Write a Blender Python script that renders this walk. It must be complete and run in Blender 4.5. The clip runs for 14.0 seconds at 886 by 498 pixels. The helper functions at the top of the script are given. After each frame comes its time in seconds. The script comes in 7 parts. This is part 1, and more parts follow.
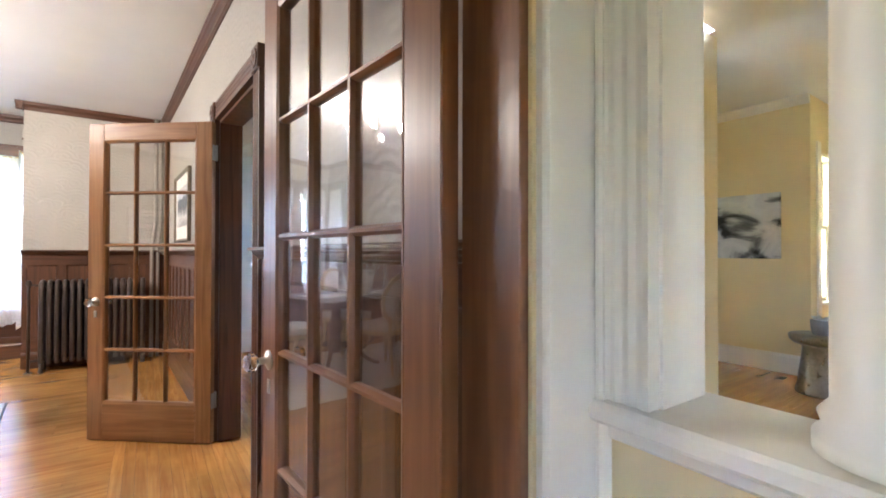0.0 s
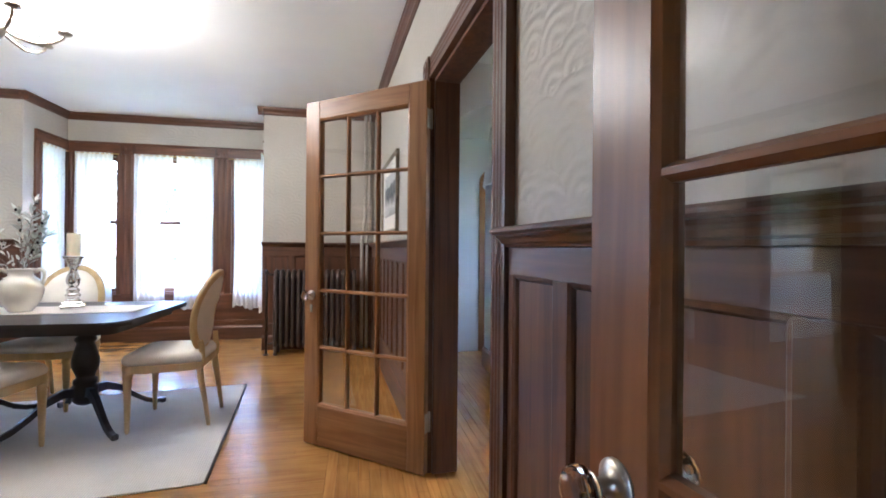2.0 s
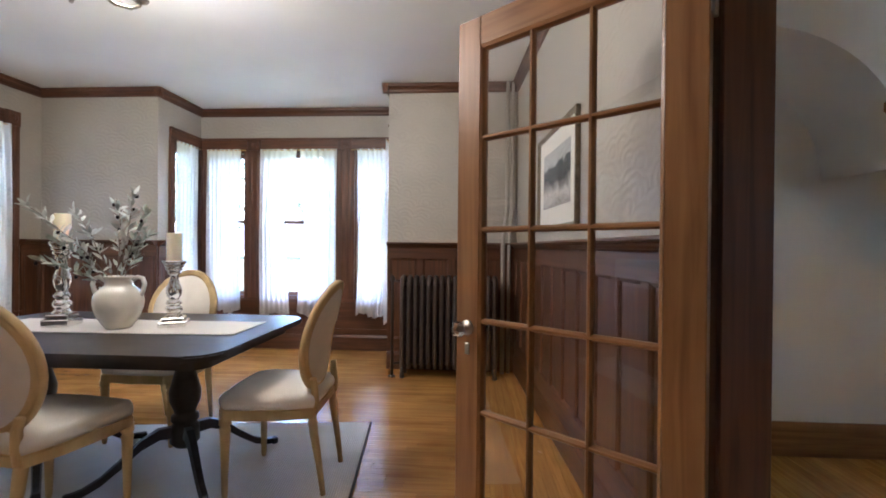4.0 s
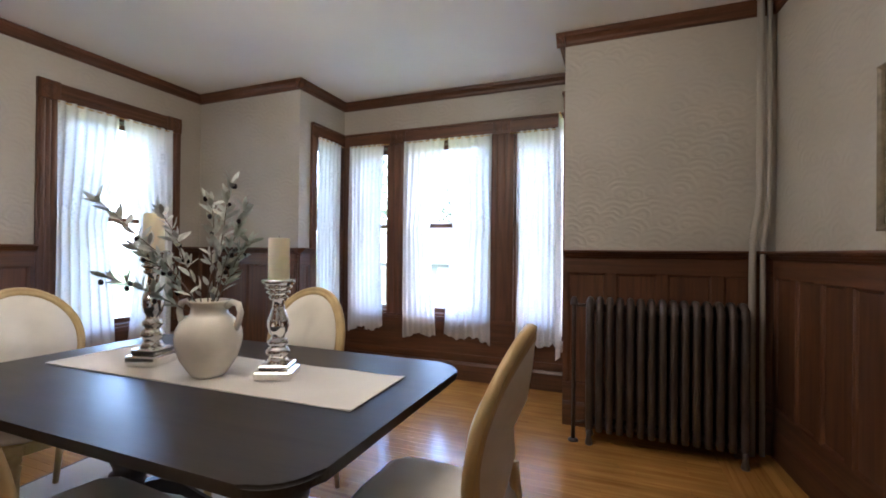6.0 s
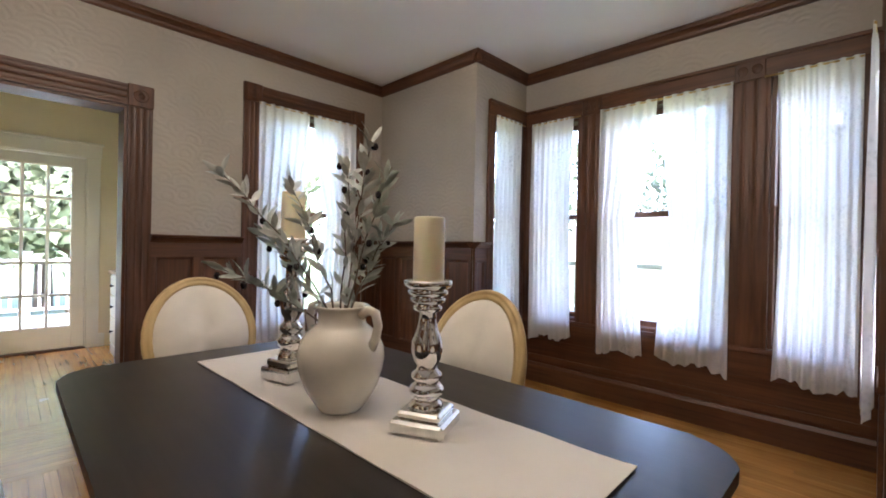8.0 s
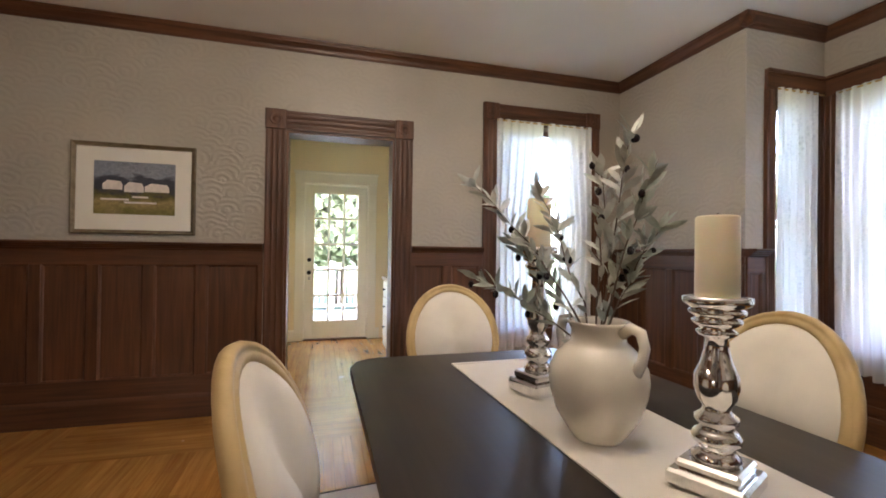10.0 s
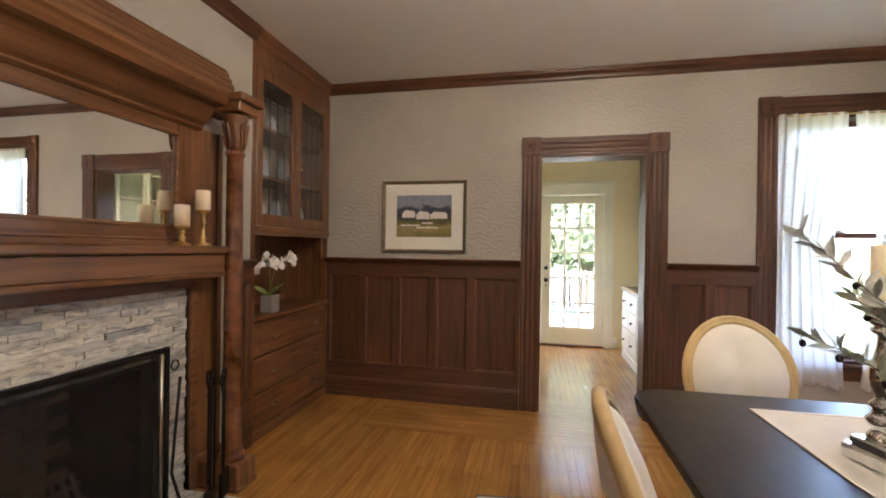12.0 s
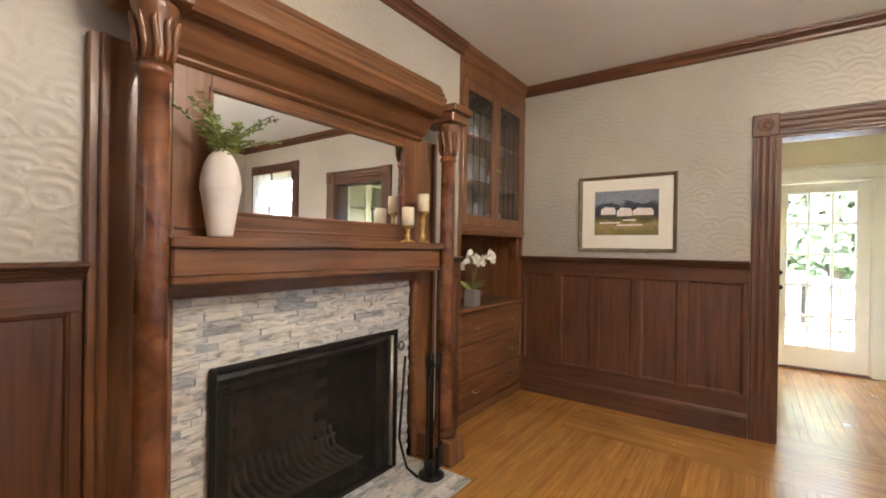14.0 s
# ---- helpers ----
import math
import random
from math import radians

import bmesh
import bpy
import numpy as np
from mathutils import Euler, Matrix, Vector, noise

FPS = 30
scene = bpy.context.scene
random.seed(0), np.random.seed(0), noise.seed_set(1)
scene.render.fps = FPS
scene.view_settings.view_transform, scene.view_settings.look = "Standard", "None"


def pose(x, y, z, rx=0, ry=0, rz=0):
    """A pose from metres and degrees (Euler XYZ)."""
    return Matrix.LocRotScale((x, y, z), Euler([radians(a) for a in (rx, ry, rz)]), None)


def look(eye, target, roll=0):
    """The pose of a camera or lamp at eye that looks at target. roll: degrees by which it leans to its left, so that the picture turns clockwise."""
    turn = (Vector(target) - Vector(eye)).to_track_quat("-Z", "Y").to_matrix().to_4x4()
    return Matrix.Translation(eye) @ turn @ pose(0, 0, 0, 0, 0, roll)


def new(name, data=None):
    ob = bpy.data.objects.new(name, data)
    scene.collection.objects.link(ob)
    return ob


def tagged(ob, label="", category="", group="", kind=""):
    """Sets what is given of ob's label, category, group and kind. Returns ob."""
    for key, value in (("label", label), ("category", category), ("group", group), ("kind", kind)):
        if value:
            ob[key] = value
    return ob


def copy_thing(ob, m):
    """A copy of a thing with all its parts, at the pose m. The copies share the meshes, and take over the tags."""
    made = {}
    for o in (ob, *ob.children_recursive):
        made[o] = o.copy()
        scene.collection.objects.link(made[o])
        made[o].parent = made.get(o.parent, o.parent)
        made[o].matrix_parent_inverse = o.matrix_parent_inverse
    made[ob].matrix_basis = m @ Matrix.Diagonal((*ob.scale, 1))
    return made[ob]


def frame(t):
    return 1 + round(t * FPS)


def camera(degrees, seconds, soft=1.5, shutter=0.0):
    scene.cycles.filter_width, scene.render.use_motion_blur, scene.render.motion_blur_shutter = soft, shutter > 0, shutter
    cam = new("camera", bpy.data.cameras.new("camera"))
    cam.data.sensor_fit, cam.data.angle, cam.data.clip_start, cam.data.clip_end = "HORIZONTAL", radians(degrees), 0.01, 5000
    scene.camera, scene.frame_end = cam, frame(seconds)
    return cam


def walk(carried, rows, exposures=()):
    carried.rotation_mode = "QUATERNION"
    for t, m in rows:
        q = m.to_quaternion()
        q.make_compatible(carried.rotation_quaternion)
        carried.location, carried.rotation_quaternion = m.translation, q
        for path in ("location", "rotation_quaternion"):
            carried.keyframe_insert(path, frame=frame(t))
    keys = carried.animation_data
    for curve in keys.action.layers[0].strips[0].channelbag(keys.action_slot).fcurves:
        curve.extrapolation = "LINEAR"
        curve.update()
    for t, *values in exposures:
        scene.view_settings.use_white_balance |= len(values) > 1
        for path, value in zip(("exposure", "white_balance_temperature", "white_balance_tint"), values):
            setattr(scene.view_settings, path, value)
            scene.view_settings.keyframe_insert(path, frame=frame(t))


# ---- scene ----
cam = camera(91.0, 14.0, 1.8)
PATH = [
    (0, (0.012, 1.875, 1.242), (1.136, 3.528, 1.261), 0.1),
    (0.5, (0.055, 2.092, 1.214), (0.99, 3.86, 1.224), 0.2),
    (1, (0.063, 2.322, 1.225), (0.816, 4.175, 1.235), 0.3),
    (1.5, (0.033, 2.532, 1.224), (0.607, 4.448, 1.224), 0.4),
    (2, (0.004, 2.785, 1.204), (0.391, 4.747, 1.204), 0.5),
    (2.5, (-0.052, 3.05, 1.184), (0.198, 5.035, 1.186), 0.8),
    (3, (-0.122, 3.311, 1.192), (0.014, 5.306, 1.188), 0.8),
    (3.2, (-0.147, 3.419, 1.199), (-0.059, 5.417, 1.192), 0.7),
    (5.5, (-0.59, 4.694, 1.244), (-1.168, 6.609, 1.251), 0.6),
    (6, (-0.729, 4.914, 1.244), (-1.467, 6.772, 1.257), 0.6),
    (6.5, (-0.821, 5.117, 1.248), (-1.719, 6.904, 1.252), 0.7),
    (7, (-0.91, 5.315, 1.232), (-1.982, 7.003, 1.241), 0.9),
    (7.2, (-0.958, 5.376, 1.219), (-2.1, 7.019, 1.222), 1.1),
    (9.5, (-1.252, 5.508, 1.213), (-3.086, 6.306, 1.234), 0.5),
    (10, (-1.239, 5.47, 1.211), (-3.165, 6.011, 1.231), 0.7),
    (10.5, (-1.201, 5.424, 1.221), (-3.181, 5.707, 1.234), 0.7),
    (11, (-1.163, 5.362, 1.256), (-3.162, 5.407, 1.269), 0.9),
    (11.5, (-1.124, 5.276, 1.317), (-3.113, 5.074, 1.323), 0.9),
    (12, (-1.052, 5.181, 1.364), (-3.007, 4.762, 1.359), 0.8),
    (12.5, (-1.025, 5.154, 1.39), (-2.924, 4.527, 1.385), 0.7),
    (13, (-1.02, 5.122, 1.403), (-2.842, 4.299, 1.39), 0.9),
    (13.5, (-1.003, 5.103, 1.382), (-2.727, 4.089, 1.371), 0.9),
    (14, (-0.981, 5.075, 1.332), (-2.608, 3.911, 1.325), 0.9),
]
walk(cam, [(t, look(eye, target, roll)) for t, eye, target, roll in PATH], exposures=[(0, 6.85, 5400, 16), (0.6, 6.92, 5250, 15), (1.2, 6.7, 5000, 11), (2.5, 6.22, 5100, 14), (5.5, 5.45, 5500, 15), (7.0, 5.1, 5750, 16), (9.5, 5.28, 6150, 18), (11.0, 5.47, 6250, 17), (12.5, 5.75, 6250, 16), (13.3, 6.02, 6100, 15), (14, 6.28, 6000, 15)])

# ---------------------------------------------------------------- world and light
world = bpy.data.worlds.new("sky")
scene.world = world
world.use_nodes = True
wn = world.node_tree
sky = wn.nodes.new("ShaderNodeTexSky")
sky.sky_type = 'NISHITA'
sky.sun_disc = False
sky.air_density, sky.dust_density, sky.ozone_density = 0.8, 3.0, 0.5
sky.sun_elevation, sky.sun_rotation = radians(52), radians(98)
wn.links.new(sky.outputs["Color"], wn.nodes["Background"].inputs["Color"])
wn.nodes["Background"].inputs["Strength"].default_value = 0.13
sun_data = bpy.data.lights.new("sun", 'SUN')
sun_data.energy, sun_data.angle, sun_data.color = 0.8, radians(15), (1.0, 0.94, 0.85)
sun_lamp = new("sun", sun_data)
sun_lamp.matrix_world = look((0, 0, 30), (-23.2, 3.3, 0))


# ---------------------------------------------------------------- materials
def node_mat(name, color, rough=0.5, metal=0.0):
    m = bpy.data.materials.new(name)
    m.use_nodes = True
    n, l = m.node_tree.nodes, m.node_tree.links
    b = n["Principled BSDF"]
    b.inputs["Base Color"].default_value = (*color, 1)
    b.inputs["Roughness"].default_value = rough
    b.inputs["Metallic"].default_value = metal
    return m, n, l, b


def tex_coord(n, l, scale=(1, 1, 1), rot=(0, 0, 0)):
    c = n.new("ShaderNodeTexCoord")
    mp = n.new("ShaderNodeMapping")
    mp.inputs["Scale"].default_value = scale
    mp.inputs["Rotation"].default_value = rot
    l.new(c.outputs["Object"], mp.inputs["Vector"])
    return mp


def ramp(n, stops):
    r = n.new("ShaderNodeValToRGB")
    e = r.color_ramp.elements
    while len(e) < len(stops):
        e.new(0.5)
    for el, (p, c) in zip(e, stops):
        el.position, el.color = p, (*c, 1)
    return r


def noise_tex(n, l, vec, scale, detail=4, dist=0.0):
    t = n.new("ShaderNodeTexNoise")
    t.inputs["Scale"].default_value = scale
    t.inputs["Detail"].default_value = detail
    t.inputs["Distortion"].default_value = dist
    l.new(vec.outputs[0], t.inputs["Vector"])
    return t


def add_bump(n, l, b, height, strength, distance):
    bp = n.new("ShaderNodeBump")
    bp.inputs["Strength"].default_value = strength
    bp.inputs["Distance"].default_value = distance
    l.new(height, bp.inputs["Height"])
    l.new(bp.outputs["Normal"], b.inputs["Normal"])
    return bp


def mix_rgb(n, l, fac, a, b_, kind='MIX'):
    m = n.new("ShaderNodeMix")
    m.data_type, m.blend_type = 'RGBA', kind
    for sock, v in ((m.inputs[0], fac), (m.inputs[6], a), (m.inputs[7], b_)):
        if hasattr(v, "links"):
            l.new(v, sock)
        elif isinstance(v, tuple):
            sock.default_value = (*v, 1)
        else:
            sock.default_value = v
    return m.outputs[2]


def wood(name, dark, light, rough=0.35, grain=(30, 30, 1.6), rand=0.25, bump=0.12, coat=0.0):
    """Timber with a stretched grain, blotches, and a shift of tone from piece to piece."""
    m, n, l, b = node_mat(name, light, rough)
    mp = tex_coord(n, l, grain)
    info = n.new("ShaderNodeObjectInfo")
    off = n.new("ShaderNodeVectorMath")
    off.operation = 'MULTIPLY_ADD'
    l.new(info.outputs["Random"], off.inputs[0])
    off.inputs[1].default_value = (37, 11, 53)
    l.new(mp.outputs[0], off.inputs[2])
    g = noise_tex(n, l, off, 1.0, 6, 0.8)
    big = noise_tex(n, l, tex_coord(n, l, (1.5, 1.5, 0.8)), 1.6, 3)
    r = ramp(n, [(0.28, dark), (0.5, tuple((a + c) / 2 for a, c in zip(dark, light))), (0.75, light)])
    l.new(g.outputs["Fac"], r.inputs[0])
    hv = n.new("ShaderNodeHueSaturation")
    mr = n.new("ShaderNodeMapRange")
    mr.inputs["To Min"].default_value, mr.inputs["To Max"].default_value = 1 - rand, 1 + rand
    l.new(info.outputs["Random"], mr.inputs["Value"])
    mb = n.new("ShaderNodeMath")
    mb.operation = 'MULTIPLY'
    mr2 = n.new("ShaderNodeMapRange")
    mr2.inputs["To Min"].default_value, mr2.inputs["To Max"].default_value = 0.82, 1.18
    mr2.inputs["From Min"].default_value, mr2.inputs["From Max"].default_value = 0.3, 0.7
    l.new(big.outputs["Fac"], mr2.inputs["Value"])
    l.new(mr.outputs[0], mb.inputs[0])
    l.new(mr2.outputs[0], mb.inputs[1])
    l.new(mb.outputs[0], hv.inputs["Value"])
    l.new(r.outputs[0], hv.inputs["Color"])
    l.new(hv.outputs[0], b.inputs["Base Color"])
    rr = n.new("ShaderNodeMapRange")
    rr.inputs["To Min"].default_value, rr.inputs["To Max"].default_value = rough - 0.07, rough + 0.1
    l.new(big.outputs["Fac"], rr.inputs["Value"])
    l.new(rr.outputs[0], b.inputs["Roughness"])
    b.inputs["Coat Weight"].default_value = coat
    b.inputs["Coat Roughness"].default_value = 0.15
    add_bump(n, l, b, g.outputs["Fac"], bump, 0.002)
    return m


def plain(name, color, rough=0.5, metal=0.0, var=0.06, scale=6.0, bump=0.05, fine=60.0):
    """Paint, metal or cloth with faint blotches and a fine tooth."""
    m, n, l, b = node_mat(name, color, rough, metal)
    mp = tex_coord(n, l)
    t = noise_tex(n, l, mp, scale, 4)
    f = noise_tex(n, l, mp, fine, 3)
    r = ramp(n, [(0.3, tuple(c * (1 - var) for c in color)), (0.7, tuple(min(1, c * (1 + var)) for c in color))])
    l.new(t.outputs["Fac"], r.inputs[0])
    l.new(r.outputs[0], b.inputs["Base Color"])
    rr = n.new("ShaderNodeMapRange")
    rr.inputs["To Min"].default_value, rr.inputs["To Max"].default_value = max(0.02, rough - 0.08), min(1, rough + 0.08)
    l.new(f.outputs["Fac"], rr.inputs["Value"])
    l.new(rr.outputs[0], b.inputs["Roughness"])
    if bump:
        add_bump(n, l, b, f.outputs["Fac"], bump, 0.002)
    return m


def embossed(name, color):
    """Wall covering pressed in overlapping fans, painted a warm grey."""
    m, n, l, b = node_mat(name, color, 0.45)
    mp = tex_coord(n, l)
    sep = n.new("ShaderNodeSeparateXYZ")
    l.new(mp.outputs[0], sep.inputs[0])
    along = n.new("ShaderNodeMath")
    along.operation = 'ADD'
    l.new(sep.outputs["X"], along.inputs[0])
    l.new(sep.outputs["Y"], along.inputs[1])
    flat = n.new("ShaderNodeCombineXYZ")
    l.new(along.outputs[0], flat.inputs["X"])
    l.new(sep.outputs["Z"], flat.inputs["Y"])
    warp = noise_tex(n, l, mp, 11.0, 3)
    add = n.new("ShaderNodeVectorMath")
    add.operation = 'MULTIPLY_ADD'
    l.new(warp.outputs["Color"], add.inputs[0])
    add.inputs[1].default_value = (0.035, 0.035, 0)
    l.new(flat.outputs[0], add.inputs[2])
    big = n.new("ShaderNodeVectorMath")
    big.operation = 'MULTIPLY'
    big.inputs[1].default_value = (7.0, 9.0, 0)
    l.new(add.outputs[0], big.inputs[0])
    v = n.new("ShaderNodeTexVoronoi")
    v.voronoi_dimensions = '2D'
    v.inputs["Scale"].default_value = 1.0
    v.inputs["Randomness"].default_value = 0.85
    l.new(big.outputs[0], v.inputs["Vector"])
    away = n.new("ShaderNodeVectorMath")
    away.operation = 'SUBTRACT'
    l.new(big.outputs[0], away.inputs[0])
    l.new(v.outputs["Position"], away.inputs[1])
    below = n.new("ShaderNodeVectorMath")
    below.operation = 'ADD'
    below.inputs[1].default_value = (0.05, 0.42, 0)
    l.new(away.outputs[0], below.inputs[0])
    dist = n.new("ShaderNodeVectorMath")
    dist.operation = 'LENGTH'
    l.new(below.outputs[0], dist.inputs[0])
    mul = n.new("ShaderNodeMath")
    mul.operation = 'MULTIPLY'
    mul.inputs[1].default_value = 19.0
    l.new(dist.outputs["Value"], mul.inputs[0])
    sn = n.new("ShaderNodeMath")
    sn.operation = 'SINE'
    l.new(mul.outputs[0], sn.inputs[0])
    worn = noise_tex(n, l, mp, 7.0, 3)
    fan = n.new("ShaderNodeMapRange")
    fan.inputs["From Min"].default_value, fan.inputs["From Max"].default_value = 0.3, 0.6
    fan.inputs["To Min"].default_value, fan.inputs["To Max"].default_value = 0.06, 0.72
    l.new(worn.outputs["Fac"], fan.inputs["Value"])
    pm = n.new("ShaderNodeMath")
    pm.operation = 'MULTIPLY'
    l.new(sn.outputs[0], pm.inputs[0])
    l.new(fan.outputs[0], pm.inputs[1])
    fine = noise_tex(n, l, mp, 45, 4)
    sm = n.new("ShaderNodeMath")
    sm.operation = 'MULTIPLY_ADD'
    l.new(fine.outputs["Fac"], sm.inputs[0])
    sm.inputs[1].default_value = 0.4
    l.new(pm.outputs[0], sm.inputs[2])
    streak = noise_tex(n, l, tex_coord(n, l, (9, 9, 26)), 1.6, 5, 0.6)
    s2 = n.new("ShaderNodeMath")
    s2.operation = 'MULTIPLY_ADD'
    l.new(streak.outputs["Fac"], s2.inputs[0])
    s2.inputs[1].default_value = 0.9
    l.new(sm.outputs[0], s2.inputs[2])
    add_bump(n, l, b, s2.outputs[0], 0.29, 0.005)
    st = noise_tex(n, l, mp, 1.3, 4)
    r = ramp(n, [(0.3, tuple(c * 0.9 for c in color)), (0.7, tuple(c * 1.07 for c in color))])
    l.new(st.outputs["Fac"], r.inputs[0])
    # relief shading put into the colour: hollows darker, ridges lighter
    relief_shade = ramp(n, [(0.0, (0.86, 0.86, 0.86)), (1.0, (1.08, 1.08, 1.08))])
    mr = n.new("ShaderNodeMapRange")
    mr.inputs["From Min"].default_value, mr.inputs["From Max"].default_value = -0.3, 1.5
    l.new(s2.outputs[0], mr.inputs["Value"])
    l.new(mr.outputs[0], relief_shade.inputs[0])
    l.new(mix_rgb(n, l, 0.22, r.outputs[0], relief_shade.outputs[0], 'MULTIPLY'), b.inputs["Base Color"])
    return m


def glass_mat(name, rough=0.0, tint=(1, 1, 1)):
    """A thin pane: clear through, with a gloss that grows at a slant."""
    m = bpy.data.materials.new(name)
    m.use_nodes = True
    n, l = m.node_tree.nodes, m.node_tree.links
    n.remove(n["Principled BSDF"])
    tr, gl, mx, fr = (n.new("ShaderNodeBsdfTransparent"), n.new("ShaderNodeBsdfGlossy"), n.new("ShaderNodeMixShader"), n.new("ShaderNodeLayerWeight"))
    tr.inputs[0].default_value = (*tint, 1)
    gl.inputs["Roughness"].default_value = rough
    mp = tex_coord(n, l)
    bp = n.new("ShaderNodeBump")
    bp.inputs["Strength"].default_value, bp.inputs["Distance"].default_value = 0.12, 0.004
    l.new(noise_tex(n, l, mp, 6.0, 1).outputs["Fac"], bp.inputs["Height"])
    l.new(bp.outputs[0], gl.inputs["Normal"])
    pw = n.new("ShaderNodeMath")
    pw.operation = 'POWER'
    pw.inputs[1].default_value = 3.0
    l.new(fr.outputs["Facing"], pw.inputs[0])
    ma = n.new("ShaderNodeMath")
    ma.operation = 'MULTIPLY_ADD'
    ma.inputs[1].default_value, ma.inputs[2].default_value = 0.6, 0.045
    l.new(pw.outputs[0], ma.inputs[0])
    l.new(ma.outputs[0], mx.inputs[0])
    l.new(tr.outputs[0], mx.inputs[1])
    l.new(gl.outputs[0], mx.inputs[2])
    l.new(mx.outputs[0], n["Material Output"].inputs[0])
    return m


def lace_mat(name):
    """Sheer lace: threads that glow with the light behind them, and many small holes."""
    m = bpy.data.materials.new(name)
    m.use_nodes = True
    n, l = m.node_tree.nodes, m.node_tree.links
    n.remove(n["Principled BSDF"])
    tr, tl, df, m1, m2 = (n.new("ShaderNodeBsdfTransparent"), n.new("ShaderNodeBsdfTranslucent"), n.new("ShaderNodeBsdfDiffuse"), n.new("ShaderNodeMixShader"), n.new("ShaderNodeMixShader"))
    tl.inputs[0].default_value = (0.80, 0.765, 0.725, 1)
    df.inputs[0].default_value = (0.88, 0.87, 0.85, 1)
    m1.inputs[0].default_value = 0.45
    l.new(tl.outputs[0], m1.inputs[1])
    l.new(df.outputs[0], m1.inputs[2])
    mp = tex_coord(n, l)
    v = n.new("ShaderNodeTexVoronoi")
    v.inputs["Scale"].default_value = 38
    l.new(mp.outputs[0], v.inputs["Vector"])
    bands = noise_tex(n, l, tex_coord(n, l, (3, 3, 1)), 3.0, 3)
    r = ramp(n, [(0.32, (0.70, 0.70, 0.70)), (0.47, (0.88, 0.88, 0.88)), (0.62, (0.985, 0.985, 0.985))])
    ad = n.new("ShaderNodeMath")
    ad.operation = 'MULTIPLY_ADD'
    l.new(v.outputs["Distance"], ad.inputs[0])
    ad.inputs[1].default_value = 0.35
    l.new(bands.outputs["Fac"], ad.inputs[2])
    l.new(ad.outputs[0], r.inputs[0])
    l.new(r.outputs[0], m2.inputs[0])
    l.new(tr.outputs[0], m2.inputs[1])
    l.new(m1.outputs[0], m2.inputs[2])
    l.new(m2.outputs[0], n["Material Output"].inputs[0])
    return m


def emitter(name, color, strength):
    m, n, l, b = node_mat(name, color, 0.4)
    b.inputs["Emission Color"].default_value = (*color, 1)
    b.inputs["Emission Strength"].default_value = strength
    return m


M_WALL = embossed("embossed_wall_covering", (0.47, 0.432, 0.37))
M_CEIL = plain("ceiling_paint", (0.84, 0.83, 0.81), 0.8, var=0.03, scale=1.5)
M_TRIM = wood("mahogany_trim", (0.056, 0.022, 0.010), (0.148, 0.059, 0.025), 0.39, rand=0.12)
M_TRIM_H = wood("mahogany_trim_level", (0.056, 0.022, 0.010), (0.148, 0.059, 0.025), 0.39, grain=(1.6, 30, 30), rand=0.12)
M_DOOR = wood("oak_brown_door", (0.18, 0.076, 0.021), (0.34, 0.162, 0.056), 0.32, rand=0.06)
M_DOOR_H = wood("oak_brown_door_level", (0.18, 0.076, 0.021), (0.34, 0.162, 0.056), 0.32, grain=(1.6, 30, 30), rand=0.06)
# the door oak again, darkened and reddened for the dimmer light at the entry
M_DOOR2 = wood("shaded_brown_door", (0.15, 0.052, 0.017), (0.28, 0.115, 0.042), 0.32, rand=0.06)
M_DOOR2_H = wood("shaded_brown_door_level", (0.15, 0.052, 0.017), (0.28, 0.115, 0.042), 0.32, grain=(1.6, 30, 30), rand=0.06)
M_MANTEL = wood("mantel_wood", (0.105, 0.042, 0.016), (0.255, 0.112, 0.044), 0.3, rand=0.06, coat=0.2)
M_MANTEL_H = wood("mantel_wood_level", (0.105, 0.042, 0.016), (0.255, 0.112, 0.044), 0.3, grain=(1.6, 30, 30), rand=0.06, coat=0.2)
M_FLOOR = wood("oak_floor_strip", (0.36, 0.155, 0.034), (0.55, 0.285, 0.072), 0.22, grain=(2.2, 40, 40), rand=0.13, bump=0.04, coat=0.35)
M_GAP = plain("floor_joint", (0.10, 0.05, 0.02), 0.7)
M_BLACKWOOD = wood("espresso_tabletop", (0.016, 0.012, 0.010), (0.032, 0.023, 0.019), 0.37, grain=(1.6, 30, 30), rand=0.0, bump=0.03)
M_CHAIR = wood("washed_oak", (0.52, 0.36, 0.15), (0.70, 0.52, 0.25), 0.5, grain=(12, 12, 3), rand=0.03)
M_LINEN = plain("cream_linen", (0.74, 0.69, 0.60), 0.85, var=0.04, scale=12, bump=0.3, fine=400)
M_RUNNER = plain("cream_runner", (0.80, 0.76, 0.69), 0.9, var=0.03, bump=0.4, fine=350)
M_YELLOW = plain("yellow_paint", (0.80, 0.66, 0.38), 0.7, var=0.03, scale=2)
M_CREAM = plain("cream_paint", (0.83, 0.77, 0.60), 0.4, var=0.02, scale=3)
M_KWALL = plain("pale_yellow_paint", (0.84, 0.71, 0.43), 0.6, var=0.03, scale=2)
M_WHITE = plain("white_paint", (0.84, 0.785, 0.68), 0.4, var=0.02, scale=3)
M_HALL = plain("hall_paint", (0.74, 0.74, 0.72), 0.75, var=0.03, scale=2)
M_GLASS = glass_mat("pane_glass")
M_LACE = lace_mat("lace")
M_IRON = plain("radiator_iron", (0.085, 0.065, 0.055), 0.38, 0.5, var=0.2, scale=9, bump=0.25, fine=40)
M_BLACK = plain("black_iron", (0.02, 0.019, 0.018), 0.45, 0.6, var=0.3)
M_BRASS = plain("aged_brass", (0.62, 0.43, 0.17), 0.3, 1.0, var=0.15)
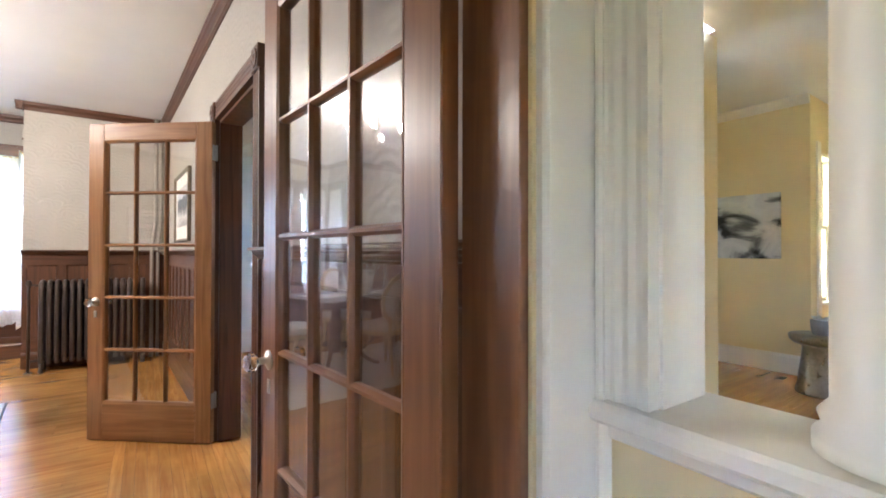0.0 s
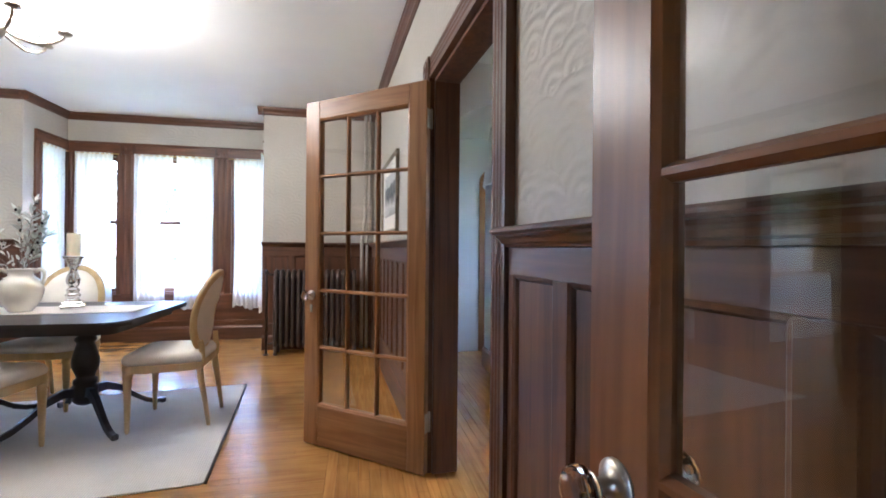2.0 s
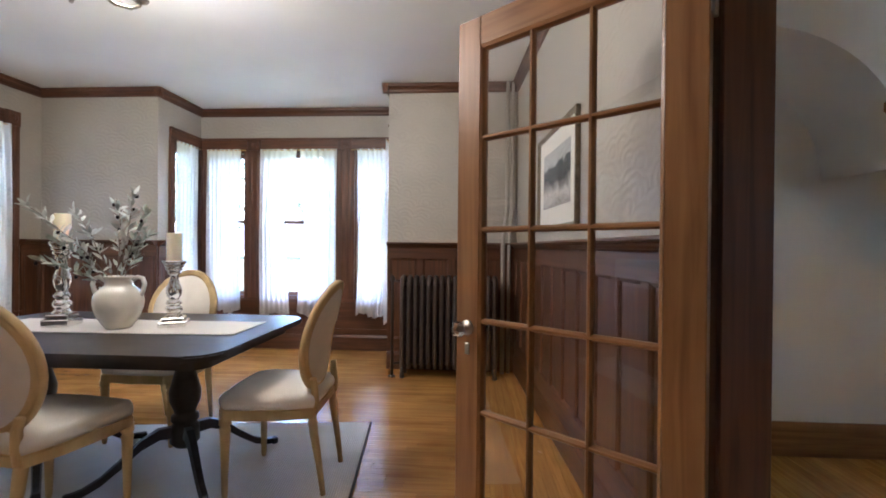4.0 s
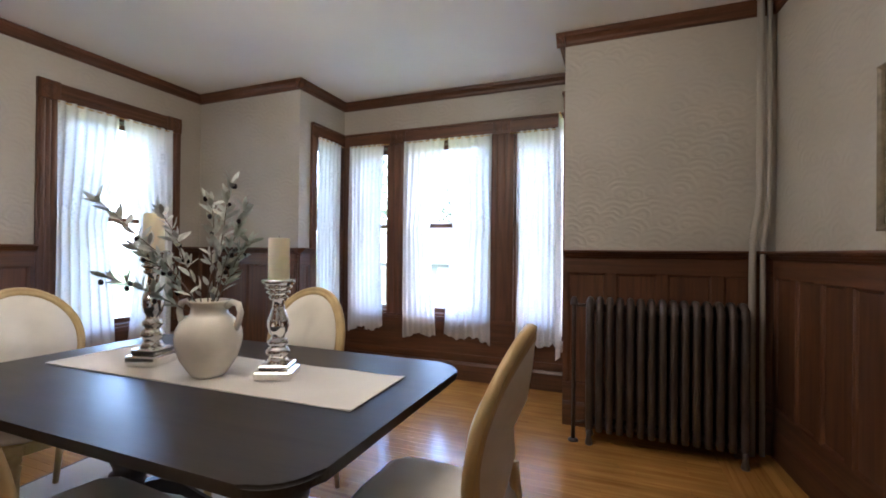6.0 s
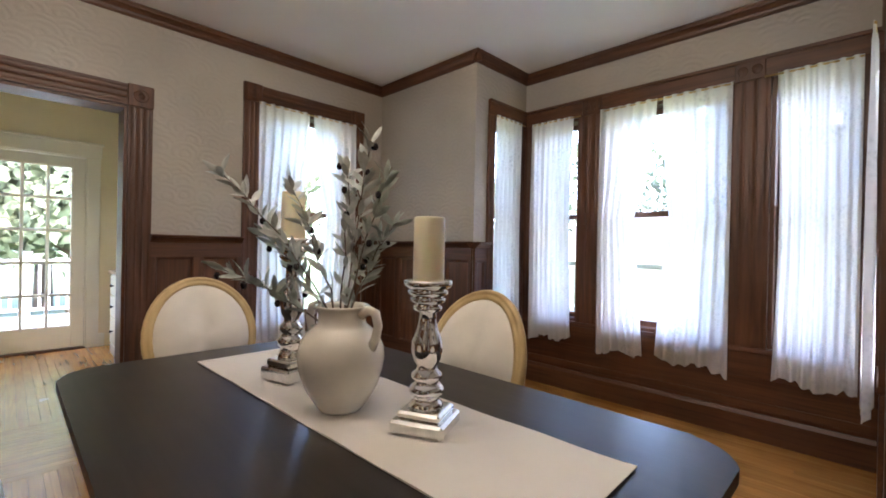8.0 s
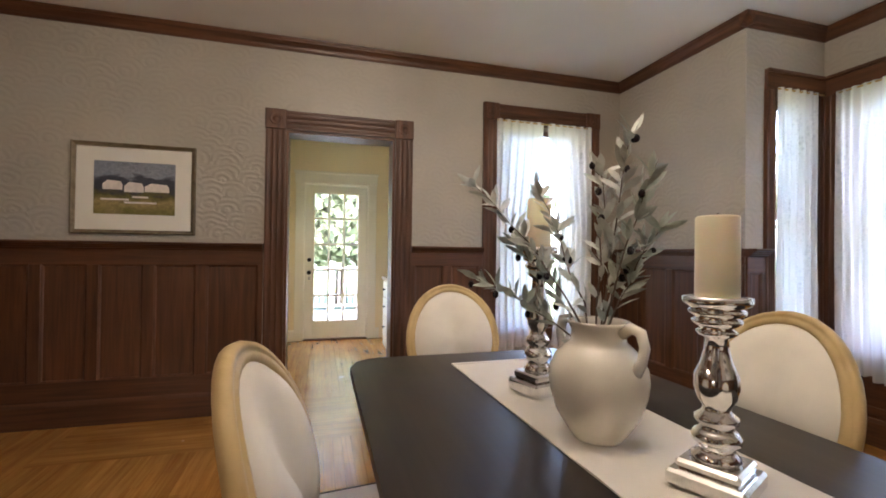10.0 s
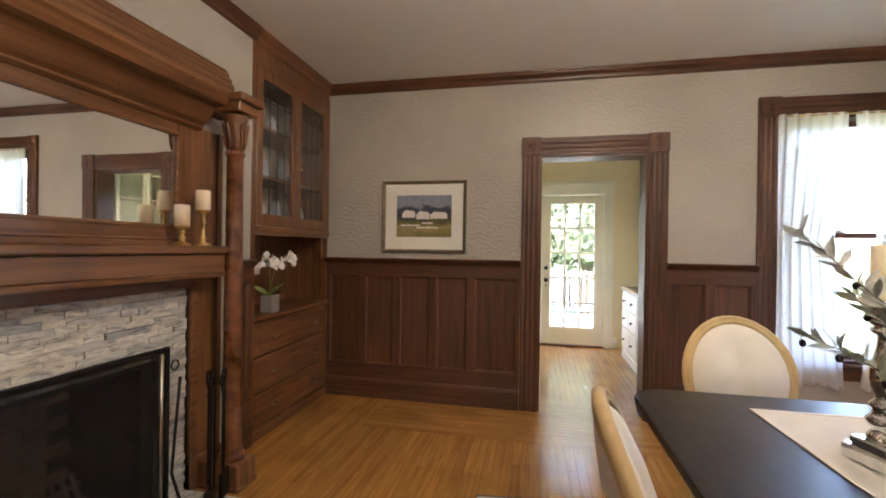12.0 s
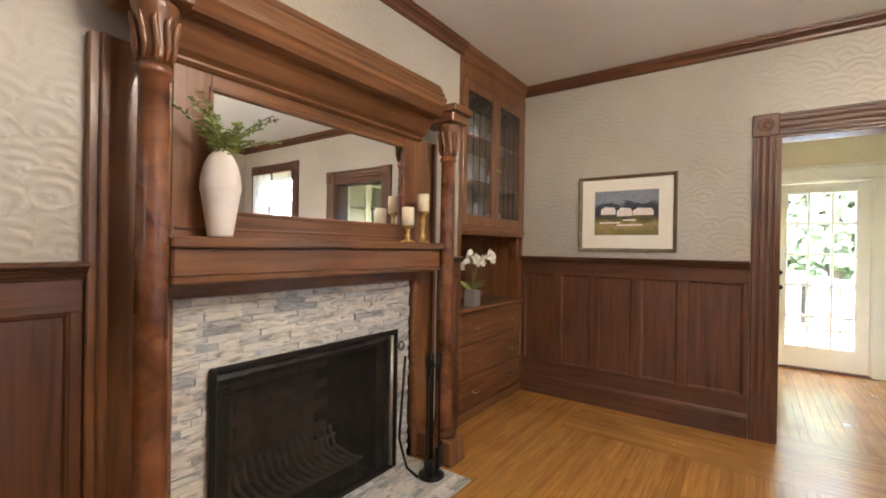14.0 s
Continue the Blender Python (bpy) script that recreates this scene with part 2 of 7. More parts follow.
M_STEEL = plain("dull_steel", (0.45, 0.42, 0.36), 0.35, 1.0, var=0.15)


# ---------------------------------------------------------------- builders
def part(name, bm, material, parent=None, label="", smooth=False, mats=()):
    me = bpy.data.meshes.new(name)
    bmesh.ops.recalc_face_normals(bm, faces=bm.faces)
    bm.to_mesh(me)
    bm.free()
    for x in (material, *mats):
        me.materials.append(x)
    if smooth:
        for p in me.polygons:
            p.use_smooth = True
    ob = new(name, me)
    ob.parent = parent
    if label:
        ob["label"] = label
    return ob


def thing(name, m, label, category, group="", kind=""):
    ob = new(name)
    ob.empty_display_size = 0.1
    ob.matrix_world = m
    return tagged(ob, label, category, group, kind)


def box(bm, x0, y0, z0, x1, y1, z1, bevel=0.0, seg=1):
    b2 = bmesh.new() if bevel else bm
    vs = [b2.verts.new((x, y, z)) for x in (x0, x1) for y in (y0, y1) for z in (z0, z1)]
    for f in ((0, 1, 3, 2), (4, 6, 7, 5), (0, 4, 5, 1), (2, 3, 7, 6), (0, 2, 6, 4), (1, 5, 7, 3)):
        b2.faces.new([vs[i] for i in f])
    if bevel:
        bmesh.ops.bevel(b2, geom=b2.edges[:], offset=bevel, segments=seg, affect='EDGES')
        join(bm, b2)
    return bm


def join(bm, other, m=None):
    """Adds other to bm, moved by m, and frees it."""
    if m is not None:
        other.transform(m)
    idx = {v: bm.verts.new(v.co) for v in other.verts}
    for f in other.faces:
        try:
            nf = bm.faces.new([idx[v] for v in f.verts])
            nf.smooth, nf.material_index = f.smooth, f.material_index
        except ValueError:
            pass
    other.free()
    return bm


def boxes(*rows, bevel=0.0):
    bm = bmesh.new()
    for r in rows:
        box(bm, *r, bevel=bevel)
    return bm


def prism(bm, prof, x0, x1, m=None):
    """A moulding: the closed outline prof of (y, z) drawn from x0 to x1."""
    b2 = bmesh.new()
    a = [b2.verts.new((x0, y, z)) for y, z in prof]
    b = [b2.verts.new((x1, y, z)) for y, z in prof]
    k = len(prof)
    for i in range(k):
        b2.faces.new((a[i], a[(i + 1) % k], b[(i + 1) % k], b[i]))
    b2.faces.new(a)
    b2.faces.new(b[::-1])
    return join(bm, b2, m)


def lathe(bm, prof, seg=24, m=None, smooth=True):
    """Turns the outline prof of (radius, height) round the z axis."""
    b2 = bmesh.new()
    rings = []
    for r, z in prof:
        if r < 1e-5:
            rings.append([b2.verts.new((0, 0, z))])
        else:
            rings.append([b2.verts.new((r * math.cos(2 * math.pi * i / seg), r * math.sin(2 * math.pi * i / seg), z)) for i in range(seg)])
    for a, b in zip(rings, rings[1:]):
        for i in range(seg):
            j = (i + 1) % seg
            if len(a) == 1 and len(b) == 1:
                continue
            if len(a) == 1:
                f = b2.faces.new((a[0], b[j], b[i]))
            elif len(b) == 1:
                f = b2.faces.new((a[i], a[j], b[0]))
            else:
                f = b2.faces.new((a[i], a[j], b[j], b[i]))
            f.smooth = smooth
    for ring, flip in ((rings[0], True), (rings[-1], False)):
        if len(ring) > 2:
            b2.faces.new(ring[::-1] if flip else ring)
    return join(bm, b2, m)


def tube(bm, pts, radius, seg=8, closed=False):
    """A round bar along pts; radius may be a number or one for each point."""
    pts = [Vector(p) for p in pts]
    k = len(pts)
    rad = [radius] * k if isinstance(radius, (int, float)) else radius
    rings = []
    prev = None
    for i, p in enumerate(pts):
        a = pts[(i - 1) % k] if closed or i else p
        b = pts[(i + 1) % k] if closed or i < k - 1 else p
        t = (b - a).normalized()
        if prev is None:
            side = t.cross(Vector((0, 0, 1)) if abs(t.z) < 0.9 else Vector((1, 0, 0))).normalized()
        else:
            side = (prev - t * prev.dot(t)).normalized()
        prev = side
        up = t.cross(side)
        rings.append([bm.verts.new(p + rad[i] * (math.cos(2 * math.pi * j / seg) * side + math.sin(2 * math.pi * j / seg) * up)) for j in range(seg)])
    pairs = list(zip(rings, rings[1:])) + ([(rings[-1], rings[0])] if closed else [])
    for a, b in pairs:
        for j in range(seg):
            f = bm.faces.new((a[j], a[(j + 1) % seg], b[(j + 1) % seg], b[j]))
            f.smooth = True
    if not closed:
        bm.faces.new(rings[0][::-1])
        bm.faces.new(rings[-1])
    return bm


def slab(bm, outline, z0, z1, bevel=0.0, seg=2):
    """A plate with the closed outline of (x, y)."""
    b2 = bmesh.new()
    lo = [b2.verts.new((x, y, z0)) for x, y in outline]
    hi = [b2.verts.new((x, y, z1)) for x, y in outline]
    k = len(outline)
    for i in range(k):
        b2.faces.new((lo[i], lo[(i + 1) % k], hi[(i + 1) % k], hi[i]))
    b2.faces.new(lo[::-1])
    top = b2.faces.new(hi)
    if bevel:
        bmesh.ops.bevel(b2, geom=[e for e in b2.edges if (e.verts[0].co.z == z1) == (e.verts[1].co.z == z1)], offset=bevel, segments=seg, affect='EDGES')
    return join(bm, b2)


def on_wall(side, x, y, z=0.0):
    """The frame of a wall: x along it, y out of it into the room."""
    m = pose(x, y, z, 0, 0, {"W": -90, "N": 180, "S": 0, "E": 90}[side])
    return SKEW @ m if side == "E" and x == EX else m


def wall_grid(name, x0, y0, x1, y1, z0, z1, holes, material, axis, mats=()):
    """A thick wall along the axis, with openings (a0, a1, z0, z1) right through it."""
    a0, a1 = (x0, x1) if axis == "x" else (y0, y1)
    cuts = sorted({a0, a1, *[h[0] for h in holes], *[h[1] for h in holes]})
    levels = sorted({z0, z1, *[h[2] for h in holes], *[h[3] for h in holes]})
    bm = bmesh.new()
    for p, q in zip(cuts, cuts[1:]):
        run = None
        for lo, hi in zip(levels, levels[1:]):
            open_ = any(h[0] <= p and q <= h[1] and h[2] <= lo and hi <= h[3] for h in holes)
            if not open_:
                run = (run[0] if run else lo, hi)
            if open_ and run or (run and hi == levels[-1]):
                if axis == "x":
                    box(bm, p, y0, run[0], q, y1, run[1])
                else:
                    box(bm, x0, p, run[0], x1, q, run[1])
                run = None
    bmesh.ops.remove_doubles(bm, verts=bm.verts, dist=1e-4)
    ob = part(name, bm, material, mats=mats)
    return tagged(ob, kind="structure")


# ---------------------------------------------------------------- the shell of the rooms
WX, EX, NY, SY, CEIL = -4.80, 0.478, 8.22, 3.28, 2.85
NE_X = 0.21
# the east wall is not square to the others: it leans in towards the north
SKEW = pose(EX, 4.06, 0, 0, 0, 3.79) @ pose(-EX, -4.06, 0)
BAY_L, BAY_R, BAY_N = -3.51, -1.085, 8.95

wall_grid("wall_west", WX - 0.2, 2.2, WX, NY + 0.2, 0, CEIL, [(5.20, 6.05, 0, 2.15), (6.96, 7.84, 0.55, 2.39)], M_WALL, "y")
wall_grid("wall_north_west", WX, NY, BAY_L - 0.2, NY + 0.2, 0, CEIL, [], M_WALL, "x")
wall_grid("wall_bay_west", BAY_L - 0.2, NY, BAY_L, BAY_N + 0.2, 0, CEIL, [(8.46, 8.82, 0.60, 2.36)], M_WALL, "y")
wall_grid("wall_bay_north", BAY_L, BAY_N, BAY_R, BAY_N + 0.2, 0, CEIL, [(-3.36, -2.95, 0.60, 2.36), (-2.71, -1.85, 0.60, 2.36), (-1.62, -1.22, 0.60, 2.36)], M_WALL, "x")
wall_grid("wall_bay_east", BAY_R, NY + 0.2, BAY_R + 0.2, BAY_N + 0.2, 0, CEIL, [(8.46, 8.82, 0.60, 2.36)], M_WALL, "y")
wall_grid("wall_north_east", BAY_R, NY, EX + 0.14, NY + 0.2, 0, CEIL, [], M_WALL, "x")
wall_grid("wall_east", EX, 2.40, EX + 0.13, NY + 0.2, 0, CEIL, [(4.165, 5.095, 0, 2.12)], M_WALL, "y").matrix_world = SKEW
wall_grid("wall_south", WX, 2.23, -0.95, 2.4, 0, CEIL, [], M_WALL, "x")
wall_grid("wall_chimney_breast", -3.67, SY - 0.5, -1.07, SY, 0, CEIL, [(-2.93, -1.88, 0, 0.80)], M_WALL, "x")
wall_grid("wall_chimney_flank", -1.07, SY - 0.12, -0.95, SY, 0, CEIL, [], M_WALL, "x")
wall_grid("wall_doorway", -0.95, 2.36, EX + 0.14, 2.50, 0, CEIL, [(-0.54, 0.50, 0, 2.12)], M_WALL, "x")
wall_grid("wall_passage", -1.07, 2.4, -0.95, SY - 0.12, 0, CEIL, [], M_WALL, "y")

ceil = tagged(part("ceiling", boxes((WX - 0.2, 2.36, CEIL, EX + 0.16, BAY_N + 0.2, CEIL + 0.2)), M_CEIL), kind="structure")
tagged(part("floor", boxes((WX - 0.2, 2.0, -0.1, EX + 0.16, BAY_N + 0.2, -0.012)), M_GAP), kind="structure")


# ---------------------------------------------------------------- crown, wainscot, casings
CROWN = [(0, 0), (0, -0.085), (0.012, -0.085), (0.015, -0.078), (0.022, -0.074), (0.026, -0.056), (0.040, -0.036), (0.052, -0.028), (0.054, -0.016), (0.060, -0.012), (0.062, 0)]
CAP_Z = 1.262


def crown(m, u0, u1, material=None):
    bm = prism(bmesh.new(), CROWN, u0, u1)
    ob = tagged(part("trim_crown", bm, material or M_TRIM_H), kind="structure")
    ob.matrix_world = m @ pose(0, 0, CEIL - 0.002)


for side, x, y, length in (("W", WX, NY, NY - SY), ("N", BAY_L + 0.062, NY, BAY_L + 0.062 - WX), ("W", BAY_L, BAY_N, BAY_N - NY + 0.062),
                           ("N", BAY_R, BAY_N, BAY_R - BAY_L), ("E", BAY_R, NY - 0.062, BAY_N - NY + 0.062), ("N", NE_X, NY, NE_X - BAY_R + 0.062),
                           ("E", EX, 2.50, NY - 2.50), ("S", -3.70, SY, 2.75 + 0.062)):
    if length:
        crown(on_wall(side, x, y), 0, length)

CAP = [(0, -0.05), (0.030, -0.05), (0.034, -0.042), (0.044, -0.038), (0.052, -0.028), (0.062, -0.022), (0.065, -0.014), (0.078, -0.012), (0.084, -0.007), (0.084, 0.0), (0.078, 0.006), (0, 0.006)]


def wainscot(name, m, u0, u1, stiles, label, cap_z=CAP_Z, top=1.105):
    """Panelled dado: base, rails, stiles between sunk panels, and a moulded cap."""
    w = thing(name, m, label, "wainscot", kind="structure")
    part("baseboard", prism(bmesh.new(), [(0, 0), (0.030, 0), (0.030, 0.145), (0.024, 0.165), (0.018, 0.175), (0, 0.175)], u0, u1), M_TRIM_H, w)
    part("bottom_rail", boxes((u0, 0, 0.175, u1, 0.020, 0.305), bevel=0.002), M_TRIM_H, w)
    part("top_rail", boxes((u0, 0, top, u1, 0.020, cap_z - 0.05), bevel=0.002), M_TRIM_H, w)
    part("cap", prism(bmesh.new(), CAP, u0, u1, pose(0, 0, cap_z)), M_TRIM_H, w)
    edges = [u0, *stiles, u1]
    for s, hw in ((u0, 0.0), *[(q, 0.0) for q in stiles], (u1, 0.0)):
        a, b = max(u0, s - 0.035), min(u1, s + 0.035)
        part("stile", boxes((a, 0, 0.305, b, 0.020, top), bevel=0.002), M_TRIM, w)
    for a, b in zip(edges, edges[1:]):
        p, q = a + 0.035, b - 0.035
        if q - p < 0.03:
            continue
        bm = boxes((p, 0, 0.305, q, 0.006, top))
        bead = [(0.006, 0), (0.018, 0), (0.015, 0.008), (0.009, 0.013), (0.006, 0.014)]
        prism(bm, bead, p, q, pose(0, 0, 0.305))
        prism(bm, [(y, -z) for y, z in bead], p, q, pose(0, 0, top))
        for u, sgn in ((p, 1), (q, -1)):
            b2 = prism(bmesh.new(), [(y, z * sgn) for y, z in bead], 0, top - 0.305)
            join(bm, b2, Matrix(((0, 0, 1, u), (0, 1, 0, 0), (1, 0, 0, 0.305), (0, 0, 0, 1))))
        part("panel", bm, M_TRIM, w)
    return w


def even(u0, u1, k):
    return [u0 + (u1 - u0) * i / k for i in range(1, k)]


DADO = "reddish-brown panelled wooden dado along the papered wall"
wainscot("wainscot_west_a", on_wall("W", WX, 5.05), 0, 5.05 - SY, [0.42, 0.755, 1.09, 1.42], DADO)
wainscot("wainscot_west_b", on_wall("W", WX, 6.82), 0, 0.63, even(0, 0.63, 2), DADO)
wainscot("wainscot_west_c", on_wall("W", WX, NY), 0, NY - 8.0, [], DADO)
wainscot("wainscot_north_a", on_wall("N", BAY_L, NY), 0, BAY_L - WX, even(0, 1.29, 4), DADO)
wainscot("wainscot_north_b", on_wall("N", NE_X, NY), 0, NE_X - BAY_R, even(0, NE_X - BAY_R, 4), DADO)
wainscot("wainscot_east_a", on_wall("E", EX, 5.205), 0, NY - 5.205, even(0, NY - 5.205, 11), DADO)
wainscot("wainscot_east_b", on_wall("E", EX, 2.52), 0, 1.535, [0.09, 0.375, 0.66, 0.945, 1.23], DADO, 1.262, 1.128)
wainscot("wainscot_south", on_wall("S", -1.455, SY), 0, 0.505, [0.2525], DADO)
wainscot("wainscot_south_b", on_wall("S", -3.67, SY), 0, 0.25, [], DADO)
wainscot("wainscot_passage", on_wall("W", -0.95, SY), 0, SY - 2.50, even(0, 0.78, 3), DADO)
wainscot("wainscot_bay_west", on_wall("W", BAY_L, 8.38), 0, 8.38 - NY, [], DADO)


def fluted(w, height, d=0.022):
    """A flat casing board with shallow round flutes."""
    prof = [(0, 0), (d, 0), (d, 0.012)]
    k = 3
    step = (w - 0.03) / k
    for i in range(k):
        s = 0.015 + i * step
        prof += [(d, s), (d - 0.0035, s + step * 0.2), (d - 0.0045, s + step * 0.5), (d - 0.0035, s + step * 0.8), (d, s + step)]
    prof += [(d, w), (0, w)]
    b2 = prism(bmesh.new(), prof, 0, height)
    return b2


def casing(name, m, u0, u1, z0, ztop, w, label, material=None, material_h=None, stool=False, d=0.022):
    """Door or window casing: fluted sides, fluted head and corner blocks with a turned boss."""
    mv, mh = material or M_TRIM, material_h or M_TRIM_H
    c = thing(name, m, label, "trim", kind="structure")
    stand = Matrix(((0, 0, 1, 0), (0, 1, 0, 0), (1, 0, 0, 0), (0, 0, 0, 1)))
    for u in (u0 - w, u1):
        bm = fluted(w, ztop - z0, d)
        bm.transform(pose(u, 0, z0) @ stand)
        part("side_casing", bm, mv, c)
    bm = fluted(w, u1 - u0, d)
    bm.transform(pose(u0, 0, ztop + 0.0))
    part("head_casing", bm, mh, c)
    for u in (u0 - w, u1):
        bm = boxes((u - 0.004, 0, ztop - 0.002, u + w + 0.004, d + 0.010, ztop + w + 0.006), bevel=0.004)
        turn = pose(u + w / 2, d + 0.010, ztop + w / 2 + 0.002, -90, 0, 0)
        lathe(bm, [(0.046, -0.001), (0.046, 0.004), (0.036, 0.006), (0.030, 0.001), (0.020, 0.002), (0.014, 0.009), (0, 0.011)], 20, turn)
        part("corner_block", bm, mv, c)
    if stool:
        part("window_sill", boxes((u0 - w - 0.02, -0.02, z0 - 0.03, u1 + w + 0.02, 0.034, z0), bevel=0.006), mh, c)
        part("apron", boxes((u0 - w, 0, z0 - 0.12, u1 + w, 0.018, z0 - 0.03), bevel=0.003), mh, c)
    return c


TRIMLABEL = "reddish-brown fluted wooden casing with turned corner blocks"
# kitchen doorway, west window, hall doorway, entry doorway
casing("trim_kitchen_doorway", on_wall("W", WX, 6.05), 0, 0.85, 0, 2.15, 0.145, TRIMLABEL)
casing("trim_west_window", on_wall("W", WX, 7.84), 0, 0.88, 0.55, 2.39, 0.14, TRIMLABEL, stool=True)
casing("trim_hall_doorway", on_wall("E", EX, 4.165), 0, 0.93, 0, 2.12, 0.11, TRIMLABEL, d=0.034)
casing("trim_entry_doorway", on_wall("S", -0.54, 2.50), 0, 1.04, 0, 2.12, 0.018, TRIMLABEL)


def jamb(name, m, u0, u1, ztop, depth, material):
    j = tagged(part(name, boxes((u0 - 0.0, -depth - 0.004, 0, u0 + 0.02, 0.004, ztop - 0.02), (u1 - 0.02, -depth - 0.004, 0, u1, 0.004, ztop - 0.02),
                                (u0, -depth - 0.004, ztop - 0.02, u1, 0.004, ztop), bevel=0.002), material), kind="structure")
    j.matrix_world = m
    return j


jamb("trim_kitchen_jamb", on_wall("W", WX, 6.05), 0, 0.85, 2.15, 0.2, M_TRIM)
jamb("trim_hall_jamb", on_wall("E", EX, 4.165), 0, 0.93, 2.12, 0.13, M_TRIM)
jamb("trim_entry_jamb", on_wall("S", -0.54, 2.50), 0, 1.04, 2.12, 0.14, M_DOOR2)


# ---------------------------------------------------------------- windows
def window(name, m, u0, u1, z0, z1, lock=True, paint=None):
    """A double-hung sash window set in the wall; y runs into the room."""
    w = thing(name, m, "double-hung wooden sash window with clear panes", "window", kind="structure")
    f = 0.025
    M_SASH = paint or M_TRIM
    part("window_frame", boxes((u0, -0.19, z0, u0 + f, -0.004, z1), (u1 - f, -0.19, z0, u1, -0.004, z1), (u0 + f, -0.19, z1 - f, u1 - f, -0.004, z1),
                               (u0 + f, -0.19, z0, u1 - f, -0.004, z0 + f), bevel=0.002), M_SASH, w)
    mid = (z0 + z1) / 2 + 0.03
    for nm, a, b, y in (("upper_sash", mid - 0.02, z1 - f, -0.125), ("lower_sash", z0 + f, mid + 0.02, -0.085)):
        s, k = 0.042, u0 + f
        q = u1 - f
        sash = part(nm, boxes((k, y - 0.035, a, k + s, y, b), (q - s, y - 0.035, a, q, y, b), (k + s, y - 0.035, b - s, q - s, y, b), (k + s, y - 0.035, a, q - s, y, a + s), bevel=0.003), M_SASH, w)
        pane = part("pane", boxes((k + s - 0.004, y - 0.020, a + s - 0.004, q - s + 0.004, y - 0.016, b - s + 0.004)), M_GLASS, sash)
        pane.visible_shadow = False
    if lock:
        bm = boxes(((u0 + u1) / 2 - 0.03, -0.082, mid + 0.021, (u0 + u1) / 2 + 0.03, -0.055, mid + 0.03), bevel=0.003)
        lathe(bm, [(0.012, 0), (0.012, 0.012), (0, 0.016)], 12, pose((u0 + u1) / 2, -0.068, mid + 0.03))
        part("sash_lock", bm, M_STEEL, w, "dull metal sash lock")
    return w


window("window_1", on_wall("W", WX, 7.84), 0, 0.88, 0.55, 2.39)
bayN = on_wall("N", BAY_R, BAY_N)
for i, (a, b) in enumerate(((-3.36, -2.95), (-2.71, -1.85), (-1.62, -1.22))):
    window("window_%d" % (i + 2), bayN, BAY_R - b, BAY_R - a, 0.60, 2.36)
window("window_5", on_wall("W", BAY_L, 8.82), 0, 0.36, 0.60, 2.36)
window("window_6", on_wall("E", BAY_R, 8.46), 0, 0.36, 0.60, 2.36)

# bay woodwork: posts, head, sill and panelled apron
bay = thing("trim_bay", bayN, "dark mahogany posts, head and panelled apron of the bay window", "trim", kind="structure")
W_BAY = BAY_R - BAY_L
stand = Matrix(((0, 0, 1, 0), (0, 1, 0, 0), (1, 0, 0, 0), (0, 0, 0, 1)))
for a, b in ((0.0, 0.135), (0.535, 0.765), (1.625, 1.865), (2.275, W_BAY)):
    bm = fluted(b - a, 2.36 - 0.60, 0.03)
    bm.transform(pose(a, 0, 0.60) @ stand)
    part("post", bm, M_TRIM, bay)
part("head_casing", boxes((0, 0, 2.36, W_BAY, 0.03, 2.48), (0, 0, 2.475, W_BAY, 0.045, 2.50), bevel=0.004), M_TRIM_H, bay)
for c in (0.65, 1.745):
    bm = boxes((c - 0.085, 0.028, 2.355, c + 0.085, 0.042, 2.485), bevel=0.004)
    for dx in (-0.04, 0.04):
        lathe(bm, [(0.03, 0), (0.03, 0.004), (0.02, 0.001), (0.012, 0.007), (0, 0.008)], 16, pose(c + dx, 0.042, 2.42, -90, 0, 0))
    part("corner_block", bm, M_TRIM, bay)
part("window_sill", boxes((0, 0, 0.56, W_BAY, 0.034, 0.60), bevel=0.006), M_TRIM_H, bay)
part("apron", boxes((0, 0, 0.40, W_BAY, 0.02, 0.56), (0, 0, 0.175, W_BAY, 0.012, 0.40), (0, 0, 0.20, W_BAY, 0.022, 0.25), bevel=0.003), M_TRIM_H, bay)
part("baseboard", prism(bmesh.new(), [(0, 0), (0.03, 0), (0.03, 0.15), (0.018, 0.175), (0, 0.175)], 0, W_BAY), M_TRIM_H, bay)
for nm, m2 in (("trim_bay_west", on_wall("W", BAY_L, 8.82)), ("trim_bay_east", on_wall("E", BAY_R, 8.46))):
    c = thing(nm, m2, "dark mahogany casing of the bay's side window", "trim", kind="structure")
    far, near = (-0.13, -0.0) , (0.36, 0.44)
    if nm.endswith("east"):
        far, near = (0.36, 0.49), (-0.08, 0.0)
    for a, b in (far, near):
        bm = fluted(abs(b - a), 1.76, 0.025)
        bm.transform(pose(min(a, b), 0, 0.60) @ stand)
        part("side_casing", bm, M_TRIM, c)
    lo, hi = min(far[0], near[0]), max(far[1], near[1])
    part("head_casing", boxes((lo, 0, 2.36, hi, 0.028, 2.48), (lo, 0, 2.475, hi, 0.04, 2.50), bevel=0.004), M_TRIM_H, c)
    part("window_sill", boxes((lo, 0, 0.56, hi, 0.030, 0.60), bevel=0.006), M_TRIM_H, c)
    part("apron", boxes((lo, 0, 0.0, hi, 0.02, 0.56), bevel=0.003), M_TRIM_H, c)


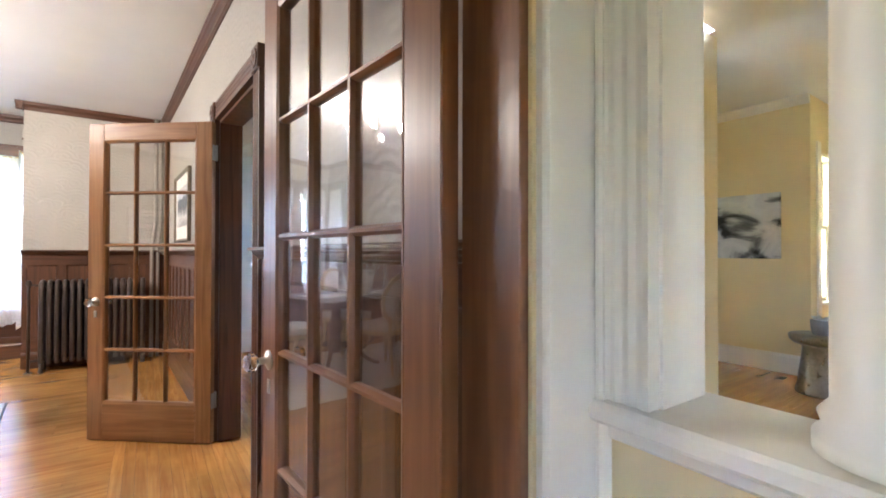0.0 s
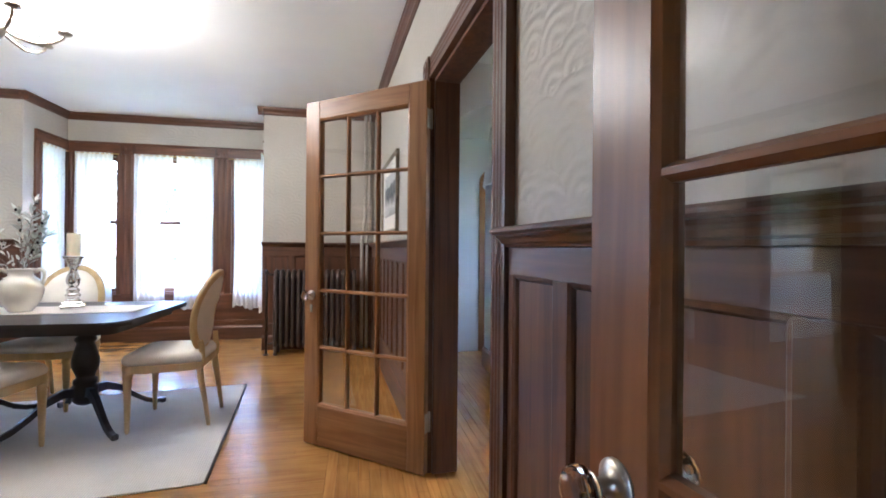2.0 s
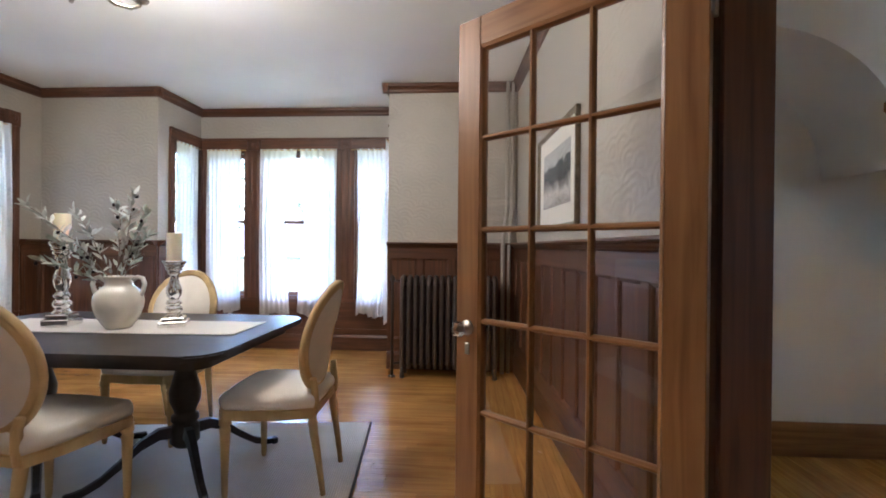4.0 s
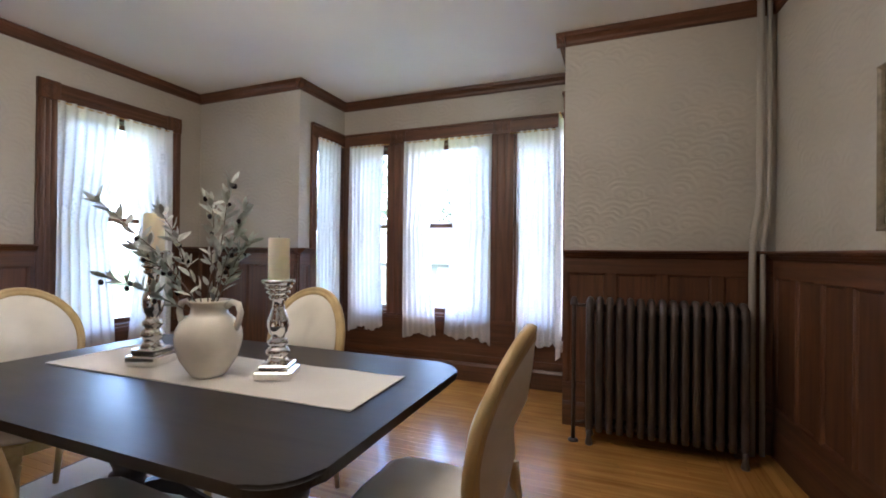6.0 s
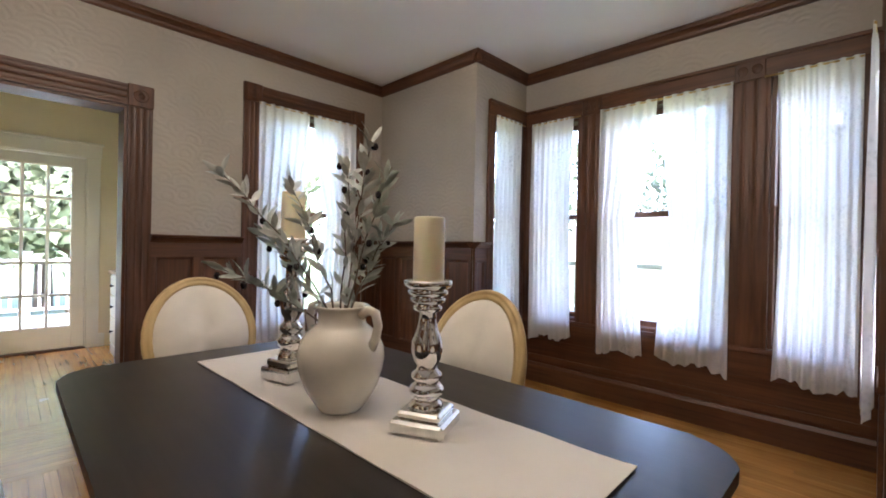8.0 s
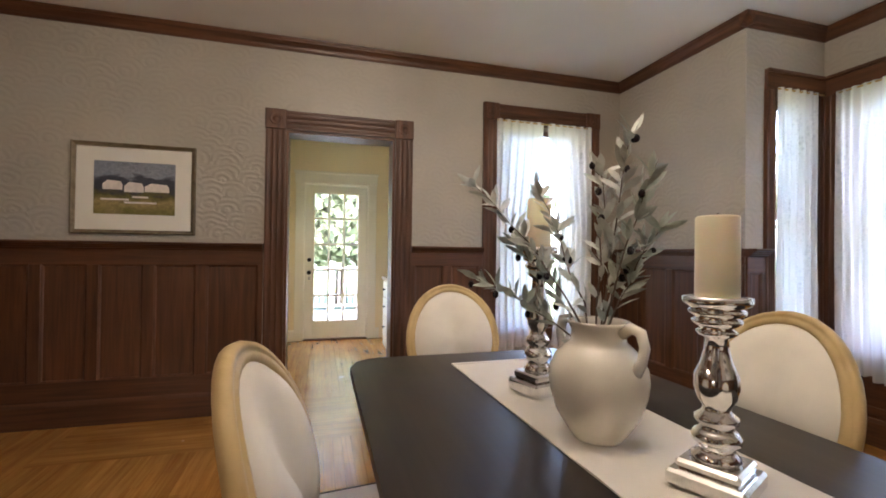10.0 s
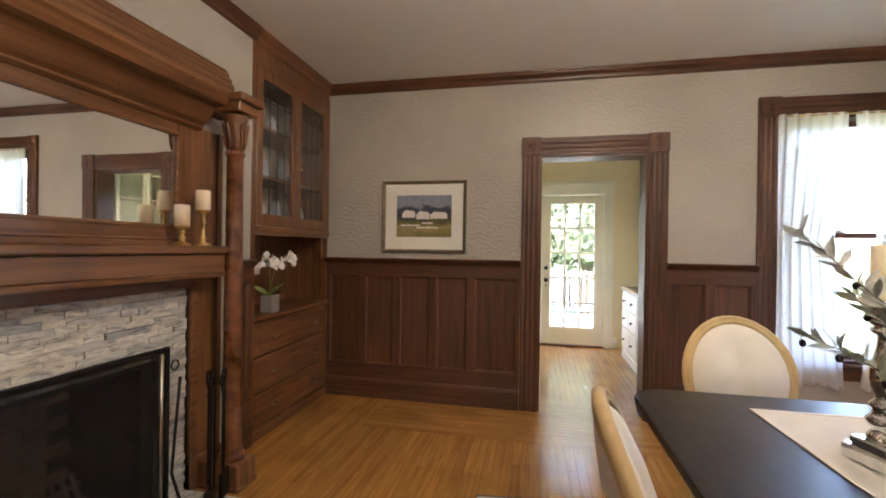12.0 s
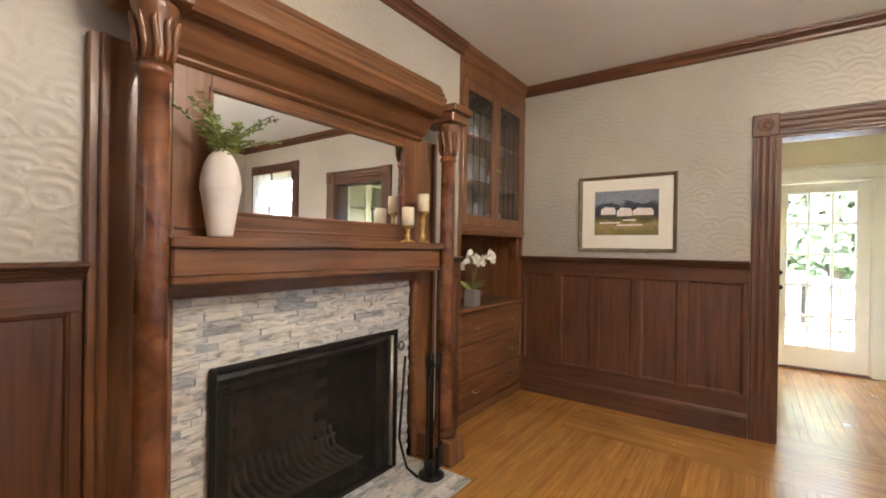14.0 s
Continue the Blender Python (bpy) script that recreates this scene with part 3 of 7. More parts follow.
# ---------------------------------------------------------------- glazed doors
def knob(parent, m, material):
    bm = lathe(bmesh.new(), [(0.030, 0), (0.030, 0.004), (0.022, 0.008), (0.011, 0.012), (0.010, 0.030), (0.014, 0.034), (0, 0.035)], 20, m)
    rose = part("door_knob", bm, M_STEEL, parent, "glass door knob on a dull steel rose", smooth=True)
    b2 = bmesh.new()
    lathe(b2, [(0.010, 0.032), (0.022, 0.038), (0.029, 0.048), (0.029, 0.060), (0.022, 0.069), (0.012, 0.073), (0, 0.073)], 12, m, smooth=False)
    part("crystal", b2, material, rose, "faceted clear glass")


def glazed_door(name, m, width, height, label, cols, rows, mat_v, mat_h, knob_u, stile, top, bottom, hinge_u=0.0, thick=0.042, knob_mat=None, cross=0.022):
    """A door of small panes; local x along the leaf from the hinge, y through it, z up."""
    d = thing(name, m, label, "door")
    h = thick / 2
    part("hinge_stile", boxes((0, -h, 0, stile, h, height), bevel=0.003), mat_v, d)
    part("lock_stile", boxes((width - stile, -h, 0, width, h, height), bevel=0.003), mat_v, d)
    part("top_rail", boxes((stile, -h, height - top, width - stile, h, height), bevel=0.003), mat_h, d)
    part("bottom_rail", boxes((stile, -h, 0, width - stile, h, bottom), bevel=0.003), mat_h, d)
    gx, gz = width - 2 * stile, height - top - bottom
    pw, ph = gx / cols, gz / rows
    bar = [(-h + 0.004, -0.004), (-0.006, -cross / 2), (0.006, -cross / 2), (h - 0.004, -0.004), (h - 0.004, 0.004), (0.006, cross / 2), (-0.006, cross / 2), (-h + 0.004, 0.004)]
    for i in range(1, cols):
        bm = prism(bmesh.new(), bar, 0, gz)
        bm.transform(pose(stile + i * pw, 0, bottom) @ stand)
        part("glazing_bar", bm, mat_v, d)
    for i in range(1, rows):
        bm = prism(bmesh.new(), bar, stile, width - stile)
        bm.transform(pose(0, 0, bottom + i * ph))
        part("glazing_bar", bm, mat_h, d)
    bead = [(-h, 0), (-h + 0.004, 0.010), (-0.004, 0.014), (0.004, 0.014), (h - 0.004, 0.010), (h, 0)]
    bm = prism(bmesh.new(), bead, stile, width - stile, pose(0, 0, bottom))
    prism(bm, [(y, -z) for y, z in bead], stile, width - stile, pose(0, 0, height - top))
    part("glazing_bead", bm, mat_h, d)
    bm = bmesh.new()
    for u, sg in ((stile, 1), (width - stile, -1)):
        join(bm, prism(bmesh.new(), [(y, z * sg) for y, z in bead], 0, gz), pose(u, 0, bottom) @ stand)
    part("glazing_bead", bm, mat_v, d)
    for i in range(cols):
        for j in range(rows):
            p = part("pane", boxes((stile + i * pw, -0.002, bottom + j * ph, stile + (i + 1) * pw, 0.002, bottom + (j + 1) * ph)), M_GLASS, d)
            p.visible_shadow = False
    for sgn in (1, -1):
        knob(d, pose(knob_u, sgn * h, 0.908, -90 * sgn, 0, 0), knob_mat or M_CRYSTAL)
        part("keyhole_plate", boxes((knob_u - 0.011, sgn * h - 0.003, 0.805, knob_u + 0.011, sgn * h + 0.003, 0.85), bevel=0.002), M_STEEL, d)
    for z in (0.22, height - 0.25):
        bm = lathe(bmesh.new(), [(0.007, 0), (0.007, 0.10), (0.004, 0.106), (0, 0.107)], 10, pose(-0.004, -h - 0.003, z))
        box(bm, -0.003, -h, z, 0.0, h * 0.7, z + 0.1)
        part("hinge", bm, M_STEEL, d, "dull steel butt hinge")
    return d


M_CRYSTAL, _n, _l, _b = node_mat("crystal", (1, 1, 1), 0.02)
_b.inputs["Transmission Weight"].default_value = 1.0
_b.inputs["IOR"].default_value = 1.5

ang2 = math.degrees(math.atan2(5.604 - 5.065, -0.299 - 0.370))
glazed_door("french_door", pose(0.370, 5.065, 0.008, 0, 0, ang2), 0.858, 2.088, "brown wooden french door with fifteen panes, standing open", 3, 5, M_DOOR, M_DOOR_H, 0.802, 0.108, 0.113, 0.245)
ang1 = math.degrees(math.atan2(3.223 - 2.478, 0.349 - 0.437))
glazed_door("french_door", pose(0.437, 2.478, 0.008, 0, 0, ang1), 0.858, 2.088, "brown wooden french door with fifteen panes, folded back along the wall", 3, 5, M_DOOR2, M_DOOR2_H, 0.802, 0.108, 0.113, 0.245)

# ---------------------------------------------------------------- dining table
def rounded(x0, y0, x1, y1, r, k=6):
    out = []
    for cx, cy, a in ((x1 - r, y1 - r, 0), (x0 + r, y1 - r, 90), (x0 + r, y0 + r, 180), (x1 - r, y0 + r, 270)):
        out += [(cx + r * math.cos(radians(a + 90 * i / k)), cy + r * math.sin(radians(a + 90 * i / k))) for i in range(k + 1)]
    return out


TZ = 0.765
table = thing("dining_table", pose(-2.208, 6.135, 0), "dark espresso wooden pedestal dining table on a rug", "table")
part("tabletop", slab(bmesh.new(), rounded(-0.890, -0.548, 0.890, 0.542, 0.13, 8), TZ - 0.03, TZ, 0.008, 3), M_BLACKWOOD, table)
part("apron", slab(bmesh.new(), rounded(-0.80, -0.46, 0.80, 0.46, 0.08), TZ - 0.085, TZ - 0.03), M_BLACKWOOD, table)
for px in (-0.42, 0.42):
    bm = lathe(bmesh.new(), [(0.075, 0.68), (0.075, 0.655), (0.05, 0.64), (0.045, 0.60), (0.06, 0.585), (0.062, 0.57), (0.048, 0.555), (0.062, 0.50), (0.078, 0.44), (0.075, 0.39),
                             (0.055, 0.34), (0.05, 0.32), (0.066, 0.31), (0.068, 0.285), (0.056, 0.27), (0.07, 0.25), (0.072, 0.17), (0.05, 0.145), (0.03, 0.135), (0, 0.13)][::-1], 24, pose(px, 0, 0))
    box(bm, px - 0.12, -0.30, 0.66, px + 0.12, 0.30, 0.682, bevel=0.005)
    part("pedestal", bm, M_BLACKWOOD, table)
    for a in (45, 135, 225, 315):
        leg = bmesh.new()
        pts = [(0.05, 0.23), (0.12, 0.235), (0.20, 0.20), (0.28, 0.13), (0.36, 0.07), (0.43, 0.04), (0.475, 0.035)]
        for (r0, z0), (r1, z1), w0, w1 in zip(pts, pts[1:], (0.025, 0.025, 0.023, 0.021, 0.019, 0.018), (0.025, 0.023, 0.021, 0.019, 0.018, 0.016)):
            t0, t1 = 0.030 - 0.016 * (r0 / 0.475), 0.030 - 0.016 * (r1 / 0.475)
            v = [leg.verts.new(p) for p in ((r0, -w0, z0 - t0), (r0, w0, z0 - t0), (r0, w0 * 0.7, z0 + t0), (r0, -w0 * 0.7, z0 + t0),
                                            (r1, -w1, z1 - t1), (r1, w1, z1 - t1), (r1, w1 * 0.7, z1 + t1), (r1, -w1 * 0.7, z1 + t1))]
            for f in ((0, 4, 5, 1), (1, 5, 6, 2), (2, 6, 7, 3), (3, 7, 4, 0)):
                leg.faces.new([v[i] for i in f])
        box(leg, 0.462, -0.019, 0.012, 0.50, 0.019, 0.05, bevel=0.007)
        leg.transform(pose(px, 0, 0, 0, 0, a))
        bmesh.ops.remove_doubles(leg, verts=leg.verts, dist=1e-4)
        part("leg", leg, M_BLACKWOOD, table, smooth=False)


# ---------------------------------------------------------------- chairs
def chair_master():
    """Round-backed chair; the sitter faces +y, origin on the floor under the seat."""
    c = thing("dining_chair", Matrix(), "washed oak dining chair with a round upholstered back and linen seat", "chair", "chairs round the table")
    # seat
    seat = [(-0.20, -0.22), (0.20, -0.22), (0.235, -0.10), (0.255, 0.10), (0.25, 0.20), (0.20, 0.245), (0.0, 0.255), (-0.20, 0.245), (-0.25, 0.20), (-0.255, 0.10), (-0.235, -0.10)]
    part("seat_rail", slab(bmesh.new(), seat, 0.385, 0.435, 0.006), M_CHAIR, c)
    bm = bmesh.new()
    rings = []
    for s, z in ((0.97, 0.434), (1.0, 0.45), (1.0, 0.468), (0.965, 0.488), (0.86, 0.500), (0.6, 0.508), (0.25, 0.511)):
        rings.append([bm.verts.new((x * s, y * s, z)) for x, y in seat])
    for a, b in zip(rings, rings[1:]):
        for i in range(len(seat)):
            f = bm.faces.new((a[i], a[(i + 1) % len(seat)], b[(i + 1) % len(seat)], b[i]))
            f.smooth = True
    top = bm.verts.new((0, 0, 0.512))
    for i in range(len(seat)):
        f = bm.faces.new((rings[-1][i], rings[-1][(i + 1) % len(seat)], top))
        f.smooth = True
    bm.faces.new(rings[0][::-1])
    part("seat", bm, M_LINEN, c)
    # oval back, leaning away
    tilt = pose(0, -0.225, 0.750, 0, 0, 0) @ pose(0, 0, 0, 11, 0, 0)
    A, B, k = 0.245, 0.287, 40
    def oval(sa, sb, y):
        return [(sa * math.cos(2 * math.pi * i / k), y + 0.045 * (math.cos(2 * math.pi * i / k) ** 2), sb * math.sin(2 * math.pi * i / k)) for i in range(k)]
    bm = bmesh.new()
    loops = [oval(A, B, 0.014), oval(A + 0.004, B + 0.004, 0.0), oval(A, B, -0.014), oval(A - 0.012, B - 0.012, -0.016), oval(A - 0.016, B - 0.016, -0.011), oval(A - 0.021, B - 0.021, -0.018), oval(A - 0.038, B - 0.038, -0.020), oval(A - 0.038, B - 0.038, 0.016), oval(A - 0.021, B - 0.021, 0.019), oval(A - 0.016, B - 0.016, 0.011), oval(A - 0.012, B - 0.012, 0.016)]
    rg = [[bm.verts.new(p) for p in lp] for lp in loops]
    for a, b in zip(rg, rg[1:] + rg[:1]):
        for i in range(k):
            f = bm.faces.new((a[i], a[(i + 1) % k], b[(i + 1) % k], b[i]))
            f.smooth = True
    bm.transform(tilt)
    part("back_frame", bm, M_CHAIR, c)
    bm = bmesh.new()
    for sgn, outw in ((1, 0.030), (-1, 0.018)):
        loops = [oval(A - 0.036, B - 0.036, sgn * 0.010), oval(A - 0.05, B - 0.05, sgn * (0.012 + outw * 0.4)), oval((A - 0.05) * 0.75, (B - 0.05) * 0.75, sgn * (0.012 + outw * 0.8)), oval((A - 0.05) * 0.35, (B - 0.05) * 0.35, sgn * (0.012 + outw))]
        rg = [[bm.verts.new(p) for p in lp] for lp in loops]
        for a, b in zip(rg, rg[1:]):
            for i in range(k):
                f = bm.faces.new((a[i], a[(i + 1) % k], b[(i + 1) % k], b[i]))
                f.smooth = True
        mid_v = bm.verts.new((0, sgn * (0.012 + outw) + 0.02, 0))
        for i in range(k):
            f = bm.faces.new((rg[-1][i], rg[-1][(i + 1) % k], mid_v))
            f.smooth = True
    bm.transform(tilt)
    part("backrest", bm, M_LINEN, c)
    for sx in (-1, 1):
        bm = tube(bmesh.new(), [(sx * 0.175, -0.205, 0.40), (sx * 0.172, -0.215, 0.46), (sx * 0.165, -0.21, 0.52), (sx * 0.175, -0.205, 0.57)], [0.022, 0.02, 0.018, 0.017], 10)
        part("back_post", bm, M_CHAIR, c)
        leg = [(0.011, 0), (0.014, 0.02), (0.017, 0.12), (0.022, 0.30), (0.026, 0.335), (0.019, 0.345), (0.027, 0.355), (0.027, 0.39), (0, 0.39)]
        part("leg", lathe(bmesh.new(), leg, 12, pose(sx * 0.215, 0.205, 0)), M_CHAIR, c)
        bm = tube(bmesh.new(), [(sx * 0.165, -0.255, 0.0), (sx * 0.168, -0.235, 0.15), (sx * 0.172, -0.21, 0.30), (sx * 0.175, -0.20, 0.40)], [0.013, 0.016, 0.021, 0.024], 10)
        part("leg", bm, M_CHAIR, c)
    return c


chair = chair_master()
chair.matrix_world = pose(-1.225, 6.11, 0.011, 0, 0, 92)
copy_thing(chair, pose(-2.06, 5.60, 0.011, 0, 0, -6))
copy_thing(chair, pose(-3.20, 6.135, 0.011, 0, 0, -90))
copy_thing(chair, pose(-2.245, 6.585, 0.011, 0, 0, 178))

# ---------------------------------------------------------------- fireplace with overmantel
def tile_mat():
    """Split marble: grey streaks running along each piece, cream to slate from piece to piece."""
    m, n, l, b = node_mat("split_marble", (0.5, 0.49, 0.45), 0.32)
    info = n.new("ShaderNodeObjectInfo")
    mp = tex_coord(n, l, (7, 7, 26))
    off = n.new("ShaderNodeVectorMath")
    off.operation = 'MULTIPLY_ADD'
    l.new(info.outputs["Random"], off.inputs[0])
    off.inputs[1].default_value = (61, 17, 43)
    l.new(mp.outputs[0], off.inputs[2])
    vein = noise_tex(n, l, off, 1.3, 7, 1.6)
    r1 = ramp(n, [(0.0, (0.36, 0.37, 0.38)), (0.18, (0.56, 0.56, 0.55)), (0.45, (0.72, 0.70, 0.65)), (0.8, (0.76, 0.73, 0.66)), (1.0, (0.62, 0.58, 0.51))])
    l.new(info.outputs["Random"], r1.inputs[0])
    r2 = ramp(n, [(0.32, (0.30, 0.31, 0.33)), (0.43, (0.72, 0.72, 0.72)), (0.55, (1.0, 1.0, 0.98)), (0.68, (1.06, 1.04, 1.0))])
    l.new(vein.outputs["Fac"], r2.inputs[0])
    l.new(mix_rgb(n, l, 0.85, r1.outputs[0], r2.outputs[0], 'MULTIPLY'), b.inputs["Base Color"])
    add_bump(n, l, b, noise_tex(n, l, tex_coord(n, l, (20, 20, 45)), 1.0, 5).outputs["Fac"], 0.7, 0.006)
    return m


M_TILE = tile_mat()
M_GROUT = plain("pale_grout", (0.50, 0.48, 0.44), 0.9)
M_SOOT = plain("sooty_brick", (0.09, 0.075, 0.06), 0.9, var=0.4, scale=9, bump=0.6, fine=25)
M_MIRROR, _n, _l, _b = node_mat("mirror", (0.93, 0.93, 0.92), 0.01, 1.0)


def mesh_mat():
    """Fire-screen wire: fine black threads with see-through gaps."""
    m = bpy.data.materials.new("screen_wire")
    m.use_nodes = True
    n, l = m.node_tree.nodes, m.node_tree.links
    b = n["Principled BSDF"]
    b.inputs["Base Color"].default_value = (0.012, 0.012, 0.012, 1)
    b.inputs["Roughness"].default_value = 0.5
    tr, mx = n.new("ShaderNodeBsdfTransparent"), n.new("ShaderNodeMixShader")
    t = noise_tex(n, l, tex_coord(n, l, (300, 300, 300)), 1.0, 1)
    r = ramp(n, [(0.35, (0.33, 0.33, 0.33)), (0.65, (0.50, 0.50, 0.50))])
    l.new(t.outputs["Fac"], r.inputs[0])
    l.new(r.outputs[0], mx.inputs[0])
    l.new(tr.outputs[0], mx.inputs[1])
    l.new(b.outputs[0], mx.inputs[2])
    l.new(mx.outputs[0], n["Material Output"].inputs[0])
    return m


FX = -2.40
M_COLUMN = wood("figured_column", (0.065, 0.019, 0.007), (0.25, 0.096, 0.036), 0.26, grain=(7, 7, 11), rand=0.0, coat=0.35)
fire = thing("fireplace_mantel", pose(FX, SY, 0), "reddish-brown carved wooden mantel with round columns and overmantel mirror", "fireplace")
# backing pilasters and panels beside the tile
for s in (-1, 1):
    a, b = sorted((s * 0.945, s * 0.695))
    part("pilaster", boxes((a, 0, 0, b, 0.045, 2.02), (a, 0.0, 0, b, 0.06, 0.17), bevel=0.004), M_MANTEL, fire)
    part("pilaster_strip", boxes((s * 0.905 - 0.014, 0.045, 0.17, s * 0.905 + 0.014, 0.06, 2.02), bevel=0.005), M_MANTEL, fire)
    cx = s * 0.825
    part("pedestal", boxes((cx - 0.078, 0.06, 0, cx + 0.078, 0.32, 0.15), (cx - 0.085, 0.06, 0.0, cx + 0.085, 0.328, 0.03), bevel=0.006), M_MANTEL, fire)
    prof = [(0.070, 0.15), (0.073, 0.165), (0.070, 0.18), (0.058, 0.19), (0.060, 0.205), (0.055, 0.22), (0.051, 0.24), (0.050, 0.6), (0.049, 1.0), (0.046, 1.5), (0.043, 1.86), (0.05, 1.868), (0.053, 1.878), (0.050, 1.89), (0.044, 1.90), (0, 1.90)]
    part("column", lathe(bmesh.new(), prof, 28, pose(cx, 0.22, 0)), M_COLUMN, fire)
    cap = lathe(bmesh.new(), [(0.044, 1.90), (0.044, 1.93), (0.048, 1.98), (0.053, 2.03), (0.064, 2.07), (0.068, 2.085), (0.064, 2.10), (0, 2.10)], 24, pose(cx, 0.22, 0))
    capital = part("capital", cap, M_MANTEL, fire, "carved leaf capital")
    for i in range(10):
        a = 2 * math.pi * i / 10
        cap = bmesh.new()
        q = [(cx + (0.047 + o) * math.cos(a + w), 0.22 + (0.047 + o) * math.sin(a + w), z) for o, w, z in ((0.002, 0, 1.91), (0.007, 0.1, 1.95), (0.009, 0, 1.99), (0.016, -0.08, 2.03), (0.024, 0, 2.045))]
        part("carved_leaf", tube(cap, q, [0.006, 0.010, 0.011, 0.010, 0.005], 6), M_MANTEL, capital)
    part("cornice_block", boxes((cx - 0.085, 0.05, 2.10, cx + 0.085, 0.31, 2.155), (cx - 0.10, 0.05, 2.155, cx + 0.10, 0.335, 2.20), bevel=0.006), M_MANTEL_H, fire)
# inner frame round the tile
part("surround_frame", boxes((-0.72, 0.02, 1.125, 0.72, 0.075, 1.205), (-0.735, 0.02, 0, -0.695, 0.07, 1.125), (0.695, 0.02, 0, 0.735, 0.07, 1.125), bevel=0.006), M_MANTEL_H, fire)
# shelf
part("shelf_fascia", boxes((-0.762, 0.03, 1.215, 0.762, 0.215, 1.320), bevel=0.007), M_MANTEL_H, fire)
part("shelf", boxes((-0.772, 0.03, 1.318, 0.772, 0.240, 1.357), bevel=0.007), M_MANTEL_H, fire)
part("shelf_moulding", boxes((-0.765, 0.03, 1.19, 0.765, 0.222, 1.217), bevel=0.007), M_MANTEL_H, fire)
# overmantel
for q, mt in (((-0.70, 0, 1.357, -0.60, 0.05, 2.02), M_MANTEL), ((0.56, 0, 1.357, 0.70, 0.05, 2.02), M_MANTEL), ((-0.60, 0, 1.357, 0.56, 0.05, 1.455), M_MANTEL_H), ((-0.60, 0, 1.945, 0.56, 0.05, 2.02), M_MANTEL_H)):
    part("overmantel_panel", boxes(q, bevel=0.003), mt, fire)
part("bead", boxes((-0.69, 0.05, 1.385, 0.69, 0.058, 1.397), bevel=0.003), M_MANTEL_H, fire)
bm = bmesh.new()
for a, b, c, d in ((-0.61, 1.448, 0.57, 1.466), (-0.61, 1.934, 0.57, 1.952)):
    box(bm, a, 0.04, b, c, 0.056, d, bevel=0.004)
for a, b in ((-0.61, -0.592), (0.552, 0.57)):
    box(bm, a, 0.04, 1.466, b, 0.056, 1.934, bevel=0.004)
part("mirror_frame", bm, M_MANTEL_H, fire)
part("mirror_glass", boxes((-0.595, 0.028, 1.464, 0.555, 0.040, 1.936)), M_MIRROR, fire, "clear silvered mirror")
# frieze and cornice
part("frieze", prism(bmesh.new(), [(0.0, 2.0), (0.06, 2.0), (0.075, 2.012), (0.075, 2.022), (0.10, 2.04), (0.14, 2.10), (0.16, 2.125), (0.18, 2.13), (0.0, 2.13)], -0.745, 0.745), M_MANTEL_H, fire)
part("cornice", prism(bmesh.new(), [(0, 2.13), (0.225, 2.13), (0.235, 2.145), (0.25, 2.17), (0.26, 2.18), (0.26, 2.2), (0.0, 2.2)], -0.74, 0.74), M_MANTEL_H, fire)
for lo, hi, deep, reach in ((2.2, 2.232, 0.185, 0.90), (2.232, 2.262, 0.165, 0.905), (2.262, 2.312, 0.140, 0.915), (2.312, 2.352, 0.115, 0.925), (2.352, 2.392, 0.090, 0.935), (2.392, 2.42, 0.065, 0.947)):
    part("cornice_moulding", prism(bmesh.new(), [(0, lo), (deep - 0.014, lo), (deep - 0.004, lo + 0.006), (deep, lo + (hi - lo) * 0.5), (deep - 0.003, hi - 0.004), (deep - 0.010, hi), (0, hi)], -reach, reach), M_MANTEL_H, fire)

# firebox
fb = thing("firebox", pose(FX, SY - 0.5, 0), "sooty brick firebox behind a black mesh screen", "fireplace", kind="structure")
part("firebox_lining", boxes((-0.53, 0.0, -0.01, 0.52, 0.06, 0.8), (-0.53, 0.06, -0.01, -0.45, 0.49, 0.8), (0.44, 0.06, -0.01, 0.52, 0.49, 0.8), (-0.45, 0.06, -0.01, 0.44, 0.49, 0.01), (-0.53, 0.06, 0.74, 0.52, 0.49, 0.8)), M_SOOT, fb)
M_FIREBRICK = plain("heat_stained_brick", (0.30, 0.20, 0.13), 0.9, var=0.35, scale=7, bump=0.5, fine=30)
rng = random.Random(3)
brick_me = {}
for r in range(10):
    for c in range(4):
        w = 0.195
        x = -0.43 + c * 0.205 + (0.1 if r % 2 else 0)
        if x + w > 0.45:
            continue
        ob = part("brick", boxes((x, 0.06, 0.02 + r * 0.068, x + w, 0.068 + rng.random() * 0.006, 0.08 + r * 0.068)), M_FIREBRICK, fb)
M_ASHEN = plain("ash_dusted_iron", (0.30, 0.24, 0.18), 0.7, 0.1, var=0.3, scale=14, bump=0.3)
grate = thing("fire_grate", pose(FX - 0.02, SY - 0.18, 0.012), "black cast-iron fire grate with slanting bars", "grate")
for i in range(15):
    x = -0.34 + i * 0.047
    part("bar", tube(bmesh.new(), [(x, 0.12, 0.09), (x, 0.02, 0.085), (x, -0.09, 0.11), (x, -0.14, 0.22)], 0.013, 6), M_ASHEN, grate)
part("rail", tube(tube(bmesh.new(), [(-0.37, 0.12, 0.085), (0.35, 0.12, 0.085)], 0.012), [(-0.37, -0.12, 0.16), (0.35, -0.12, 0.16)], 0.011), M_ASHEN, grate)
for x in (-0.33, 0.31):
    for y in (0.1, -0.08):
        part("leg", tube(bmesh.new(), [(x, y, 0.0), (x, y, 0.10)], 0.011), M_ASHEN, grate)

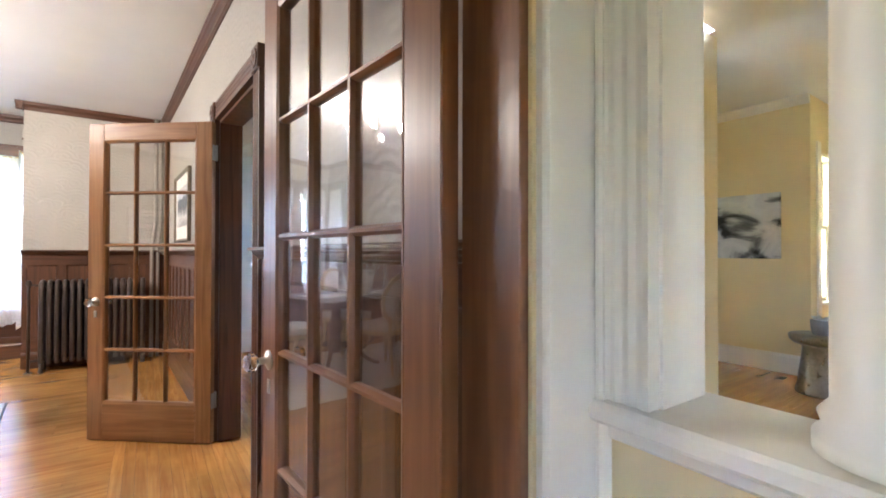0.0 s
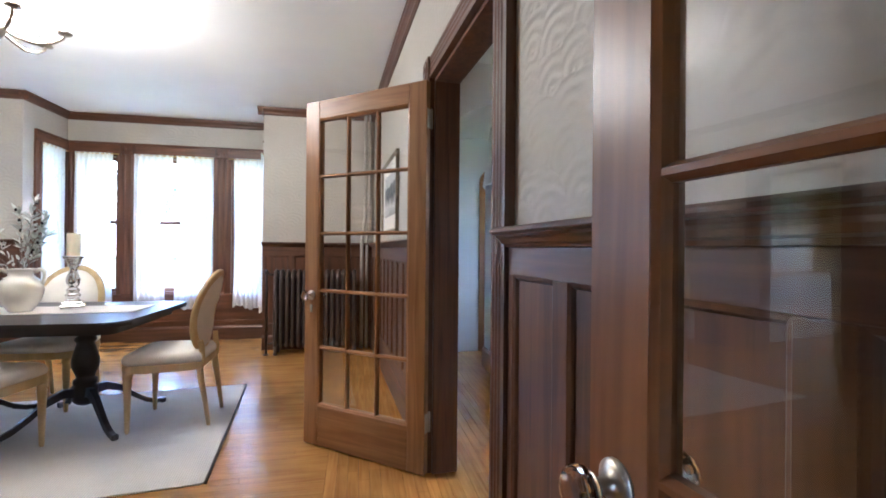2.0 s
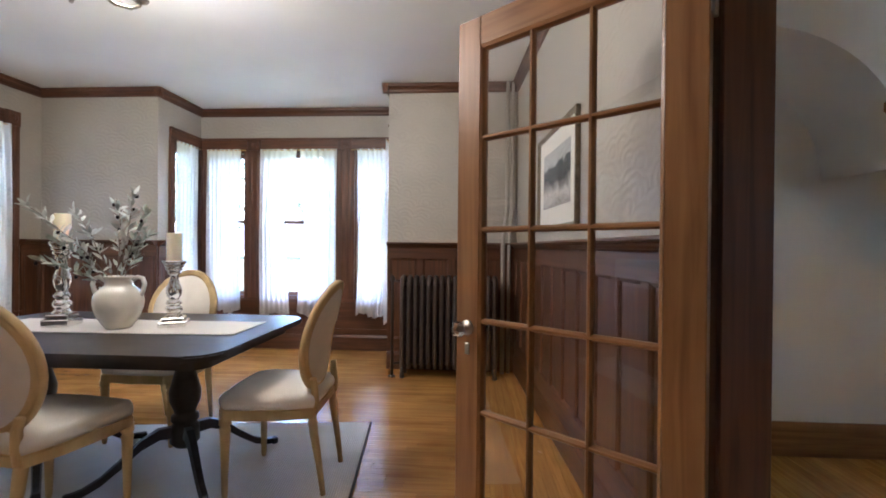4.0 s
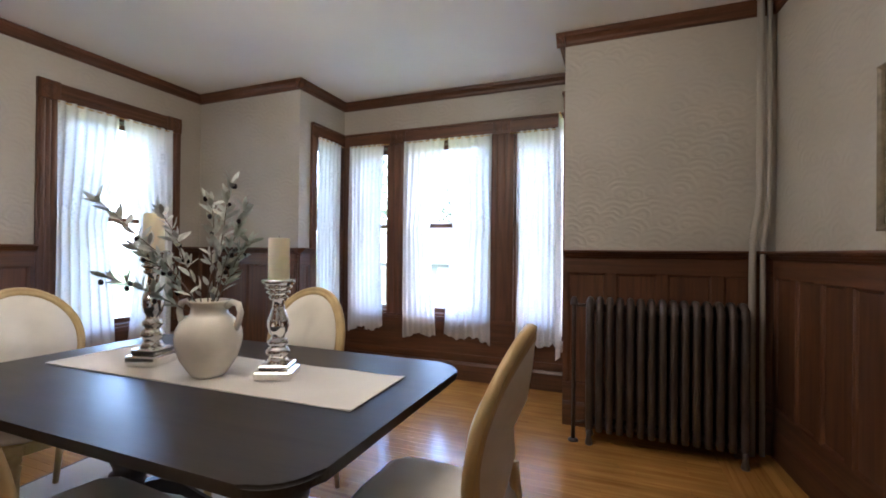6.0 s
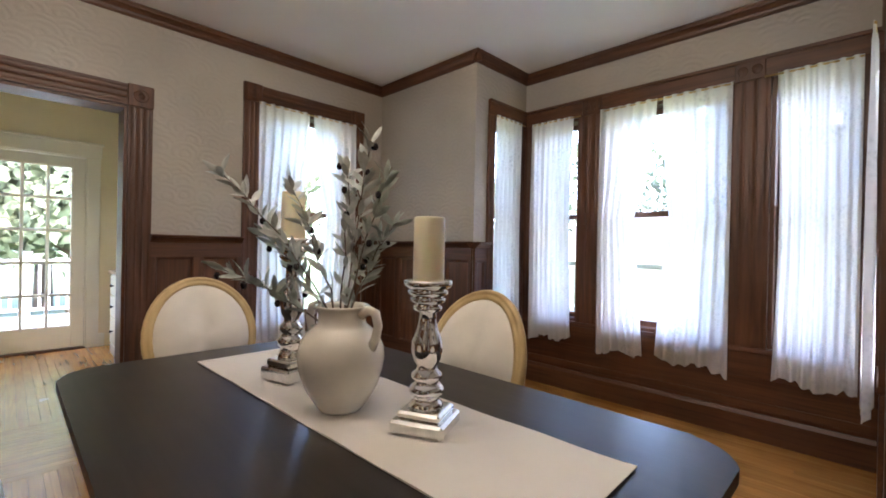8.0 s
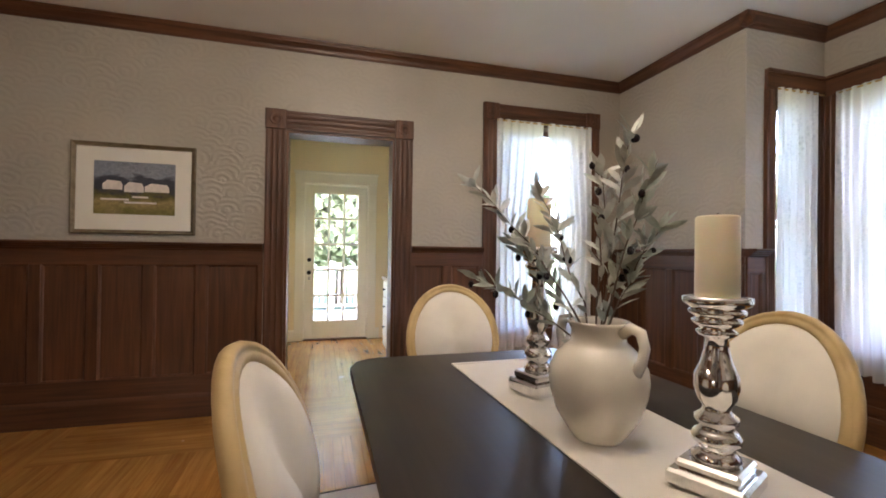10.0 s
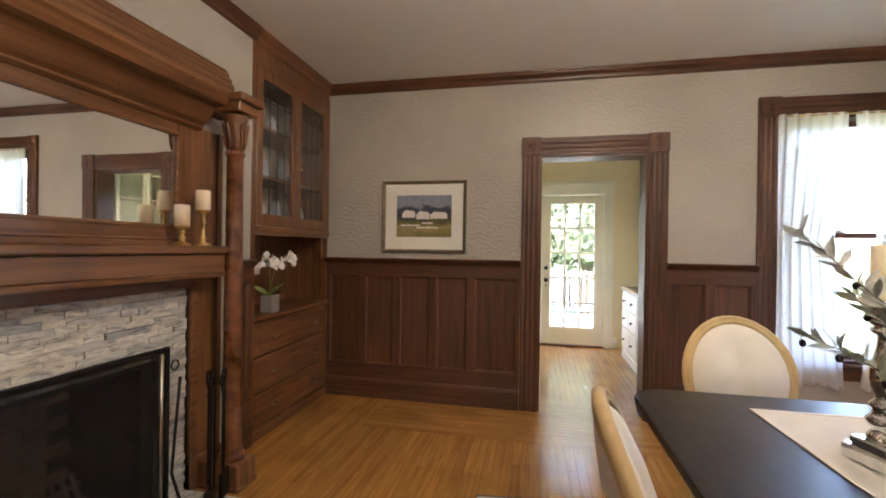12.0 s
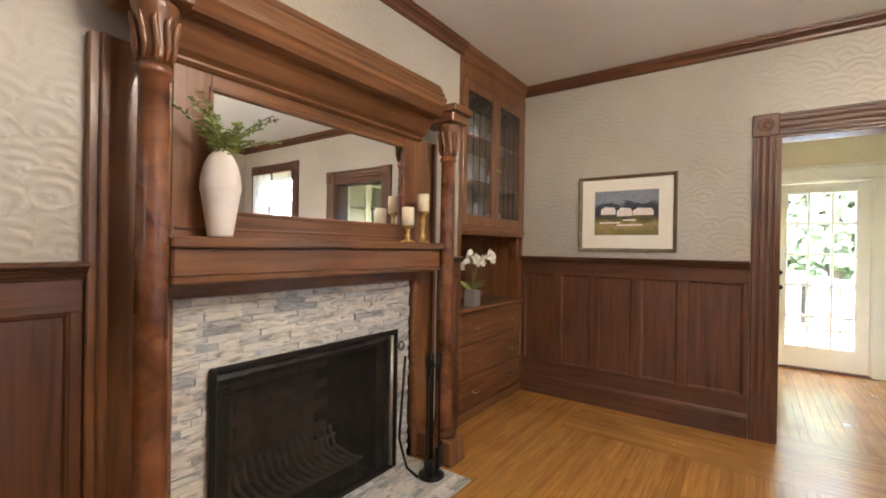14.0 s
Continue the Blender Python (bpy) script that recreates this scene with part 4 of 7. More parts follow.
# screen
scr = thing("fire_screen", pose(FX, SY + 0.042, 0.016), "black flat wire-mesh fire screen before the firebox", "fire screen")
part("frame", boxes((-0.555, 0, 0, -0.528, 0.022, 0.82), (0.528, 0, 0, 0.555, 0.022, 0.82), (-0.528, 0, 0.793, 0.528, 0.022, 0.82), (-0.528, 0, 0, 0.528, 0.022, 0.025), bevel=0.004), M_BLACK, scr)
part("wire_mesh", boxes((-0.53, 0.009, 0.02, 0.53, 0.012, 0.797)), mesh_mat(), scr)
part("curtain_rod", tube(bmesh.new(), [(-0.50, 0.02, 0.03), (-0.50, 0.02, 0.79)], 0.012, 8), M_STEEL, scr, "bright bunched mesh curtain")
for s in (-0.575, 0.50):
    pts = [(s + 0.024 * math.cos(a * 0.5236), 0.03, 0.72 + 0.024 * math.sin(a * 0.5236)) for a in range(12)]
    part("ring_handle", tube(bmesh.new(), pts, 0.004, 6, True), M_BLACK, scr)

# fire tools
tools = thing("fire_tool_set", pose(-2.99, SY + 0.30, 0.016, 0, 0, 20), "black wrought-iron fire tools on a stand on the hearth", "fire tools")
bm = lathe(bmesh.new(), [(0.075, 0), (0.075, 0.012), (0.03, 0.02), (0, 0.02)], 20)
tube(bm, [(0, 0, 0.01), (0, 0, 0.62), (0.0, 0, 0.70)], 0.007)
tube(bm, [(-0.09, 0, 0.60), (-0.05, 0, 0.63), (0, 0, 0.62), (0.05, 0, 0.63), (0.09, 0, 0.60)], 0.006)
part("stand", bm, M_BLACK, tools)
for nm, x, y in (("shovel", -0.08, 0.02), ("brush", 0.075, 0.01), ("poker", 0.03, 0.05), ("tongs", -0.03, -0.04)):
    bm = tube(bmesh.new(), [(x, y, 0.10), (x, y, 0.58), (x + 0.012, y, 0.62), (x + 0.03, y, 0.655), (x + 0.02, y, 0.69), (x - 0.01, y, 0.69), (x - 0.02, y, 0.66), (x, y, 0.63)], 0.006, 8)
    if nm == "shovel":
        box(bm, x - 0.055, y - 0.008, 0.012, x + 0.055, y + 0.012, 0.15, bevel=0.004)
    if nm == "brush":
        box(bm, x - 0.03, y - 0.025, 0.03, x + 0.03, y + 0.025, 0.13, bevel=0.008)
    part(nm, bm, M_BLACK, tools)
poker = thing("fire_tongs", pose(-2.93, SY + 0.13, 0.016), "black iron fire tongs leaning on the surround", "fire tools")
part("rod", tube(bmesh.new(), [(0.0, 0.12, 0.0), (0.03, 0.06, 0.05), (0.03, 0.0, 0.20), (-0.01, -0.02, 0.38), (-0.05, -0.03, 0.66)], 0.008, 8), M_BLACK, poker)

# ---------------------------------------------------------------- built-in china cabinet
CX0, CX1, CY = -4.80, -3.672, SY - 0.005
cab = thing("china_cabinet", pose(CX0, CY, 0), "built-in reddish-brown china cabinet with leaded glass doors and drawers", "cabinet")
CW = CX1 - CX0
for nm, q in (("back_panel", (0.002, -0.42, 0, CW, -0.40, 2.85)), ("side_panel", (0.002, -0.40, 0, 0.025, 0, 2.848)), ("side_panel", (CW - 0.035, -0.40, 0, CW, 0, 2.848)), ("top_panel", (0.025, -0.40, 2.64, CW - 0.035, 0, 2.848)), ("drawer_case", (0.025, -0.40, 0.05, CW - 0.035, -0.02, 0.83))):
    part(nm, boxes(q), M_MANTEL, cab)
part("cornice", prism(bmesh.new(), CROWN, 0, CW, pose(0, 0, CEIL - 0.003)), M_MANTEL_H, cab)
part("face_frame", boxes((0.002, -0.012, 1.50, 0.06, 0.010, 2.72), (CW - 0.045, -0.012, 0.04, CW, 0.010, 2.72), (0.06, -0.012, 2.62, CW - 0.045, 0.010, 2.72), (0.002, -0.012, 0.04, 0.04, 0.010, 0.86), bevel=0.003), M_MANTEL, cab)
part("shelf_board", boxes((0.026, -0.40, 1.455, CW - 0.036, 0.03, 1.50), (0.026, 0.0, 1.435, CW - 0.036, 0.018, 1.456), bevel=0.004), M_MANTEL_H, cab)
part("counter", boxes((0.003, -0.40, 0.835, CW - 0.003, 0.028, 0.865), bevel=0.005), M_MANTEL_H, cab)
part("plinth", boxes((0.003, -0.03, 0, CW, 0.02, 0.075), bevel=0.003), M_MANTEL_H, cab)
for z in (1.86, 2.22):
    part("shelf", boxes((0.026, -0.392, z, CW - 0.036, -0.05, z + 0.02)), M_MANTEL_H, cab)
for s in (0.06, CW - 0.09):
    part("bracket", prism(bmesh.new(), [(-0.02, 1.435), (-0.02, 1.25), (-0.05, 1.28), (-0.10, 1.38), (-0.14, 1.435)], s, s + 0.03), M_MANTEL, cab)
# pale board added behind the doors, for window light reflected in their glass
M_PANE_SHEEN = plain("pale_pane_sheen", (0.50, 0.48, 0.42), 0.8, var=0.08)
part("back_lining", boxes((0.026, -0.399, 1.503, CW - 0.036, -0.394, 2.638)), M_PANE_SHEEN, cab, "pale board added for the window light reflected in the panes")
M_LEAD = plain("lead_came", (0.10, 0.10, 0.10), 0.5, 0.7)
for i in range(2):
    a = 0.062 + i * 0.5105
    b = a + 0.5085
    d = part("cabinet_door", boxes((a, -0.008, 1.505, a + 0.065, 0.016, 2.615), (b - 0.065, -0.008, 1.505, b, 0.016, 2.615), (a + 0.065, -0.008, 2.54, b - 0.065, 0.016, 2.615), (a + 0.065, -0.008, 1.505, b - 0.065, 0.016, 1.59), bevel=0.003), M_MANTEL, cab, "wooden door with leaded glass")
    p = part("pane", boxes((a + 0.06, 0.0, 1.585, b - 0.06, 0.003, 2.545)), M_GLASS, d)
    p.visible_shadow = False
    bm = bmesh.new()
    u0, u1 = a + 0.065, b - 0.065
    for k in range(1, 4):
        u = u0 + (u1 - u0) * k / 4
        tube(bm, [(u, 0.004, 1.59), (u, 0.004, 2.40)], 0.004, 5)
    tube(bm, [(u0, 0.004, 2.40), (u1, 0.004, 2.40)], 0.004, 5)
    for k in range(4):
        c0, c1 = u0 + (u1 - u0) * k / 4, u0 + (u1 - u0) * (k + 1) / 4
        for zz in (2.40, 2.47):
            tube(bm, [(c0, 0.004, zz), ((c0 + c1) / 2, 0.004, zz + 0.07), (c1, 0.004, zz)], 0.0035, 5)
    part("leading", bm, M_LEAD, d, "dark lead strips")
    part("knob", lathe(bmesh.new(), [(0.006, 0), (0.006, 0.012), (0.012, 0.018), (0.010, 0.026), (0, 0.028)], 12, pose((b - 0.03) if i == 0 else (a + 0.03), 0.016, 1.98, -90, 0, 0)), M_BRASS, d)
for z0, z1 in ((0.085, 0.315), (0.325, 0.575), (0.585, 0.825)):
    d = part("drawer_front", boxes((0.045, -0.015, z0, CW - 0.05, 0.008, z1), (0.065, 0.006, z0 + 0.02, CW - 0.07, 0.014, z1 - 0.02), bevel=0.004), M_MANTEL_H, cab)
    for u in (0.27, CW - 0.27):
        zc = (z0 + z1) / 2
        bm = tube(bmesh.new(), [(u - 0.035, 0.014, zc), (u - 0.032, 0.035, zc - 0.004), (u, 0.04, zc - 0.012), (u + 0.032, 0.035, zc - 0.004), (u + 0.035, 0.014, zc)], 0.005, 6)
        part("drawer_pull", bm, M_STEEL, d, "dark metal bail pull")

M_CHINA = plain("blue_white_china", (0.55, 0.60, 0.68), 0.15, var=0.25, scale=30)
for i, (x, z, h, r) in enumerate(((0.17, 1.505, 0.20, 0.05), (0.33, 1.505, 0.14, 0.06), (0.52, 1.505, 0.22, 0.05), (0.72, 1.505, 0.16, 0.06), (0.92, 1.505, 0.19, 0.05), (0.25, 1.88, 0.16, 0.06), (0.45, 1.88, 0.19, 0.05), (0.70, 1.88, 0.15, 0.06), (0.88, 1.88, 0.18, 0.05), (0.3, 2.24, 0.14, 0.06), (0.6, 2.24, 0.16, 0.05), (0.85, 2.24, 0.15, 0.06))):
    jar = thing("china_jar", pose(CX0 + x, CY - 0.20, z + 0.001), "pale blue and white china jar on the cabinet shelf", "jar", "china in the cabinet")
    part("body", lathe(bmesh.new(), [(r * 0.6, 0), (r * 0.9, h * 0.2), (r, h * 0.5), (r * 0.7, h * 0.8), (r * 0.5, h * 0.88), (r * 0.6, h), (0, h)], 16), M_CHINA, jar)

# ---------------------------------------------------------------- pots, vases, flowers
M_CERAMIC = plain("cream_glaze", (0.82, 0.765, 0.65), 0.13, var=0.06, scale=9, bump=0.04, fine=30)
M_CERAMIC.node_tree.nodes["Principled BSDF"].inputs["Coat Weight"].default_value = 0.6
M_CERAMIC.node_tree.nodes["Principled BSDF"].inputs["Coat Roughness"].default_value = 0.06
M_BISQUE = plain("white_bisque", (0.76, 0.71, 0.66), 0.7, var=0.04)
M_WAX = plain("ivory_wax", (0.80, 0.72, 0.52), 0.45, var=0.03)
M_WAX.node_tree.nodes["Principled BSDF"].inputs["Subsurface Weight"].default_value = 0.3
M_WAX.node_tree.nodes["Principled BSDF"].inputs["Subsurface Radius"].default_value = (0.02, 0.012, 0.006)
M_MERCURY = plain("mercury_glass", (0.80, 0.79, 0.77), 0.10, 1.0, var=0.10, scale=40, bump=0.10, fine=50)
M_LEAF = plain("sage_leaf", (0.44, 0.48, 0.41), 0.6, var=0.25, scale=30)
M_LEAF2 = plain("dusty_leaf", (0.58, 0.60, 0.55), 0.65, var=0.2, scale=30)
M_TWIG = plain("twig", (0.16, 0.12, 0.09), 0.8, var=0.2)
M_OLIVE = plain("black_olive", (0.02, 0.014, 0.018), 0.25, var=0.2)
M_FERN = plain("fern_green", (0.24, 0.30, 0.09), 0.6, var=0.3, scale=25)
M_PETAL = plain("white_petal", (0.85, 0.83, 0.80), 0.55, var=0.03)
M_ZINC = plain("grey_pot", (0.28, 0.26, 0.24), 0.6, var=0.15)


def leaf_blade(bm, at, direction, length, width, rng, curl=0.3):
    d = Vector(direction).normalized()
    side = d.cross(Vector((rng.uniform(-1, 1), rng.uniform(-1, 1), rng.uniform(-0.4, 1)))).normalized()
    up = side.cross(d).normalized()
    at = Vector(at)
    rows = []
    for f, w in ((0.0, 0.12), (0.3, 0.85), (0.6, 1.0), (0.85, 0.55), (1.0, 0.05)):
        c = at + d * (length * f) - up * (curl * length * f * f)
        rows.append([bm.verts.new(c + side * (width * w * 0.5)), bm.verts.new(c - up * 0.15 * width * w), bm.verts.new(c - side * (width * w * 0.5))])
    for a, b in zip(rows, rows[1:]):
        for i in (0, 1):
            f = bm.faces.new((a[i], a[i + 1], b[i + 1], b[i]))
            f.smooth = True


pitcher = thing("pitcher_vase", pose(-2.16, 6.125, TZ + 0.006) @ Matrix.Diagonal((0.93, 0.93, 0.95, 1)), "cream glazed two-handled pottery jug on the table runner", "vase")
PR = [(0.0, 0.0), (0.056, 0.0), (0.060, 0.006), (0.072, 0.025), (0.096, 0.068), (0.109, 0.115), (0.113, 0.15), (0.109, 0.182), (0.096, 0.211), (0.074, 0.234), (0.063, 0.245), (0.061, 0.27), (0.066, 0.285), (0.072, 0.292), (0.070, 0.297), (0.062, 0.294), (0.056, 0.28), (0.055, 0.25), (0.08, 0.215), (0.09, 0.15), (0.05, 0.03), (0.0, 0.02)]
part("body", lathe(bmesh.new(), [(r * 1.12, z) for r, z in PR], 36), M_CERAMIC, pitcher)
for a in (14, 194):
    c, s = math.cos(radians(a)), math.sin(radians(a))
    pts = [(q * c, q * s, z) for q, z in ((0.072, 0.272), (0.100, 0.290), (0.126, 0.282), (0.136, 0.250), (0.128, 0.215), (0.112, 0.185))]
    part("handle", tube(bmesh.new(), pts, [0.014, 0.014, 0.014, 0.013, 0.013, 0.015], 10), M_CERAMIC, pitcher)

branch_sets = thing("olive_branches", pose(-2.16, 6.125, TZ + 0.10), "dusty green olive branches with dark olives in the jug", "plant")
rng = random.Random(11)
for k, (dx, dy, h, bend) in enumerate(((-0.30, -0.22, 0.54, 0.1), (-0.26, -0.12, 0.40, 0.2), (0.04, 0.05, 0.60, 0.0), (0.10, 0.08, 0.54, 0.05), (-0.03, 0.03, 0.56, 0.05), (-0.20, -0.24, 0.30, 0.25), (-0.20, -0.06, 0.50, 0.05), (0.08, 0.11, 0.40, 0.1))):
    pts = [Vector((0.02 * math.cos(k), 0.02 * math.sin(k), 0.0))]
    for i in range(1, 9):
        f = i / 8
        pts.append(Vector((dx * f ** 1.5 + rng.uniform(-0.008, 0.008), dy * f ** 1.5 + rng.uniform(-0.008, 0.008), 0.04 + h * f - bend * 0.25 * f * f)))
    stem = part("stem", tube(bmesh.new(), pts, [0.0035 - 0.0003 * i for i in range(9)], 5), M_TWIG, branch_sets)
    bm = bmesh.new()
    for i in range(3, 9):
        t = (pts[i] - pts[i - 1]).normalized()
        for j in range(9 if i > 4 else 2):
            out = Vector((rng.uniform(-1, 1), rng.uniform(-1, 1), rng.uniform(-0.1, 0.9)))
            leaf_blade(bm, pts[i - 1].lerp(pts[i], rng.random()), out + t * 0.7, rng.uniform(0.040, 0.068), rng.uniform(0.014, 0.021), rng)
    part("foliage", bm, M_LEAF if k % 2 else M_LEAF2, stem)
    for j in range(3):
        bm = bmesh.new()
        p = pts[rng.randint(4, 8)] + Vector((rng.uniform(-0.02, 0.02), rng.uniform(-0.02, 0.02), -0.015))
        bmesh.ops.create_uvsphere(bm, u_segments=8, v_segments=6, radius=0.0085, matrix=Matrix.Translation(p) @ Matrix.Diagonal((1, 1, 1.25, 1)))
        part("olive", bm, M_OLIVE, stem, smooth=True)


def candlestick(at, rot, height, candle_h, candle_r):
    """Square-footed baluster candlestick of silvered glass, with a thick candle on it."""
    c = thing("candlestick", pose(*at, 0, 0, rot), "silvered mercury-glass baluster candlestick with a square foot", "candlestick", "candlesticks on the table")
    k = height / 0.31
    foot = boxes((-0.068, -0.068, 0, 0.068, 0.068, 0.028 * k), (-0.055, -0.055, 0.028 * k, 0.055, 0.055, 0.045 * k), bevel=0.006)
    part("foot", foot, M_MERCURY, c)
    prof = [(0.0, 0.043), (0.040, 0.043), (0.044, 0.05), (0.034, 0.06), (0.03, 0.066), (0.042, 0.075), (0.044, 0.085), (0.036, 0.093), (0.028, 0.10), (0.038, 0.108), (0.038, 0.116), (0.026, 0.124), (0.024, 0.132), (0.034, 0.145), (0.040, 0.165), (0.038, 0.185), (0.028, 0.205), (0.022, 0.225), (0.021, 0.245), (0.034, 0.25), (0.036, 0.256), (0.028, 0.262), (0.042, 0.268), (0.044, 0.274), (0.036, 0.279), (0.048, 0.284), (0.050, 0.29), (0.044, 0.294), (0.056, 0.299), (0.060, 0.304), (0.060, 0.312), (0.052, 0.314), (0, 0.312)]
    part("stem", lathe(bmesh.new(), [(r, z * k) for r, z in prof], 28), M_MERCURY, c)
    w = thing("pillar_candle", pose(at[0], at[1], at[2] + 0.313 * k), "thick ivory pillar candle on the candlestick", "candle", "candles on the table")
    part("wax", lathe(bmesh.new(), [(0, 0), (candle_r, 0), (candle_r + 0.0005, 0.01), (candle_r, candle_h - 0.004), (candle_r - 0.003, candle_h), (candle_r - 0.008, candle_h - 0.004), (0.004, candle_h - 0.008), (0, candle_h - 0.008)], 28), M_WAX, w)
    part("wick", tube(bmesh.new(), [(0, 0, candle_h - 0.01), (0.001, 0, candle_h + 0.006)], 0.0014, 5), M_BLACK, w)


candlestick((-1.905, 6.207, TZ + 0.006), 25, 0.36, 0.155, 0.038)
candlestick((-2.508, 6.148, TZ + 0.006), 15, 0.46, 0.155, 0.038)

runner = thing("table_runner", pose(-2.19, 6.190, TZ, 0, 0, 1.5), "cream woven table runner lying along the dark table", "table runner")
bm = bmesh.new()
gx, gy = 36, 6
vv = [[bm.verts.new((-0.725 + 1.45 * i / gx, -0.190 + 0.380 * j / gy, 0.0035 + 0.0012 * math.sin(i * 0.9 + j) + 0.001 * math.cos(j * 2.1))) for j in range(gy + 1)] for i in range(gx + 1)]
for i in range(gx):
    for j in range(gy):
        bm.faces.new((vv[i][j], vv[i + 1][j], vv[i + 1][j + 1], vv[i][j + 1]))
ext = bmesh.ops.extrude_face_region(bm, geom=bm.faces[:])
for v in ext["geom"]:
    if isinstance(v, bmesh.types.BMVert):
        v.co.z = 0.0008
part("cloth", bm, M_RUNNER, runner)
for s in (-1, 1):
    part("hem", boxes((s * 0.719 - 0.010, -0.1905, 0.004, s * 0.719 + 0.010, 0.1905, 0.0065), bevel=0.001), M_RUNNER, runner)

# mantel vase with fern
mv = thing("mantel_vase", pose(-1.835, SY + 0.14, 1.359), "tall white ribbed ceramic vase on the mantel shelf", "vase")
prof = [(0, 0), (0.043, 0), (0.046, 0.01), (0.056, 0.08), (0.068, 0.16), (0.072, 0.18)]
for i in range(9):
    z = 0.185 + i * 0.012
    r = 0.073 - 0.00028 * i * i
    prof += [(r, z), (r - 0.003, z + 0.006)]
prof += [(0.042, 0.305), (0.030, 0.322), (0.026, 0.33), (0.028, 0.338), (0.022, 0.338), (0.02, 0.30), (0, 0.29)]
part("body", lathe(bmesh.new(), prof, 32), M_BISQUE, mv)
fern = thing("fern_sprays", pose(-1.835, SY + 0.14, 1.60), "green fern sprays standing in the mantel vase", "plant")
rng = random.Random(5)
for k in range(16):
    a = 2 * math.pi * k / 16 + rng.uniform(-0.2, 0.2)
    reach, rise = rng.uniform(0.10, 0.24), rng.uniform(0.10, 0.20)
    if math.sin(a) < -0.3:
        reach *= 0.35
    pts = [Vector((reach * f ** 1.3 * math.cos(a), reach * f ** 1.3 * math.sin(a), 0.02 + (rise + 0.05) * f - 0.06 * f * f + 0.04)) for f in (0, 0.15, 0.3, 0.45, 0.6, 0.75, 0.9, 1)]
    stem = part("frond", tube(bmesh.new(), pts, 0.0018, 4), M_FERN, fern)
    bm = bmesh.new()
    for i in range(1, 8):
        t = (pts[i] - pts[i - 1]).normalized()
        sd = t.cross(Vector((0, 0, 1))).normalized()
        for s in (-1, 1):
            for q in (0.2, 0.7):
                leaf_blade(bm, pts[i - 1].lerp(pts[i], q), sd * s + t * 0.6 + Vector((0, 0, rng.uniform(-0.3, 0.3))), 0.050 * (1.1 - i / 9), 0.010, rng)
    part("foliage", bm, M_FERN, stem)

for x, y, h in ((-2.925, 0.15, 0.10), (-3.055, 0.16, 0.19)):
    c = thing("brass_candlestick", pose(x, SY + y, 1.358), "small aged brass candlestick on the mantel shelf", "candlestick", "candlesticks on the mantel")
    part("stem", lathe(bmesh.new(), [(0, 0), (0.042, 0), (0.042, 0.008), (0.018, 0.016), (0.012, 0.03), (0.018, 0.04), (0.010, 0.05), (0.009, h * 0.6), (0.016, h * 0.66), (0.010, h * 0.74), (0.012, h - 0.02), (0.034, h - 0.006), (0.036, h), (0, h)], 24), M_BRASS, c)
    w = thing("candle", pose(x, SY + y, 1.358 + h + 0.001), "short ivory candle on the brass candlestick", "candle", "candles on the mantel")
    part("wax", lathe(bmesh.new(), [(0, 0), (0.036, 0), (0.036, 0.10), (0.03, 0.104), (0.006, 0.098), (0, 0.098)], 24), M_WAX, w)
    part("wick", tube(bmesh.new(), [(0, 0, 0.095), (0, 0.001, 0.11)], 0.0014, 5), M_BLACK, w)

orch = thing("orchid_pot", pose(-3.99, SY - 0.06, 0.862), "white orchid in a square grey pot in the cabinet niche", "plant")
bm = boxes((-0.05, -0.05, 0, 0.05, 0.05, 0.13), bevel=0.005)
part("pot", bm, M_ZINC, orch)
for s, lean in ((0, 0.16), (1, -0.14)):
    pts = [(0, 0, 0.11), (lean * 0.1, 0.01, 0.25), (lean * 0.4, 0.03, 0.36), (lean, 0.05, 0.41), (lean * 1.5, 0.06, 0.39)]
    st = part("flower_stem", tube(bmesh.new(), pts, 0.003, 6), M_FERN, orch)
    rg = random.Random(20 + s)
    for i in range(5):
        bm = bmesh.new()
        f = i / 4
        c = Vector((lean * (0.35 + 1.15 * f), 0.05 + 0.02 * rg.random(), 0.36 + 0.05 * math.sin(f * 3) + rg.uniform(-0.02, 0.02)))
        for j in range(5):
            a = 2 * math.pi * j / 5 + rg.random()
            leaf_blade(bm, c, (math.cos(a), 0.35, math.sin(a)), 0.055, 0.048, rg, 0.2)
        part("blossom", bm, M_PETAL, st)
bm = bmesh.new()
rg = random.Random(8)
for j in range(5):
    a = 2 * math.pi * j / 5
    leaf_blade(bm, (0, 0, 0.12), (math.cos(a), 0.6 * math.sin(a), 0.8), 0.15, 0.045, rg, 0.4)
part("foliage", bm, M_FERN, orch)


